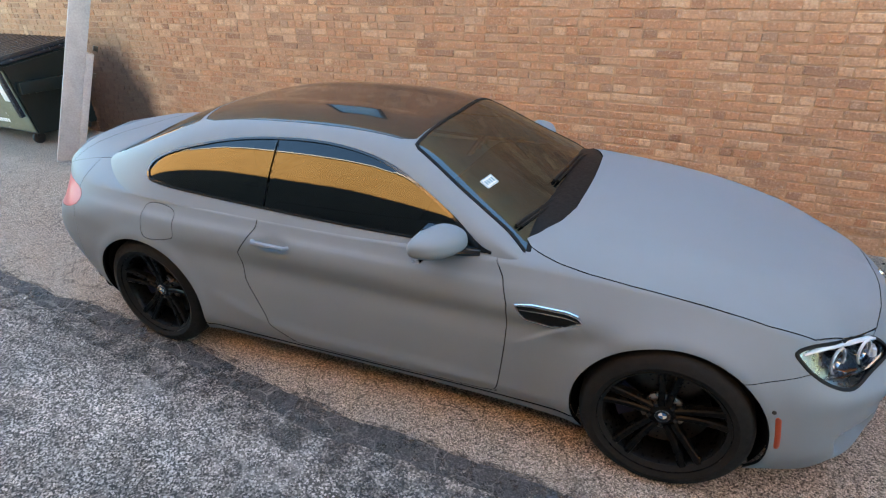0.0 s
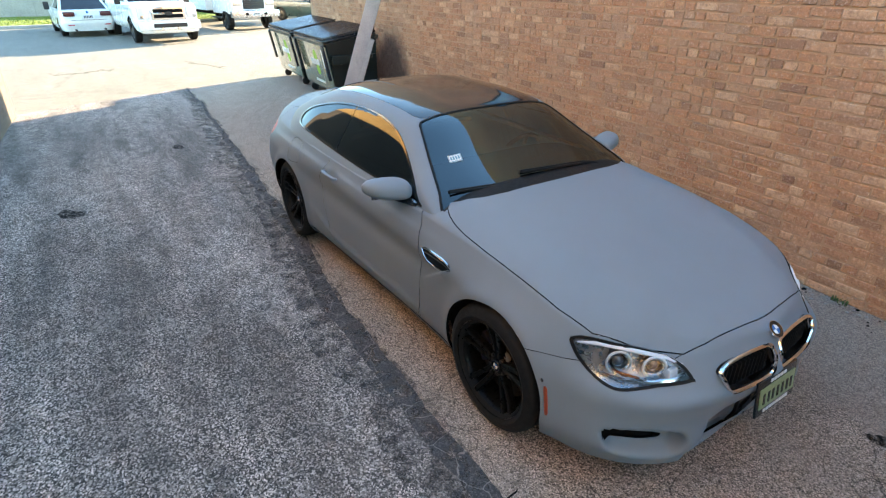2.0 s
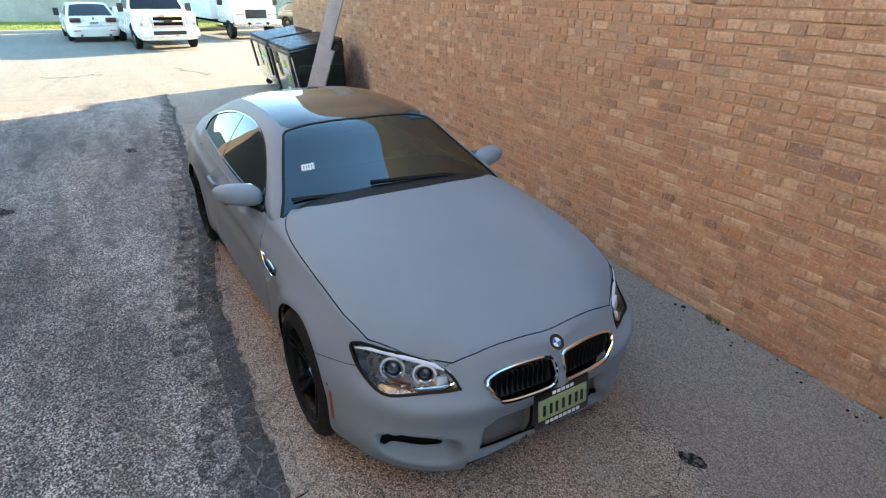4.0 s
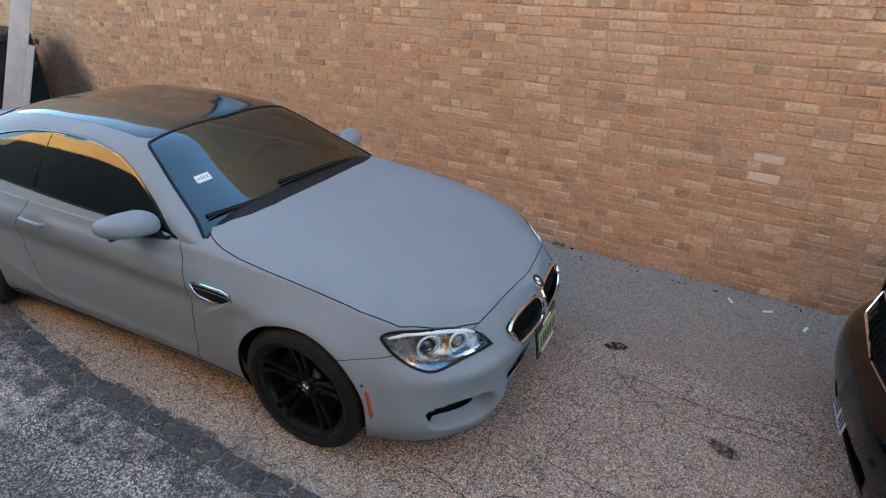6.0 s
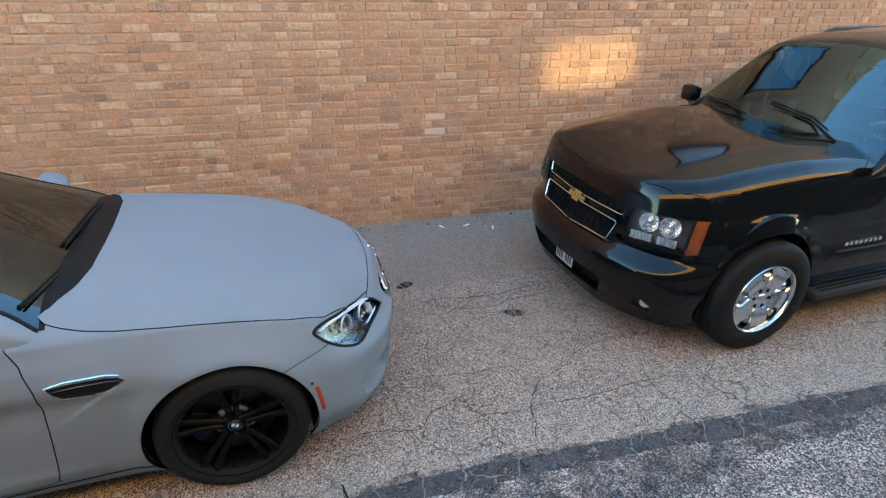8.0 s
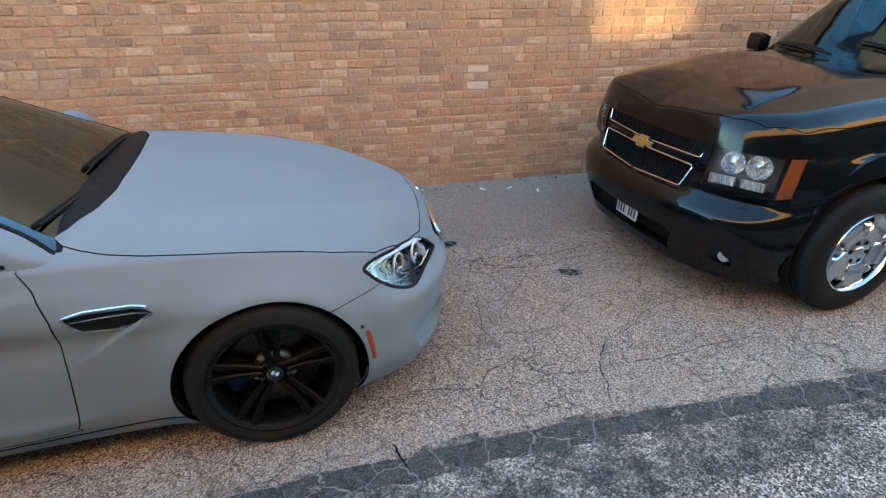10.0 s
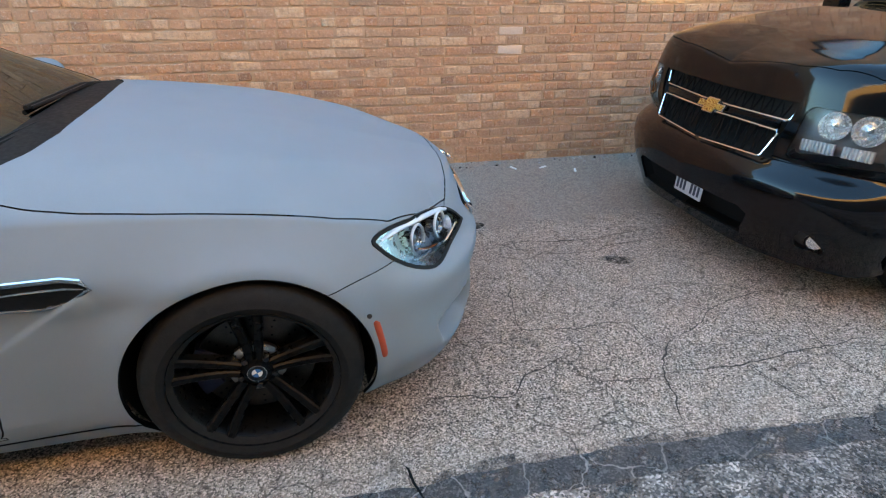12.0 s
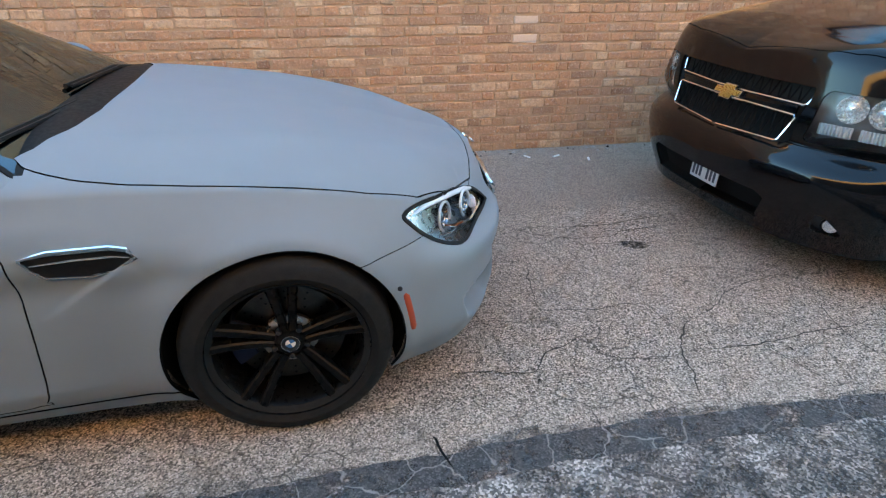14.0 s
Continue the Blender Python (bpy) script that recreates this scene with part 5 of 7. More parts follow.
def suv():
    root = thing("sport_utility_vehicle", "large glossy black sport utility vehicle with chrome wheels", "car", pose(3.19, 1.11, 0, 0, 0, 180))
    sill = [(-4.28, 0, .42), (-4.26, .55, .42), (-4.18, .86, .40), (-3.6, .90, .36), (-3.14, .91, .34), (-2.6, .905, .33), (-1.6, .90, .33), (-.62, .90, .33),
            (0, .90, .31), (.40, .875, .20), (.60, .74, .19), (.77, .42, .20), (.80, 0, .21)]
    low = [(-4.36, 0, .56), (-4.34, .6, .56), (-4.26, .90, .55), (-3.6, .945, .50), (-3.14, .95, .48), (-2.6, .945, .46), (-1.6, .94, .46), (-.62, .94, .46),
           (0, .945, .46), (.40, .935, .42), (.66, .80, .40), (.84, .44, .40), (.88, 0, .40)]
    bump = [(-4.34, 0, .72), (-4.32, .6, .72), (-4.24, .90, .72), (-3.6, .95, .70), (-3.14, .955, .70), (-2.6, .95, .68), (-1.6, .945, .66), (-.62, .945, .66),
            (0, .95, .66), (.41, .94, .60), (.68, .805, .575), (.85, .44, .59), (.872, 0, .60)]
    ledge = [(-4.33, 0, .78), (-4.31, .6, .78), (-4.23, .90, .78), (-3.6, .95, .755), (-3.14, .955, .755), (-2.6, .95, .735), (-1.6, .945, .72), (-.62, .945, .715),
             (0, .95, .715), (.40, .91, .676), (.605, .765, .668), (.762, .45, .674), (.785, 0, .678)]
    foot = [(-4.32, 0, .84), (-4.30, .6, .84), (-4.22, .89, .84), (-3.6, .945, .81), (-3.14, .952, .81), (-2.6, .948, .79), (-1.6, .943, .775), (-.62, .943, .77),
            (0, .945, .765), (.39, .915, .705), (.605, .765, .693), (.745, .45, .70), (.765, 0, .705)]
    crease = [(-4.30, 0, .95), (-4.28, .6, .95), (-4.2, .88, .95), (-3.6, .935, .92), (-3.14, .945, .92), (-2.6, .945, .90), (-1.6, .94, .89), (-.62, .94, .88),
              (0, .935, .865), (.39, .92, .82), (.645, .78, .80), (.762, .46, .815), (.775, 0, .825)]
    shoulder = [(-4.26, 0, 1.12), (-4.24, .6, 1.12), (-4.16, .84, 1.11), (-3.6, .90, 1.10), (-3.14, .905, 1.10), (-2.6, .905, 1.09), (-1.6, .905, 1.075),
                (-.62, .90, 1.05), (0, .885, 1.03), (.38, .87, 1.0), (.61, .74, 1.012), (.728, .44, 1.03), (.745, 0, 1.035)]
    spine = [(-4.26, 1.12), (-4.2, 1.13), (-4.1, 1.14), (-3.6, 1.15), (-3.14, 1.15), (-2.6, 1.15), (-1.6, 1.15), (-.75, 1.185), (-.1, 1.19), (.28, 1.17), (.52, 1.138), (.665, 1.09), (.745, 1.035)]
    bm = grid_mesh(body_grid([sill, low, bump, ledge, foot, crease, shoulder], spine, n_u=18, n_v=8, n_top=34, dome=15.0))
    for v in bm.verts:
        for ax in (-0.05, -3.14):
            r = math.hypot(v.co.x - ax, v.co.z - 0.40)
            if v.co.y > 0.6 and v.co.z < 0.98:
                v.co.y += 0.034 * math.exp(-((r - 0.475) / 0.04) ** 2) * max(0, (v.co.z - 0.40) / max(r, 0.1)) ** 3
        if v.co.z > 0.85:
            v.co.z += (0.02 + 0.06 * min(1, max(0, (0.55 - v.co.x) / 0.9))) * min(1, (v.co.z - 0.85) / 0.15)
        if v.co.z > 0.95 and -0.9 < v.co.x < 0.7:
            ridge = 0.60 + 0.06 * (0.6 - v.co.x)
            rise = min(1, max(0, (0.66 - v.co.x) / 0.3))
            v.co.z += 0.034 * rise / (1 + math.exp((v.co.y - ridge) / 0.03)) - 0.022 * rise
    inner = bm.copy()
    outer = lambda p: p[1] > 0.5
    arches = [lambda p, ax=ax: math.hypot(p[0] - ax, p[2] - 0.40) - 0.445 for ax in (-0.05, -3.14)]
    front = lambda p: p[0] > 0.2
    hood = inside([(.735, -.1), (.71, .42), (.665, .58), (.585, .728), (.43, .826), (.15, .866), (-.3, .878), (-.75, .876), (-.95, .75), (-1.1, -.1)], "xw")
    corner = inside([(-.5, 1.0), (-.365, 1.0), (-.305, .70), (-.5, .70)], "dz")
    lamp = inside([(-.455, .955), (-.10, .955), (.155, .955), (.19, .93), (.235, .72), (.21, .705), (-.03, .715), (-.30, .725), (-.42, .745)], "dz")
    grille = inside([(-.1, .945), (.48, .955), (.50, .945), (.44, .69), (.42, .678), (-.1, .655)], "wz")
    mouth = inside([(-.1, .43), (.42, .43), (.47, .40), (.42, .285), (-.1, .27)], "wz")
    fog = inside([(-.02, .395), (.02, .40), (.05, .35), (.02, .305), (-.15, .30), (-.13, .33)], "dz")
    door = inside([(-.63, 1.2), (-.63, .60), (-.60, .42), (-.66, .375), (-1.55, .375), (-1.65, .45), (-1.67, 1.2)], "xz")
    door2 = inside([(-1.68, 1.2), (-1.67, .375), (-2.45, .375), (-2.60, .55), (-2.66, .80), (-2.66, 1.2)], "xz")
    bumper = inside([(.27, .70), (.45, .705), (.58, .69), (.70, .685), (.82, .675), (1.2, .672), (1.2, -.1), (.27, -.1)], "xz")
    side = lambda p: p[1] > 0.75
    nose = lambda p: p[0] > 0.55
    top = lambda p: p[2] > 0.955
    lampy = lambda p: front(p) and p[1] > 0.45
    for a in arches:
        cut(bm, a, outer)
    bmesh.ops.delete(bm, geom=[f for f in bm.faces if outer(f.calc_center_median()) and min(a(f.calc_center_median()) for a in arches) < 0], context="FACES")
    for fn, where in ((hood, top), (lamp, lampy), (corner, lambda p: lampy(p) and lamp(p) < 0.01), (grille, nose), (mouth, nose), (fog, lampy), (door, side), (door2, side), (bumper, front)):
        cut(bm, fn, where)

    def classify(p):
        if lampy(p) and lamp(p) < 0:
            return "amber" if corner(p) < 0 else "lamp"
        if nose(p) and grille(p) < 0:
            return "grille"
        if nose(p) and mouth(p) < 0:
            return "mouth"
        if lampy(p) and fog(p) < 0:
            return "fog"
        if top(p) and hood(p) < 0:
            return "hood"
        if side(p) and door(p) < 0:
            return "door"
        if side(p) and door2(p) < 0:
            return "door2"
        if front(p) and bumper(p) < 0:
            return "bumper"
        return "fender" if p[0] > -1.2 else "rear"
    pn = Panels(bm, root)
    pn.settle(classify)
    pn.make("hood", "bonnet", BLACK, gap=0.003)
    pn.make("fender", "front_fender", BLACK)
    pn.make("rear", "rear_body", BLACK)
    pn.make("door", "front_door", BLACK)
    pn.make("door2", "rear_door", BLACK)
    pn.make("bumper", "front_bumper", BLACK)
    pn.make("grille", "grille", SATIN, label="black mesh grille", lift=-0.05, gap=-0.003, lip=-0.05)
    pn.make("mouth", "lower_intake", SHADE, lift=-0.06, gap=-0.003, lip=-0.06)
    pn.make("fog", "fog_light_recess", TRIM, lift=-0.03, gap=-0.002, lip=-0.03)
    pn.make("amber", "corner_light", AMBER, label="amber corner lens", gap=0.003)
    for ob in pn.make("lamp", "headlight", LENS, label="clear headlight lens", gap=0.003, lip=0.004, keep=True):
        ob.visible_shadow = False
        suv_lamp(ob, -1 if sum(v.co.y for v in ob.data.vertices) < 0 else 1)
    pn.make("lamp", "headlight_bowl", LAMPBOWL, lift=-0.07, gap=-0.004, lip=-0.068)
    # black backing added behind the body gaps to keep them dark
    bmesh.ops.recalc_face_normals(inner, faces=inner.faces)
    if sum(f.normal.y * f.calc_area() for f in inner.faces) < 0:
        bmesh.ops.reverse_faces(inner, faces=inner.faces)
    for a in arches:
        cut(inner, a, outer)
    bmesh.ops.delete(inner, geom=[f for f in inner.faces if (outer(f.calc_center_median()) and min(a(f.calc_center_median()) for a in arches) < 0)
                                  or nose(f.calc_center_median()) or (lampy(f.calc_center_median()) and lamp(f.calc_center_median()) < 0.02)
                                  or (f.calc_center_median().z > 1.0 and -4.0 < f.calc_center_median().x < -0.95)], context="FACES")
    inner.normal_update()
    for v in inner.verts:
        n = v.normal.copy()
        if v.co.y < 1e-4:
            n.y = 0
        v.co -= n * 0.016
    g = bmesh.ops.duplicate(inner, geom=inner.verts[:] + inner.edges[:] + inner.faces[:])
    for e in g["geom"]:
        if isinstance(e, bmesh.types.BMVert):
            e.co.y *= -1
    add_box(inner, (-1.9, 0, 0.38), (4.4, 1.3, 0.1), 0.02)
    add_box(inner, (0.3, 0, 0.62), (0.6, 1.0, 0.5), 0.02)
    part("inner_structure", inner, SHADE, root)
    for ax in (-0.05, -3.14):
        for s in (-1, 1):
            bm = bmesh.new()
            prof = [[bm.verts.new((ax + 0.455 * math.cos(a), s * y, 0.40 + 0.455 * math.sin(a))) for a in np.linspace(radians(-20), radians(200), 28)] for y in (0.94, 0.58)]
            for i in range(27):
                bm.faces.new((prof[0][i], prof[0][i + 1], prof[1][i + 1], prof[1][i]))
            bm.faces.new(prof[1])
            part("wheel_housing", bm, SHADE, root)
            bm = bmesh.new()
            # a sloping lip, broadest over the top of the wheel
            rings = []
            for a in np.linspace(radians(8), radians(172), 40):
                k = max(0.0, math.sin((a - radians(8)) / radians(164) * math.pi)) ** 4
                section = ((.446, .915), (.446, .936 + .046 * k), (.452 + .004 * k, .941 + .048 * k), (.460 + .045 * k, .941 + .028 * k), (.466 + .088 * k, .941 + .004 * k), (.470 + .09 * k, .915))
                rings.append([bm.verts.new((ax + r * math.cos(a), s * y, 0.40 + r * math.sin(a))) for r, y in section])
            for u, w in zip(rings, rings[1:]):
                for c in range(5):
                    bm.faces.new((u[c], u[c + 1], w[c + 1], w[c]))
            bmesh.ops.recalc_face_normals(bm, faces=bm.faces[:])
            for f in bm.faces:
                f.smooth = True
            part("wheel_arch_flare", bm, BLACK, root)
            suv_wheel(root, ax, s)
    suv_cabin(root)
    suv_details(root)
    return root


def suv_lamp(lens, s):
    """Two round reflectors above, ribbed lamps below, and an amber corner."""
    def put(bm):
        for v in bm.verts:
            v.co.y *= s
        bmesh.ops.recalc_face_normals(bm, faces=bm.faces)
    out = Vector((.80, .55, .12)).normalized()
    for x, w, r in ((.64, .625, .062), (.57, .735, .066)):
        m = Matrix.Translation((x + .012, w + .012, .885)) @ out.to_track_quat("Z", "Y").to_matrix().to_4x4()
        bm = bmesh.new()
        add_lathe(bm, [(.012, -.025), (r * .55, -.012), (r * .9, .018), (r, .022), (r, .03), (r * .92, .03), (r * .5, 0), (.012, -.01)], 32, m, close=True)
        put(bm)
        part("reflector", bm, LAMPSILVER, lens)
        bm = bmesh.new()
        add_lathe(bm, [(0, .018), (.012, .014), (.014, -.02), (0, -.02)], 16, m)
        put(bm)
        part("bulb_cap", bm, REFLECTOR, lens)
    for i in range(19):
        f = i / 18
        if 8 < i < 11:
            continue                    # the divider between the two lower lamps
        bm = bmesh.new()
        add_box(bm, (.722 - .165 * f, .565 + .215 * f, .785 - .012 * f), (.014, .013, .052), .003)
        put(bm)
        part("ribbed_lamp", bm, RIBS, lens)


def suv_cabin(root):
    xs = np.linspace(-.60, -4.27, 120)
    roof = [(-.70, 1.10), (-.95, 1.22), (-1.2, 1.41), (-1.5, 1.63), (-1.68, 1.73), (-1.95, 1.775), (-2.5, 1.805), (-3.2, 1.805), (-3.9, 1.78), (-4.1, 1.70), (-4.2, 1.45), (-4.27, 1.12)]
    rail = [(-.70, .76, 1.02), (-.95, .84, 1.09), (-1.2, .84, 1.25), (-1.5, .77, 1.49), (-1.68, .735, 1.62), (-1.95, .715, 1.69), (-2.5, .71, 1.72), (-3.2, .71, 1.72),
            (-3.9, .71, 1.70), (-4.1, .70, 1.61), (-4.2, .72, 1.40), (-4.27, .78, 1.10)]
    belt = [(-.50, .80, 1.03), (-.75, .865, 1.05), (-1.0, .898, 1.055), (-1.3, .90, 1.06), (-2.5, .90, 1.07), (-3.9, .885, 1.08), (-4.27, .85, 1.08)]
    ahead = xs - 0.16 * np.clip((xs + 3.9) / 2.0, 0, 1)
    lift = 0.05 + 0.05 * np.clip((-0.9 - ahead) / 0.8, 0, 1)
    zc, rl, bl = along(roof, ahead)[:, 0] + lift, along(rail, ahead), along(belt, xs)
    rl[:, 1] += lift
    rl[:, 0] += 0.03
    grid = []
    ns, nr = 12, 16
    for c, (wr, zr), (wb, zb) in zip(zc, rl, bl):
        zr = max(zr, zb + 0.004)
        sec = [(wb + (wr - wb) * t + 0.03 * math.sin(math.pi * t), zb + (zr - zb) * t) for t in np.linspace(0, 1, ns)]
        sec += [(wr * (1 - t), c - (c - zr) * (1 - t) ** 2.0) for t in np.linspace(0, 1, nr)[1:]]
        sec = np.array(sec)
        for _ in range(4):
            sm = sec.copy()
            sm[1:-1] = (sec[:-2] + 2 * sec[1:-1] + sec[2:]) / 4
            k = slice(ns - 4, ns + 3)
            sec[k] = sm[k]
        sec[-1, 0] = 0
        grid.append(sec)
    bm = grid_mesh(np.array([[(x, w, z) for w, z in sec] for x, sec in zip(xs, grid)]))
    side = lambda p: p[1] > 0.6 and p[2] < 1.75
    w1 = inside(rounded([(-.84, 1.085), (-1.3, 1.09), (-1.72, 1.095), (-1.76, 1.3), (-1.76, 1.65), (-1.50, 1.61), (-1.22, 1.43), (-.95, 1.22), (-.86, 1.12)], 4), "xz")
    w2 = inside(rounded([(-1.84, 1.10), (-2.3, 1.10), (-2.70, 1.10), (-2.74, 1.3), (-2.70, 1.69), (-2.3, 1.695), (-1.86, 1.675)], 4), "xz")
    w3 = inside(rounded([(-2.84, 1.11), (-3.4, 1.11), (-3.95, 1.12), (-3.98, 1.3), (-3.9, 1.67), (-3.4, 1.69), (-2.86, 1.695)], 4), "xz")
    screen = inside([(-.3, -.1), (-.3, .97), (-.79, .885), (-1.04, .82), (-1.34, .75), (-1.50, .705), (-1.485, .4), (-1.475, -.1)], "xw")
    for fn in (w1, w2, w3):
        cut(bm, fn, side)
    cut(bm, screen)

    def classify(p):
        for key, fn in (("w1", w1), ("w2", w2), ("w3", w3)):
            if side(p) and fn(p) < 0:
                return key
        return "screen" if screen(p) < 0 else "frame"
    pn = Panels(bm, root)
    pn.settle(classify)
    pn.make("frame", "roof", BLACK)
    pn.make("screen", "windscreen", SUVGLASS, label="tinted windscreen", gap=0.003, lip=0.004)
    pn.make("w1", "side_window", SUVGLASS, label="lightly tinted side glass", gap=0.004, lip=0.006, lift=-0.004)
    for key in ("w2", "w3"):
        pn.make(key, "side_window", TINT, label="dark tinted side glass", gap=0.004, lip=0.006, lift=-0.004)
    bm = bmesh.new()
    add_box(bm, (-1.2, 0, 1.04), (.55, 1.5, .2), .05)
    part("dashboard", bm, LEATHER, root)
    for w in (-.40, .40):
        bm = bmesh.new()
        add_box(bm, (-2.15, w, .78), (.5, .52, .18), .06)
        add_box(bm, (-2.42, w, 1.1), (.16, .50, .6), .06)
        add_box(bm, (-2.44, w, 1.46), (.1, .28, .17), .04)
        part("front_seat", bm, SEATGREY, root)
    bm = bmesh.new()
    m = Matrix.Translation((-1.70, .40, 1.12)) @ Matrix.Rotation(radians(-58), 4, "Y")
    add_tube(bm, [m @ Vector((.19 * math.cos(a), .19 * math.sin(a), 0)) for a in np.linspace(0, 2 * math.pi, 33)], .017, 8)
    part("steering_wheel", bm, SEATGREY, root)
    bm = bmesh.new()
    add_box(bm, (-2.6, 0, .55), (3.2, 1.6, .08), .02)
    part("cabin_floor", bm, SHADE, root)


WIPERS = (((-.74, -.12, 1.30), (-.83, -.42, 1.315), (-.93, -.76, 1.295)), ((-.76, .62, 1.275), (-.87, .32, 1.35), (-.89, -.06, 1.385)))


def suv_details(root):
    # chrome outlines of the grille, bar and badge
    def face(w, z):
        return .853 - .115 * (z - .60) / .36 - .036 * (w / .5) ** 2
    for s in (-1, 1):
        for ring in ([(.015, .958), (.475, .955), (.492, .945), (.470, .876), (.452, .867), (.10, .862), (.015, .862)], [(.015, .815), (.09, .815), (.432, .815), (.444, .806), (.418, .695), (.402, .685), (.015, .668)]):
            bm = bmesh.new()
            add_tube(bm, [(face(w, z) - .004, s * w, z) for w, z in ring], .0065, 6)
            part("grille_trim", bm, CHROME, root, "thin chrome grille outline")
        bm = bmesh.new()
        add_box(bm, (0, 0, 0), (.012, .42, .036), .004)
        for v in bm.verts:
            w = v.co.y + .225
            v.co = Vector((face(w, .838) - .006 + v.co.x, s * w, v.co.z + .838 + .003 * w))
        bmesh.ops.recalc_face_normals(bm, faces=bm.faces)
        part("grille_bar", bm, BLACK, root)
    for row in range(2):
        for i in range(30):
            w = -.42 + i * .029
            z0, z1 = ((.868, .95), (.685, .808))[row]
            bm = bmesh.new()
            k = .012 if i % 2 else -.012
            add_tube(bm, [(face(abs(w), z0) - .022, w - k, z0), (face(abs(w), z1) - .022, w + k, z1)], .0035, 4)
            part("grille_wire", bm, SHADE, root)
    m = Matrix.Translation((.780, 0, .840)) @ Matrix.Rotation(radians(90), 4, "Z") @ Matrix.Rotation(radians(78), 4, "X")
    bm = bmesh.new()
    cross = [(-.095, -.014), (-.04, -.014), (-.05, -.036), (.028, -.036), (.036, -.014), (.085, -.014), (.098, .016), (.042, .016), (.05, .036), (-.028, .036), (-.036, .016), (-.085, .016)]
    add_prism(bm, cross, .016, m, .004)
    part("badge", bm, GOLD, root, "gold badge on the grille bar")
    bm = bmesh.new()
    add_prism(bm, [(x * 1.08, y * 1.14) for x, y in cross], .010, m, .002)
    part("badge_edge", bm, CHROME, root)
    # plate low on the bumper, lettering as bars
    m = Matrix.Translation((.872, .072, .408)) @ Matrix.Rotation(radians(90), 4, "Z") @ Matrix.Rotation(radians(88), 4, "X")
    bm = bmesh.new()
    add_box(bm, (0, 0, 0), (.225, .11, .006), .003, m)
    plate = part("number_plate", bm, PLATEGREY, root, "white number plate with dark bars")
    for i in range(7):
        if i != 3:
            bm = bmesh.new()
            add_box(bm, (-.087 + i * .029, -.008, .004), (.016, .058, .003), 0, m)
            part("bar", bm, DARKINK, plate)
    # fog lamps
    for s in (-1, 1):
        ax = Vector((.8, s * .5, 0)).normalized()
        m = Matrix.Translation((.655, s * .735, .352)) @ ax.to_track_quat("Z", "Y").to_matrix().to_4x4()
        bm = bmesh.new()
        add_lathe(bm, [(0, .022), (.032, .018), (.044, .006), (.048, 0), (.048, -.05), (0, -.05)], 24, m)
        part("fog_light", bm, REFLECTOR, root, "round fog light")
    # mirrors
    for s in (-1, 1):
        bm = bmesh.new()
        add_box(bm, (0, 0, 0), (.11, .18, .15), .045, Matrix.Translation((-1.02, s * 1.05, 1.275)) @ Matrix.Rotation(radians(8 * s), 4, "Z"), (.85, .95))
        mir = part("door_mirror", bm, BLACK, root)
        bm = bmesh.new()
        add_tube(bm, [(-1.0, s * .88, 1.14), (-1.01, s * .95, 1.17), (-1.02, s * 1.03, 1.22)], [.045, .04, .04], 8, .7)
        part("mirror_arm", bm, TRIM, mir)
        bm = bmesh.new()
        add_box(bm, (-1.078, s * 1.05, 1.275), (.006, .14, .10), .003)
        part("mirror_glass", bm, CHROME, mir)
        bm = bmesh.new()
        add_tube(bm, [(-1.42, s * .95, .935), (-1.40, s * .975, .935), (-1.27, s * .975, .93), (-1.25, s * .95, .93)], .013, 8)
        part("door_handle", bm, BLACK, root)
        # running board with ribs
        bm = bmesh.new()
        add_box(bm, (-1.57, s * .93, .315), (2.1, .17, .05), .015)
        board = part("running_board", bm, TRIM, root, "black ribbed running board")
        for k in range(4):
            bm = bmesh.new()
            add_box(bm, (-1.57, s * (.875 + .035 * k), .343), (1.95, .012, .008), .002)
            part("rib", bm, GLOSS, board)
        # body side moulding and letter bars
        bm = bmesh.new()
        add_box(bm, (-1.15, s * .951, .615), (.98, .010, .012), .003)
        part("side_moulding", bm, GLOSS, root)
        for i in range(8):
            bm = bmesh.new()
            add_box(bm, (-.725 - i * .045, s * .951, .668), (.028, .008, .026), .002)
            part("letter_bar", bm, CHROME, root)
    # wipers, cowl, aerial, roof rails
    bm = bmesh.new()
    add_box(bm, (-.84, 0, 1.19), (.16, 1.45, .03), .01)
    part("cowl", bm, TRIM, root)
    for a, b, c in WIPERS:
        bm = bmesh.new()
        add_tube(bm, [a, b, c], [.010, .007, .005], 6)
        arm = part("wiper", bm, SATIN, root)
        bm = bmesh.new()
        a, b, c = (Vector(p) for p in (a, b, c))
        add_tube(bm, [b.lerp(a, .6) + Vector((-.03, 0, .01)), b + Vector((-.02, 0, .012)), c + Vector((-.02, 0, .01))], .007, 6)
        part("wiper_blade", bm, SATIN, arm)
    bm = bmesh.new()
    add_prism(bm, [(0, 0), (.11, 0), (.07, .014), (.02, .05), (.0, .054)], .014, Matrix.Translation((-1.98, .01, 1.885)) @ Matrix.Rotation(radians(90), 4, "X"), .004)
    part("roof_aerial", bm, BLACK, root)
    for s in (-1, 1):
        bm = bmesh.new()
        add_tube(bm, [(-2.0, s * .69, 1.80), (-2.15, s * .685, 1.845), (-3.7, s * .685, 1.85), (-3.85, s * .69, 1.79)], .016, 8)
        part("roof_rail", bm, TRIM, root)


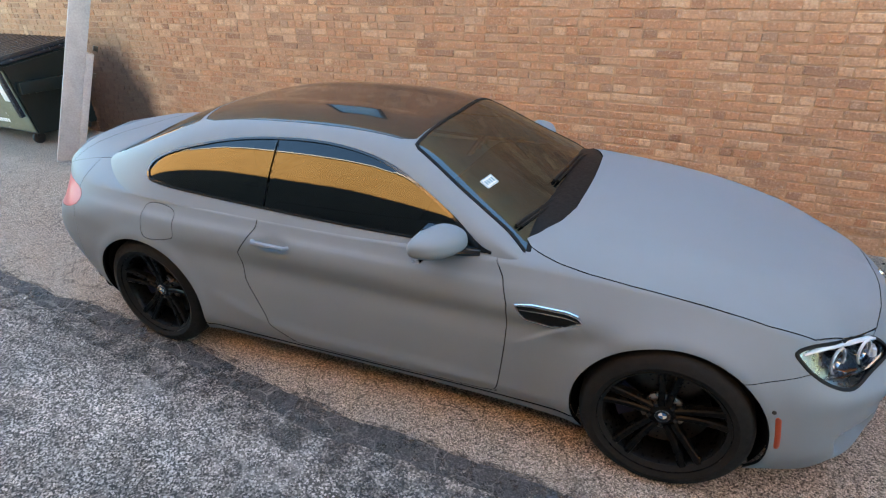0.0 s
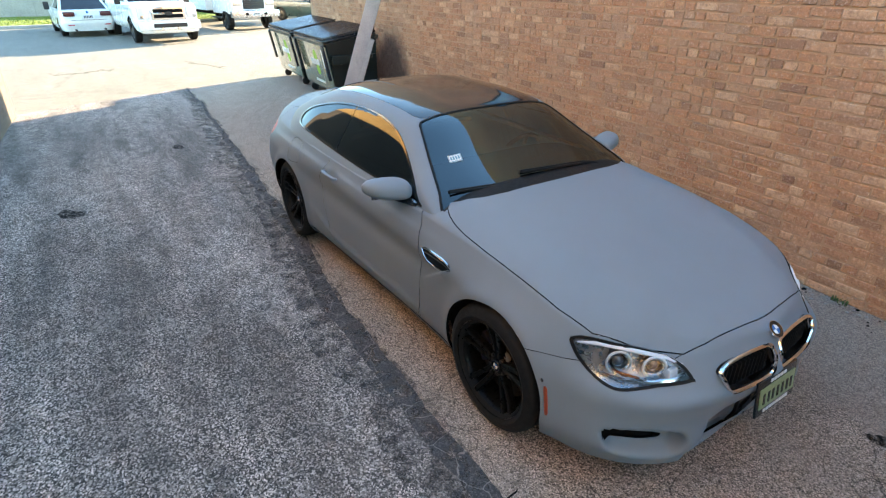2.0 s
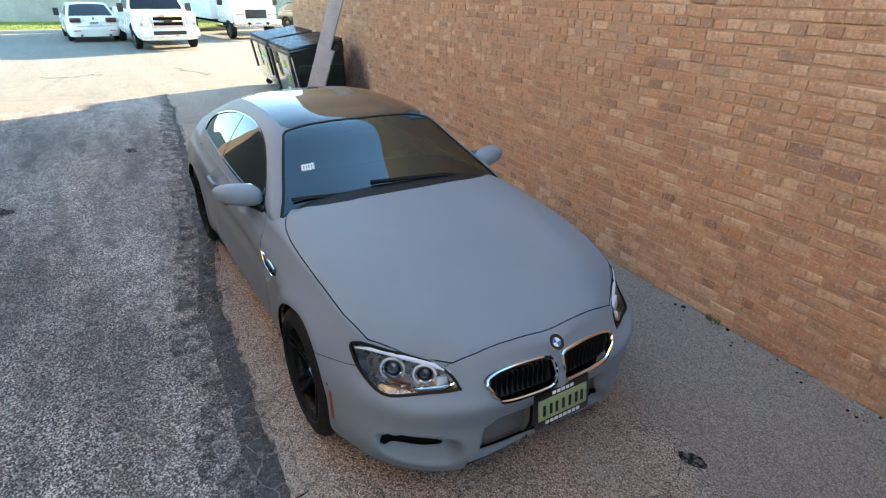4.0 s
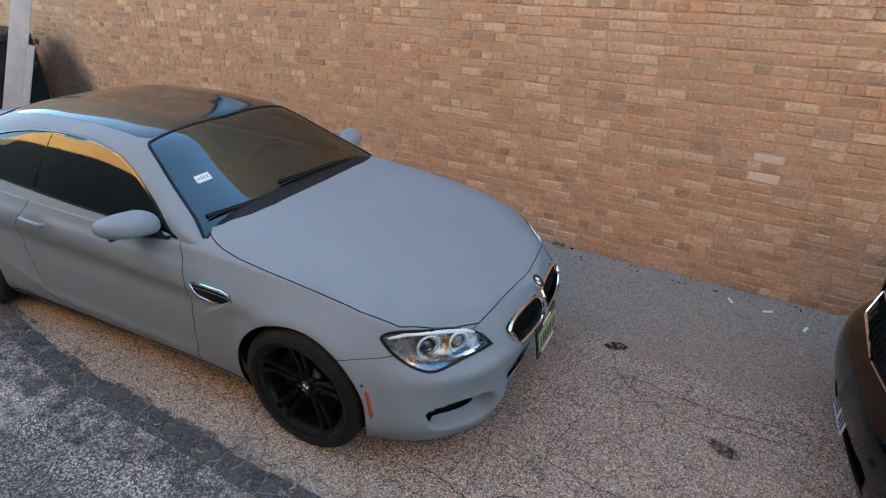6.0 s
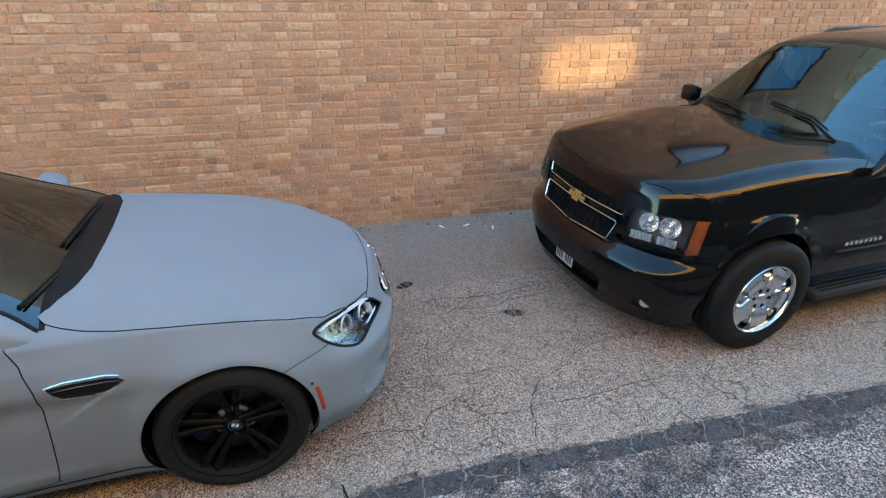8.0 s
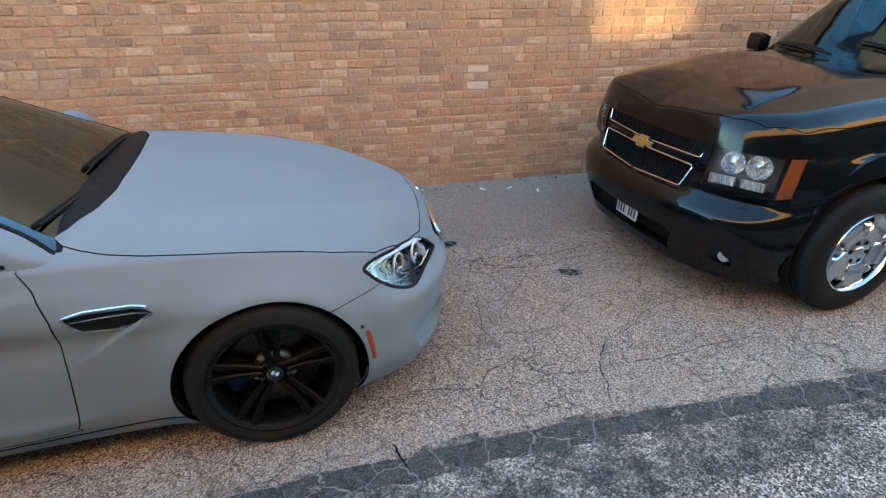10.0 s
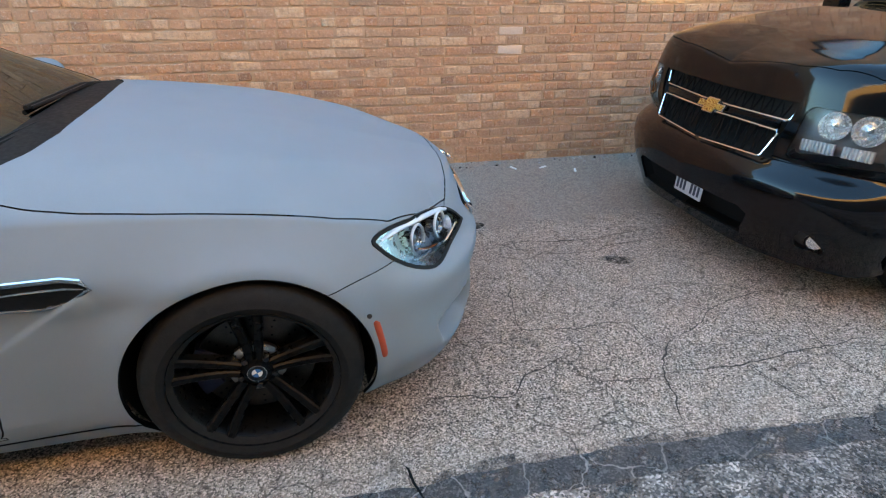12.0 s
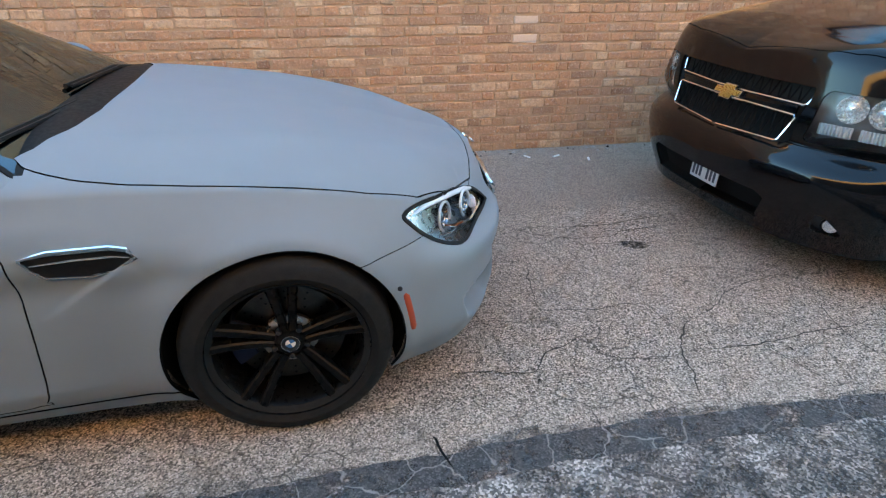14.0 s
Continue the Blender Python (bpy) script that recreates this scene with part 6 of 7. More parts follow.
SUVGLASS = glass("suv_windscreen", (0.62, 0.72, 0.64), 1.95, (0.72, 0.96, 1))
PLATEGREY = speckled("pale_plate", (0.34, 0.35, 0.35), (0.46, 0.47, 0.47), 50, 0.5)
WHEELCHROME = speckled("wheel_chrome", (0.62, 0.62, 0.63), (0.74, 0.74, 0.74), 9, 0.16, 1.0)
LAMPBOWL = speckled("clear_lamp_bowl", (0.10, 0.10, 0.105), (0.18, 0.18, 0.19), 30, 0.35, 0.4)
RIBS = speckled("ribbed_lamp_glass", (0.62, 0.63, 0.65), (0.82, 0.83, 0.84), 40, 0.22, 0.4)
LAMPSILVER = speckled("satin_lamp_silver", (0.70, 0.72, 0.74), (0.86, 0.87, 0.88), 30, 0.25, 0.75)
SEATGREY = speckled("tan_upholstery", (0.26, 0.24, 0.20), (0.36, 0.33, 0.28), 30, 0.7)
DARKINK = mat("dark_ink", (0.02, 0.025, 0.04), 0.6)
suv()

# ---- waste containers and beam ----
# front paler for the lot's reflection, body darker for shade, put into the colours
GREEN = speckled("container_green", (0.007, 0.013, 0.012), (0.014, 0.022, 0.02), 8, 0.35)
FRONT = speckled("container_front_sheen", (0.17, 0.185, 0.115), (0.25, 0.26, 0.165), 5, 0.22, coat=1.0, spec=1.0)
LID = speckled("black_lid_plastic", (0.010, 0.013, 0.018), (0.02, 0.025, 0.034), 10, 0.22, spec=0.8)
LIME = mat("lime_print", (0.30, 0.48, 0.05), 0.6)
WEATHERED = speckled("weathered_grey_timber", (0.36, 0.34, 0.33), (0.55, 0.53, 0.51), 6, 0.85, bump=0.5)


def dumpster(x, y, turn, group):
    """A steel front-load container with ribbed plastic lids, fork pockets and castors; front towards -y."""
    root = thing("dumpster", "dark green steel waste container with ribbed black plastic lid", "dumpster", pose(x, y, 0, 0, 0, turn), group)
    wide, deep = 1.82, 1.05
    bm = bmesh.new()
    fr, bk, lo, top_f, top_b = -deep / 2 , deep / 2, 0.16, 1.06, 1.22
    prof = [(fr + .16, lo), (bk - .05, lo), (bk, top_b), (fr, top_f)]
    a = [bm.verts.new((-wide / 2, yy, zz)) for yy, zz in prof]
    b = [bm.verts.new((wide / 2, yy, zz)) for yy, zz in prof]
    bm.faces.new(a[::-1]), bm.faces.new(b)
    for i in range(4):
        bm.faces.new((a[i], a[(i + 1) % 4], b[(i + 1) % 4], b[i]))
    bmesh.ops.recalc_face_normals(bm, faces=bm.faces)
    bmesh.ops.bevel(bm, geom=bm.edges[:], offset=.015, segments=2, affect="EDGES")
    part("body", bm, GREEN, root)
    bm = bmesh.new()
    add_prism(bm, [(-wide / 2 + .03, .03), (wide / 2 - .03, .03), (wide / 2 - .03, .86), (-wide / 2 + .03, .86)], .006,
              Matrix.Translation((0, fr + .155, lo)) @ Matrix.Rotation(math.atan2(.16, top_f - lo), 4, "X") @ Matrix.Rotation(radians(90), 4, "X"), .002)
    part("front_panel", bm, FRONT, root, "shiny painted front panel, the lot's reflection put into its colour")
    for s in (-1, 1):
        bm = bmesh.new()
        add_box(bm, (s * (wide / 2 + .05), -.02, .78), (.09, deep * .8, .15), .008)
        part("fork_pocket", bm, GREEN, root)
        bm = bmesh.new()
        add_box(bm, (s * (wide / 2 - .04), fr + .0, .72), (.07, .05, .62), .006, Matrix.Translation((0, fr, .72)) @ Matrix.Rotation(radians(10), 4, "X") @ Matrix.Translation((0, -fr, -.72)))
        part("corner_post", bm, LID, root)
    bm = bmesh.new()
    add_box(bm, (0, fr - .015, top_f - .02), (wide + .04, .06, .06), .01)
    part("top_rim", bm, GREEN, root)
    tilt = math.atan2(top_b - top_f, deep)
    m = Matrix.Translation((0, 0, (top_f + top_b) / 2 + .03)) @ Matrix.Rotation(tilt, 4, "X")
    for s in (-1, 1):
        bm = bmesh.new()
        add_box(bm, (s * wide / 4, 0, 0), (wide / 2 - .01, deep + .12, .045), .015, m)
        lid = part("lid", bm, LID, root, "black ribbed plastic lid")
        for i in range(8):
            bm = bmesh.new()
            add_box(bm, (s * wide / 4 + (i - 3.5) * .11, .0, .04), (.062, deep + .1, .08), .028, m)
            part("lid_rib", bm, LID, lid)
    for sx in (-1, 1):
        for sy in (-1, 1):
            bm = bmesh.new()
            add_lathe(bm, [(0, -.025), (.07, -.025), (.08, -.015), (.08, .015), (.07, .025), (0, .025)], 20,
                      Matrix.Translation((sx * (wide / 2 - .2), sy * (deep / 2 - .24), .08)) @ Matrix.Rotation(radians(90), 4, "Y"))
            cast = part("castor", bm, TRIM, root)
            bm = bmesh.new()
            add_box(bm, (sx * (wide / 2 - .2), sy * (deep / 2 - .24), .13), (.09, .07, .08), .008)
            part("castor_fork", bm, TRIM, cast)
    # printed panel: bars and a round mark, leaning with the front
    lean = math.atan2(.16, top_f - lo)
    m = Matrix.Translation((0, fr - .004, top_f)) @ Matrix.Rotation(lean, 4, "X") @ Matrix.Rotation(radians(90), 4, "X")
    def sign(bm, name, material):
        for v in bm.verts:
            v.co = m @ v.co
        bmesh.ops.recalc_face_normals(bm, faces=bm.faces)
        part(name, bm, material, root)
    bm = bmesh.new()
    add_lathe(bm, [(.11, 0), (.11, .006), (0, .006)], 28, Matrix.Translation((.12, -.28, .002)))
    sign(bm, "round_mark", LIME)
    bm = bmesh.new()
    add_lathe(bm, [(.10, 0), (.10, .006), (0, .006)], 24, Matrix.Translation((.14, -.54, .002)))
    sign(bm, "round_mark", LIME)
    for i in range(5):
        bm = bmesh.new()
        add_box(bm, (-.16 + i * .10, -.40, .010), (.075, .11, .004), .001)
        sign(bm, "letter_bar", WHITEFLAT)
    for i in range(10):
        bm = bmesh.new()
        add_box(bm, (-.14 + i * .055, -.76, .008), (.04, .05, .004), .001)
        sign(bm, "letter_bar", WHITEFLAT)
    bm = bmesh.new()
    add_box(bm, (.62, -.30, .008), (.13, .34, .004), .001)
    sign(bm, "notice", WHITEFLAT)
    return root


def beam():
    """A heavy weathered timber that leans against the wall, with a thinner one fixed to its face."""
    foot, head = Vector((-7.10, 2.39, 0.0)), Vector((-6.59, 3.04, 2.35))
    d = (head - foot).normalized()
    u = d.cross(Vector((0.85, -0.53, 0))).normalized()
    n = u.cross(d)
    m = Matrix((u, n, d)).transposed().to_4x4()
    m.translation = foot
    root = thing("timber_beam", "weathered grey timber beam leaning against the brick wall", "beam")
    bm = bmesh.new()
    add_box(bm, (0, 0, 1.22), (.21, .10, 2.5), .008, m)
    part("long_timber", bm, WEATHERED, root)
    side = 1 if (m.to_3x3() @ Vector((1, 0, 0))).y > 0 else -1
    bm = bmesh.new()
    add_box(bm, (side * .14, .03, .66), (.075, .12, 1.38), .008, m)
    part("short_timber", bm, WEATHERED, root)
    for z in (.5, 1.1, 1.42):
        bm = bmesh.new()
        add_box(bm, (side * .19, .03, z), (.05, .05, .06), .005, m)
        part("bracket", bm, STEEL, root)


dumpster(-8.90, 3.14, -4.0, "waste containers by the wall")
dumpster(-11.0, 3.29, -4.0, "waste containers by the wall")
beam()

# ---- marks on the ground ----
def stain_mat(name="oil_stain", most=0.92):
    m = mat(name, (0.018, 0.016, 0.015), 0.9, spec=0.2)
    t = m.node_tree
    n = Nodes(m)
    tr = t.nodes.new("ShaderNodeBsdfTransparent")
    mix = t.nodes.new("ShaderNodeMixShader")
    t.links.new(n.ramp(n.noise(28, 5, 0.65), (0.36, 0.1 * most), (0.56, most)), mix.inputs[0])
    t.links.new(tr.outputs[0], mix.inputs[1])
    t.links.new(n.b.outputs[0], mix.inputs[2])
    t.links.new(mix.outputs[0], t.nodes["Material Output"].inputs["Surface"])
    return m


STAIN, FAINT = stain_mat(), stain_mat("faint_oil_stain", 0.62)
CRACK = speckled("crack_dirt", (0.035, 0.03, 0.025), (0.06, 0.05, 0.042), 20, 0.95)
LOTCRACK = speckled("loose_gravel", (0.07, 0.06, 0.05), (0.16, 0.14, 0.11), 9, 0.95)
worn_through(LOTCRACK, 0.42, 0.56)


def blot(x, y, a, b, turn, z, seed, material=None):
    bm = bmesh.new()
    vs = []
    for k in range(28):
        f = 2 * math.pi * k / 28
        g = 1 + 0.35 * noise.noise((math.cos(f) * 1.3 + seed, math.sin(f) * 1.3, seed)) + 0.15 * noise.noise((math.cos(f) * 4, math.sin(f) * 4, seed))
        p = Matrix.Rotation(turn, 2) @ Vector((a * g * math.cos(f), b * g * math.sin(f)))
        vs.append(bm.verts.new((x + p.x, y + p.y, z)))
    bm.faces.new(vs)
    tagged(part("oil_stain", bm, material or STAIN), "dark oil stain soaked into the asphalt", "stain", "oil stains", "structure")


def seam(points, wide, z, material, label):
    """An open crack or filled seam: a narrow ragged strip along points."""
    bm = bmesh.new()
    pts = spline(points, np.linspace(0, len(points) - 1, 14 * len(points)))
    a, b = [], []
    for i, p in enumerate(pts):
        d = pts[min(i + 1, len(pts) - 1)] - pts[max(i - 1, 0)]
        nrm = np.array((-d[1], d[0])) / (np.hypot(*d) + 1e-9)
        p = p + nrm * (1.6 * wide * noise.noise((p[0] * 7, p[1] * 7, 1)) + 0.012 * noise.noise((p[0] * 23, p[1] * 23, 6)))
        w = wide * (0.5 + 0.6 * noise.noise((p[0] * 13, p[1] * 13, 4)) + 0.3)
        w *= min(1, 4 * min(i, len(pts) - 1 - i) / len(pts) + 0.15)
        a.append(bm.verts.new((*(p + nrm * w / 2), z)))
        b.append(bm.verts.new((*(p - nrm * w / 2), z)))
    for i in range(len(pts) - 1):
        bm.faces.new((a[i], b[i], b[i + 1], a[i + 1]))
    bmesh.ops.recalc_face_normals(bm, faces=bm.faces)
    if sum(f.normal.z for f in bm.faces) < 0:
        bmesh.ops.reverse_faces(bm, faces=bm.faces)
    tagged(part("road_crack", bm, material), label, "crack", "cracks", "structure")


blot(1.25, 1.63, .075, .042, 0.3, .0045, 1)
blot(1.91, 1.0, .085, .045, -0.4, .003, 2, FAINT)
blot(-6.54, -0.36, .13, .07, 0.2, .0065, 3)
blot(-4.54, -1.71, .17, .09, 0.5, .0065, 4)
blot(1.72, 0.55, .012, .009, 0, .003, 5)
blot(0.92, 0.05, .014, .010, 1, .003, 6)
blot(2.05, -0.02, .016, .011, 0, .003, 7)
seam([(.44, -.12), (.455, -.18), (.475, -.28)], .011, .0105, SHADE, "short open crack across the road edge")
FINE = "fine meandering crack in old asphalt"
for width, way in (
        (.012, [(1.12, 1.29), (1.42, 1.35), (1.62, 1.32), (1.91, 1.28), (2.18, 1.31), (2.65, 1.37)]),
        (.009, [(1.17, 1.27), (1.62, 1.16), (1.84, 1.13), (2.0, 1.18), (2.45, 1.18)]),
        (.011, [(1.76, .27), (1.68, .20), (1.58, .06), (1.54, -.07), (1.47, -.22)]),
        (.011, [(.55, .18), (.75, .15), (.91, .10), (1.01, .20), (1.13, .24), (1.40, .34)]),
        (.010, [(1.60, .08), (1.94, .04), (2.24, .05), (2.75, .06)]),
        (.008, [(.80, .55), (1.12, .50), (1.35, .46), (1.62, .44), (1.64, .30), (1.67, .19)]),
        (.007, [(1.21, .91), (1.15, .71), (1.09, .41)]),
        (.008, [(1.98, .05), (2.0, -.10), (2.06, -.26)]),
        (.008, [(2.48, .30), (2.39, .02), (2.39, -.16)]),
        (.007, [(1.18, .23), (1.31, .10), (1.57, .06)]),
        (.008, [(1.76, .27), (1.92, .32), (2.17, .46), (2.6, .53)])):
    seam(way, .7 * width, .0032, CRACK, FINE)
seam([(-13.6, 1.9), (-14.2, 2.0), (-14.9, 1.6), (-15.8, 1.5)], .16, .001, LOTCRACK, "broken gravelly crack in the pale lot")
seam([(-15.2, -1.9), (-14.8, -1.3), (-15.1, -.7), (-14.7, -.2)], .2, .001, LOTCRACK, "broken gravelly crack in the pale lot")
seam([(-20.2, 1.2), (-20.5, 2.0), (-20.9, 2.9)], .3, .001, LOTCRACK, "broken gravelly crack in the pale lot")


def debris():
    """Grit and small stones gathered at the foot of the wall."""
    rng = random.Random(11)
    for _ in range(150):
        x = rng.uniform(-2.6, 2.6)
        p = WALL @ Vector((x, -abs(rng.gauss(0.03, 0.09)) - 0.02, 0))
        bm = bmesh.new()
        bmesh.ops.create_icosphere(bm, subdivisions=1, radius=rng.uniform(.004, .014))
        for v in bm.verts:
            v.co = Vector((v.co.x * rng.uniform(.8, 1.5), v.co.y, v.co.z * .7)) + Vector((p.x, p.y, .006))
        tagged(part("stone", bm, CONCRETE if rng.random() < .7 else SHADE, None, "", 60), "small loose stone at the wall foot", "stone", "loose stones at the wall foot")
    # fine grit along the same line
    verts, faces = [], []
    box = ((0, 3, 2, 1), (4, 5, 6, 7), (0, 1, 5, 4), (1, 2, 6, 5), (2, 3, 7, 6), (3, 0, 4, 7))
    for _ in range(2600):
        p = WALL @ Vector((rng.uniform(-4.5, 5.0), -abs(rng.gauss(0, 0.07)) - 0.008, 0))
        size, turn = rng.uniform(.003, .008), Matrix.Rotation(rng.uniform(0, 6.3), 3, "Z")
        o = len(verts)
        for z in (0.0, 0.9):
            for cx, cy in ((-1, -1), (1, -1), (1, 1), (-1, 1)):
                q = turn @ Vector((cx * rng.uniform(.5, 1), cy * rng.uniform(.4, .9), 0)) * size * (1 - .4 * z)
                verts.append((p.x + q.x, p.y + q.y, .001 + z * size))
        faces.extend(tuple(o + i for i in f) for f in box)
    me = bpy.data.meshes.new("grit")
    me.from_pydata(verts, [], faces)
    me.materials.append(GRIT)
    tagged(new("grit", me), "pale fine grit gathered along the wall foot", "gravel", "", "stuff")
    for x, y, a in ((2.15, 2.58, .4), (2.38, 2.45, 1.2), (1.9, 2.62, 2.0)):
        bm = bmesh.new()
        add_box(bm, (0, 0, .006), (.07, .018, .008), .002, Matrix.Translation((x, y, 0)) @ Matrix.Rotation(a, 4, "Z"))
        tagged(part("litter_scrap", bm, WHITEFLAT), "small white scrap of litter on the asphalt", "litter")


CONCRETE = speckled("weathered_concrete", (0.26, 0.25, 0.23), (0.42, 0.40, 0.37), 1.5, 0.9, bump=0.4)
GRIT = speckled("grit", (0.22, 0.19, 0.16), (0.46, 0.40, 0.34), 60, 0.95)
debris()


def weed(x, y, n, seed):
    """A small tuft of weeds in the joint at the wall foot."""
    rng = random.Random(seed)
    bm = bmesh.new()
    for _ in range(n):
        a, h, lean = rng.uniform(0, 6.3), rng.uniform(.02, .05), rng.uniform(.01, .045)
        px, py = x + rng.uniform(-.03, .03), y + rng.uniform(-.02, .02)
        dx, dy = math.cos(a), math.sin(a)
        base = [bm.verts.new((px - dy * .003, py + dx * .003, 0)), bm.verts.new((px + dy * .003, py - dx * .003, 0))]
        mid = [bm.verts.new((px + dx * lean * .4 - dy * .005, py + dy * lean * .4 + dx * .005, h * .6)), bm.verts.new((px + dx * lean * .4 + dy * .005, py + dy * lean * .4 - dx * .005, h * .6))]
        tip = bm.verts.new((px + dx * lean, py + dy * lean, h))
        bm.faces.new((base[0], base[1], mid[1], mid[0])), bm.faces.new((mid[0], mid[1], tip))
    tagged(part("weed_tuft", bm, WEED), "small green weed tuft at the wall foot", "weed", "weeds at the wall foot")


WEED = speckled("weed_green", (0.05, 0.09, 0.02), (0.10, 0.15, 0.04), 60, 0.7)
for k, x in enumerate((-.55, -.48)):
    p = WALL @ Vector((x, -.035, 0))
    weed(p.x, p.y, 16, k)

# ---- vehicles and edge of the sunlit lot ----
def plain_wheel(root, x, w, r, side, rim_mat):
    wheel = new("wheel")
    wheel.parent = root
    wheel.matrix_local = Matrix.Translation((x, side * w, r)) @ Matrix.Rotation(radians(90) * (1 if side < 0 else -1), 4, "X")
    part("tyre", tyre_mesh(r, r * 0.6, 0.24), TYRE, wheel)
    bm = bmesh.new()
    add_lathe(bm, [(0, .09), (r * .2, .09), (r * .5, .06), (r * .58, .11), (r * .61, .11), (r * .6, .0), (0, .0)], 28)
    part("rim", bm, rim_mat, wheel)


def lot_vehicle(name, label, m, front, rear, half, base, belt, hood, roof, tyre_r, axle_r, paint, slope=1.0, cab=None, glass_mat=None):
    """A vehicle seen from afar, from its main measures. x ahead of the front axle; cab: x of windscreen foot, roof start, roof end, rear glass foot."""
    root = thing(name, label, "car", m)
    st = [(rear, 0), (rear + .03, .55 * half), (rear + .12, .9 * half), (rear + .5, half), (axle_r, half), (axle_r * .8, half), (axle_r * .55, half), (axle_r * .25, half), (0, half),
          (front - .45, .98 * half), (front - .14, .82 * half), (front - .03, .48 * half), (front, 0)]
    deck = belt if cab[3] < rear + 0.6 else belt * 0.98
    def level(z_front, z_side, z_rear, grow, tuck):
        out = []
        for i, (x, w) in enumerate(st):
            z = z_rear if i < 3 else z_front if i > 9 else z_side
            out.append((x + (tuck if i > 9 else -tuck if i < 3 else 0), w * grow, z))
        return out
    levels = [level(base * .8, base, base, .93, -.05), level(base + .2, base + .2, base + .25, 1.0, .03), level((base + hood) / 2, (base + belt) / 2, (base + deck) / 2, 1.0, .03),
              level(hood - .14, belt - .12, deck - .14, .985, -.01), level(hood - .02, belt, deck, .93, -.09)]
    spine = []
    for i, (x, w) in enumerate(st):
        z = deck + .03 if i < 6 else hood + .05 if x > -.2 else belt + .03
        sx = max(min(x, front - .09), rear + .09)
        spine.append((sx - (0.12 if 9 <= i < 12 else 0) + (0.12 if 0 < i < 3 else 0), z if 0 < i < 12 else levels[-1][i][2]))
    bm = grid_mesh(body_grid(levels, spine, 5, 4, 8, 2.2))
    arches = [lambda p, ax=ax: math.hypot(p[0] - ax, p[2] - tyre_r) - tyre_r * 1.14 for ax in (0.0, axle_r)]
    outer = lambda p: p[1] > half * .6
    for a in arches:
        cut(bm, a, outer)
    bmesh.ops.delete(bm, geom=[f for f in bm.faces if outer(f.calc_center_median()) and min(a(f.calc_center_median()) for a in arches) < 0], context="FACES")
    pn = Panels(bm, root)
    pn.settle(lambda p: "body")
    pn.make("body", "body", paint, gap=0)
    bm = bmesh.new()
    add_box(bm, ((front + rear) / 2, 0, base + .08), (front - rear - .5, half * 1.5, .12), .02)
    add_box(bm, ((front + rear) / 2, 0, base + .3), (front - rear - .3, half * 1.1, .4), .02)
    part("underbody", bm, SHADE, root)
    # cabin
    c0, c1, c2, c3 = cab
    xs = np.linspace(c0, c3, 40)
    top = along([(c0, belt), (c0 + (c1 - c0) * .5, belt + (roof - belt) * .55), (c1, roof - .03), ((c1 + c2) / 2, roof), (c2, roof - .03), (c2 + (c3 - c2) * .5, belt + (roof - belt) * .5), (c3, belt)], xs)[:, 0]
    grid = []
    for x, c in zip(xs, top):
        f = (c - belt) / (roof - belt)
        wr = half * (.93 - .20 * f)
        sec = [(half * .93 + (wr - half * .93) * t, belt - .03 + (c * .975 - belt + .03) * t) for t in np.linspace(0, 1, 6)]
        sec += [(wr * (1 - t), c - c * .025 * (1 - t) ** 2.5) for t in np.linspace(0, 1, 9)[1:]]
        grid.append([(x, w, z) for w, z in sec])
    bm = grid_mesh(np.array(grid))
    k = roof - belt
    win = inside([(c0 - .35, belt + .03), (c1 - .12, roof - .12), (c2 + .1, roof - .12), (c3 + .4, belt + .05)], "xz")
    scr = inside([(c0 - .03, -.1), (c0 - .05, half * .85), (c1 + .08, half * .68), (c1 + .06, -.1)], "xw")
    bck = inside([(c3 + .05, -.1), (c3 + .06, half * .82), (c2 - .08, half * .66), (c2 - .06, -.1)], "xw")
    side = lambda p: p[1] > half * .7
    cut(bm, win, side), cut(bm, scr), cut(bm, bck)
    def classify(p):
        if scr(p) < 0:
            return "scr"
        if bck(p) < 0:
            return "bck"
        return "win" if side(p) and win(p) < 0 else "frame"
    pn = Panels(bm, root)
    pn.settle(classify)
    pn.make("frame", "roof", paint, gap=0)
    for key, nm in (("scr", "windscreen"), ("bck", "rear_screen"), ("win", "side_window")):
        pn.make(key, nm, DARKGLASS, gap=0.004, lip=0.01)
    for x in (0, axle_r):
        for s in (-1, 1):
            plain_wheel(root, x, half - .13, tyre_r, s, STEEL)
    for s in (-1, 1):
        bm = bmesh.new()
        add_box(bm, (c0 - .35, s * (half + .1), belt + .1), (.1, .2, .16 if half < .95 else .3), .03)
        part("door_mirror", bm, paint if half < .95 else TRIM, root)
    return root


def slab(root, name, c, s, material, bevel=.01, m=None):
    bm = bmesh.new()
    add_box(bm, c, s, bevel, m)
    return part(name, bm, material, root)


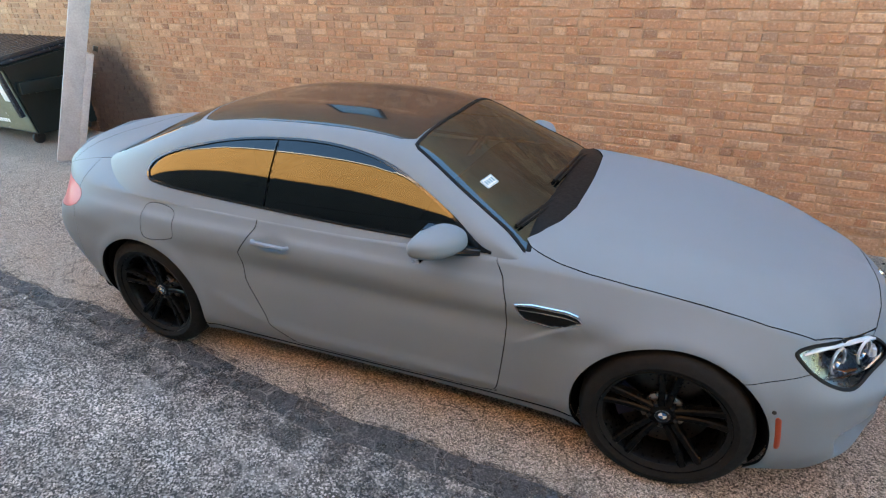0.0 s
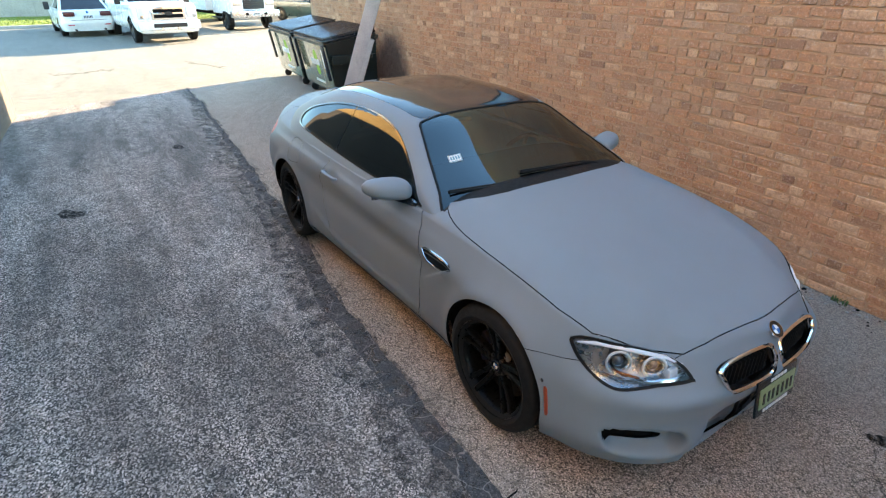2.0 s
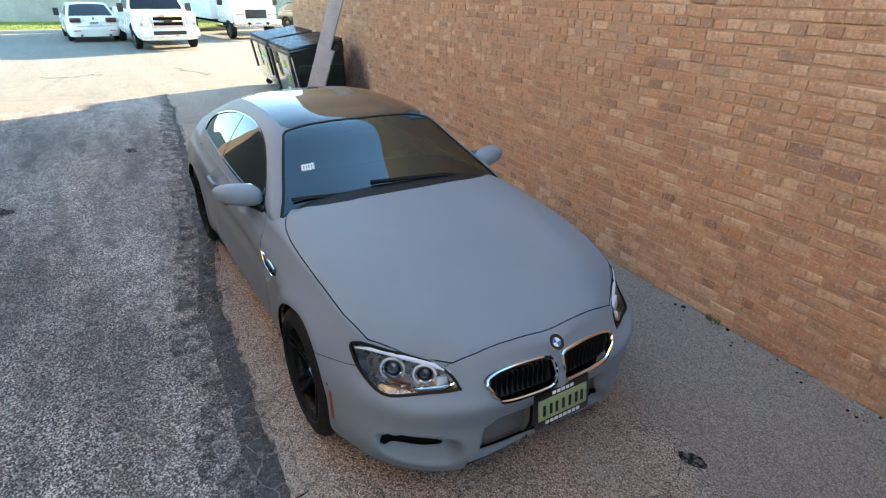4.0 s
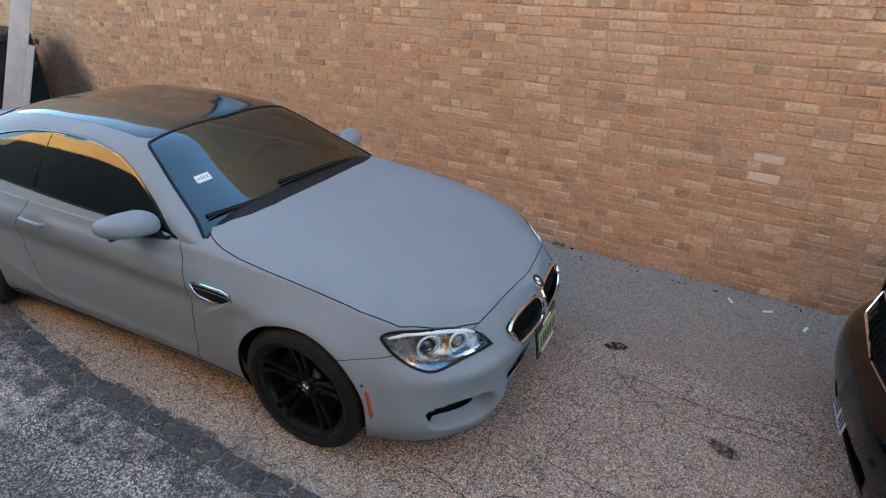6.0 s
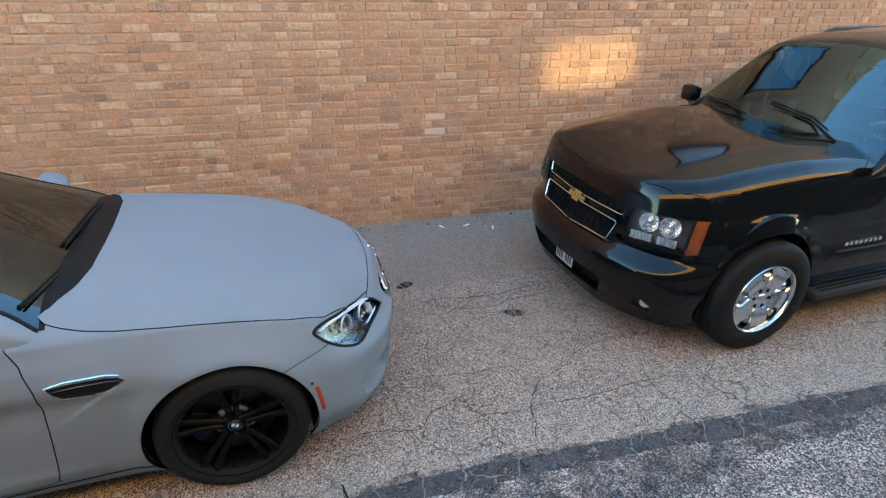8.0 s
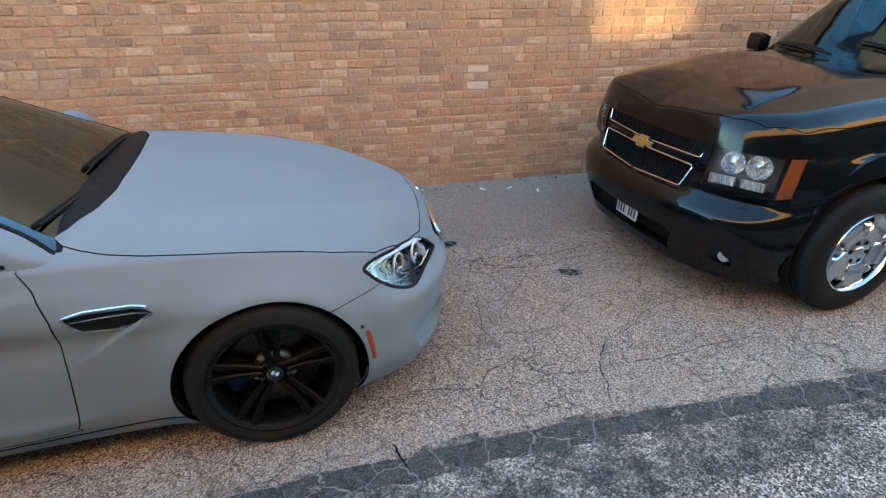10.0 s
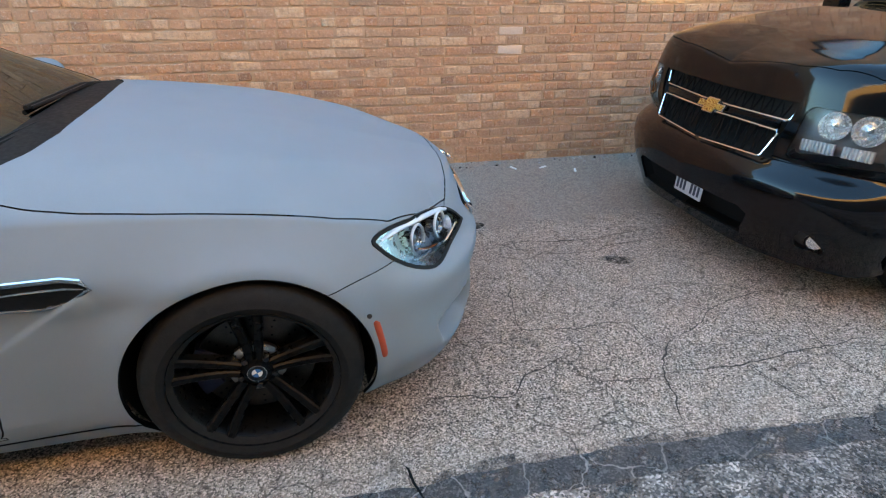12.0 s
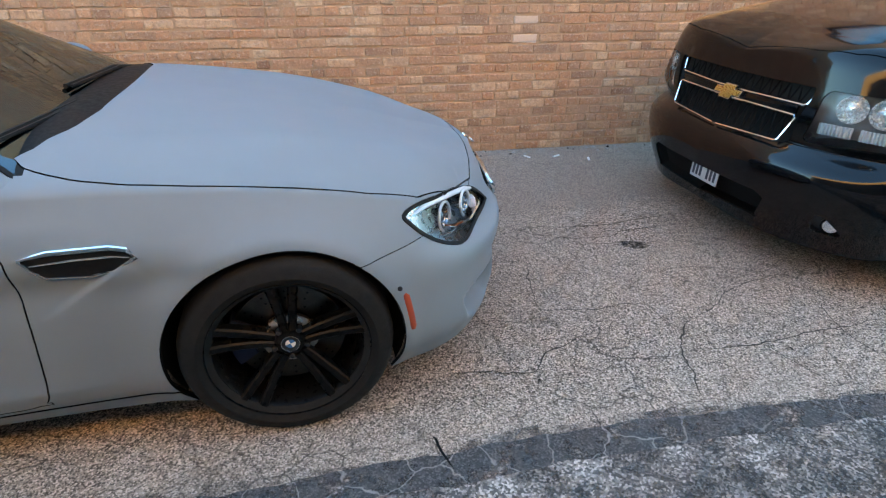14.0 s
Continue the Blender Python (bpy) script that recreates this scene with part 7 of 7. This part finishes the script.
def white_sedan():
    root = lot_vehicle("sedan", "white four-door sedan parked with its rear to the alley", pose(-28.9, -.45, 0, 0, 0, 184), .85, -3.85, .95, .22, .95, .82, 1.45, .32, -2.85,
                       WHITE, cab=(-.5, -1.35, -2.5, -3.35))
    for s in (-1, 1):
        slab(root, "tail_light", (-3.86, s * .62, .84), (.12, .38, .17), DARKRED, .03)
        slab(root, "bumper_reflector", (-3.93, s * .62, .45), (.03, .22, .035), RED)
        bm = bmesh.new()
        add_tube(bm, [(-3.95, s * .5, .27), (-3.7, s * .5, .27)], .04, 10)
        part("exhaust_pipe", bm, STEEL, root)
    plate = slab(root, "number_plate", (-3.91, 0, .74), (.03, .42, .16), WHITEFLAT)
    for i in range(6):
        slab(plate, "bar", (-3.928, -.13 + .052 * i, .735), (.004, .03, .08), DARKINK, 0)
    bm = bmesh.new()
    add_lathe(bm, [(.045, 0), (.045, .01), (0, .01)], 20, Matrix.Translation((-3.90, 0, .90)) @ Matrix.Rotation(radians(-90), 4, "Y"))
    part("badge", bm, BLUEFLAT, root)
    slab(root, "boot_seam", (-3.915, 0, .62), (.012, 1.2, .012), TRIM, 0)
    return root


def white_pickup():
    root = lot_vehicle("pickup_truck", "large white heavy-duty pickup truck facing the alley", pose(-21.85, 1.98, 0, 0, 0, 4), 1.0, -5.1, 1.08, .42, 1.28, 1.22, 1.98, .42, -3.9,
                       WHITE, cab=(-.6, -1.25, -2.7, -2.95))
    # bed behind the cab
    slab(root, "bed_liner", (-4.05, 0, 1.285), (1.9, 1.7, .04), TRIM)
    fr = slab(root, "grille_frame", (1.0, 0, .98), (.10, 1.12, .46), CHROME, .04)
    for z in (.90, 1.06):
        slab(fr, "grille_slot", (1.052, 0, z), (.02, .96, .12), SHADE, .01)
    slab(fr, "grille_bar", (1.06, 0, .98), (.03, 1.0, .06), CHROME, .01)
    bm = bmesh.new()
    add_lathe(bm, [(0, .03), (.10, .028), (.115, .01), (.115, 0), (0, 0)], 28, Matrix.Translation((1.06, 0, .98)) @ Matrix.Rotation(radians(90), 4, "Y") @ Matrix.Diagonal((.55, 1.25, 1, 1)))
    part("badge", bm, TRIM, fr)
    for s in (-1, 1):
        lamp = slab(root, "headlight", (.93, s * .79, 1.0), (.16, .36, .40), RIBS, .04)
        slab(lamp, "indicator", (.985, s * .86, .88), (.05, .14, .12), REFLECTOR, .02)
        slab(root, "fog_recess", (1.05, s * .78, .60), (.06, .22, .13), TRIM, .02)
    bumper = slab(root, "front_bumper", (1.0, 0, .60), (.24, 2.04, .30), WHITE, .05)
    slab(bumper, "lower_intake", (1.122, 0, .60), (.02, 1.1, .13), TRIM, .01)
    slab(root, "air_dam", (.96, 0, .42), (.16, 1.9, .12), WHITE, .04)
    for x, w in ((1.085, -.3), (1.085, 0.25)):
        slab(bumper, "tow_mark", (1.122, w, .50), (.02, .12, .05), CHROME)
    return root


def white_van():
    root = thing("box_truck", "white cutaway box truck with black grille and chrome bumper", "truck", pose(-25.4, 5.95, 0, 0, 0, 7))
    slab(root, "cab", (-.35, 0, 1.35), (1.9, 2.0, 1.4), WHITE, .12)
    slab(root, "bonnet", (.62, 0, 1.02), (.75, 1.9, .72), WHITE, .10)
    slab(root, "cargo_box", (-4.6, 0, 2.0), (6.2, 2.4, 2.5), WHITE, .03)
    slab(root, "windscreen", (.22, 0, 1.75), (.35, 1.75, .55), DARKGLASS, .05)
    g = slab(root, "grille", (.99, 0, 1.05), (.06, .95, .36), TRIM, .02)
    for i in range(5):
        slab(g, "slat", (1.022, 0, .92 + .065 * i), (.02, .92, .018), GLOSS, .004)
    for s in (-1, 1):
        slab(root, "headlight", (.98, s * .72, 1.08), (.06, .40, .17), REFLECTOR, .02)
        slab(root, "door_mirror", (.15, s * 1.25, 1.6), (.12, .22, .42), TRIM, .03)
        slab(root, "step", (-.6, s * 1.0, .5), (1.2, .2, .06), STEEL, .01)
        for x in (0.15, -5.6):
            plain_wheel(root, x, .88, .42, s, STEEL)
    b = slab(root, "front_bumper", (1.1, 0, .68), (.22, 2.15, .28), CHROMEDULL, .05)
    for s in (-1, 1):
        slab(b, "tow_hook_slot", (1.212, s * .42, .68), (.02, .13, .10), SHADE, .02)
    plate = slab(b, "number_plate", (1.218, 0, .68), (.01, .34, .13), WHITEFLAT, .003)
    for i in range(6):
        slab(plate, "bar", (1.226, -.11 + .044 * i, .68), (.004, .026, .07), DARKINK, 0)
    slab(root, "chassis", (-3.3, 0, .62), (7.4, .9, .2), SHADE, .02)
    return root


def dark_car():
    root = lot_vehicle("hatchback", "dark green car parked beyond the waste containers", pose(-27.8, 11.0, 0, 0, 0, 30), .85, -3.4, .88, .22, .98, .90, 1.48, .32, -2.6,
                       DARKGREEN, cab=(-.4, -1.1, -2.6, -3.2))
    for s in (-1, 1):
        slab(root, "headlight", (.72, s * .66, .74), (.12, .30, .12), REFLECTOR, .03)
    slab(root, "grille", (.84, 0, .55), (.04, .8, .14), TRIM, .02)
    return root


def lot_edge():
    """Kerb, grass verge and the concrete wall that end the lot."""
    bm = bmesh.new()
    add_box(bm, (-31.2, -20, .05), (.18, 80, .16), .02)
    tagged(part("kerb", bm, CONCRETE), "pale concrete kerb at the verge", "kerb", "", "structure")
    rng = random.Random(3)
    bm = bmesh.new()
    nx, ny = 14, 120
    vs = [[bm.verts.new((-31.3 - 8 * i / nx, -60 + 80 * j / ny, .08 + .04 * rng.random())) for j in range(ny + 1)] for i in range(nx + 1)]
    for i in range(nx):
        for j in range(ny):
            bm.faces.new((vs[i][j], vs[i][j + 1], vs[i + 1][j + 1], vs[i + 1][j]))
    bmesh.ops.recalc_face_normals(bm, faces=bm.faces)
    tagged(part("verge", bm, GRASS), "sunlit mown grass verge", "grass", "", "structure")
    verts, faces = [], []
    for _ in range(16000):
        x, y = -31.35 - 6.5 * rng.random() ** 1.3, rng.uniform(-16, 22)
        h, a, ln = rng.uniform(.06, .16), rng.uniform(0, 6.3), rng.uniform(-.06, .06)
        o = len(verts)
        dx, dy = .012 * math.cos(a), .012 * math.sin(a)
        verts += [(x - dx, y - dy, .07), (x + dx, y + dy, .07), (x + ln, y + ln * .6, .08 + h)]
        faces.append((o, o + 1, o + 2))
    me = bpy.data.meshes.new("grass_blades")
    me.from_pydata(verts, [], faces)
    me.materials.append(GRASS)
    tagged(new("grass_blades", me), "bright green grass blades on the verge", "grass", "", "stuff")
    bm = bmesh.new()
    add_box(bm, (-39.2, -20, 1.6), (.3, 80, 3.2), .02)
    w = tagged(part("wall_west", bm, CONCRETE), "grey weathered concrete wall beyond the verge", "wall", "", "structure")
    for k in range(16):
        slab(w, "panel_joint", (-39.03, -46 + 4 * k, 1.6), (.04, .06, 3.1), CONCRETE, .005)


DARKRED = speckled("smoked_red_lens", (0.06, 0.012, 0.012), (0.12, 0.02, 0.02), 20, 0.25)
DARKGLASS = speckled("dark_car_glass", (0.008, 0.01, 0.012), (0.014, 0.016, 0.018), 4, 0.05)
DARKGREEN = speckled("dark_green_paint", (0.01, 0.03, 0.03), (0.02, 0.045, 0.045), 4, 0.2, coat=0.6)
CHROMEDULL = speckled("dull_bumper_chrome", (0.55, 0.55, 0.56), (0.7, 0.7, 0.7), 6, 0.25, 0.9)
GRASS = speckled("mown_grass", (0.10, 0.145, 0.015), (0.20, 0.25, 0.03), 3, 0.8)
white_sedan()
white_pickup()
white_van()
dark_car()
lot_edge()

# ---- pieces ----
brick_pieces(CORE)
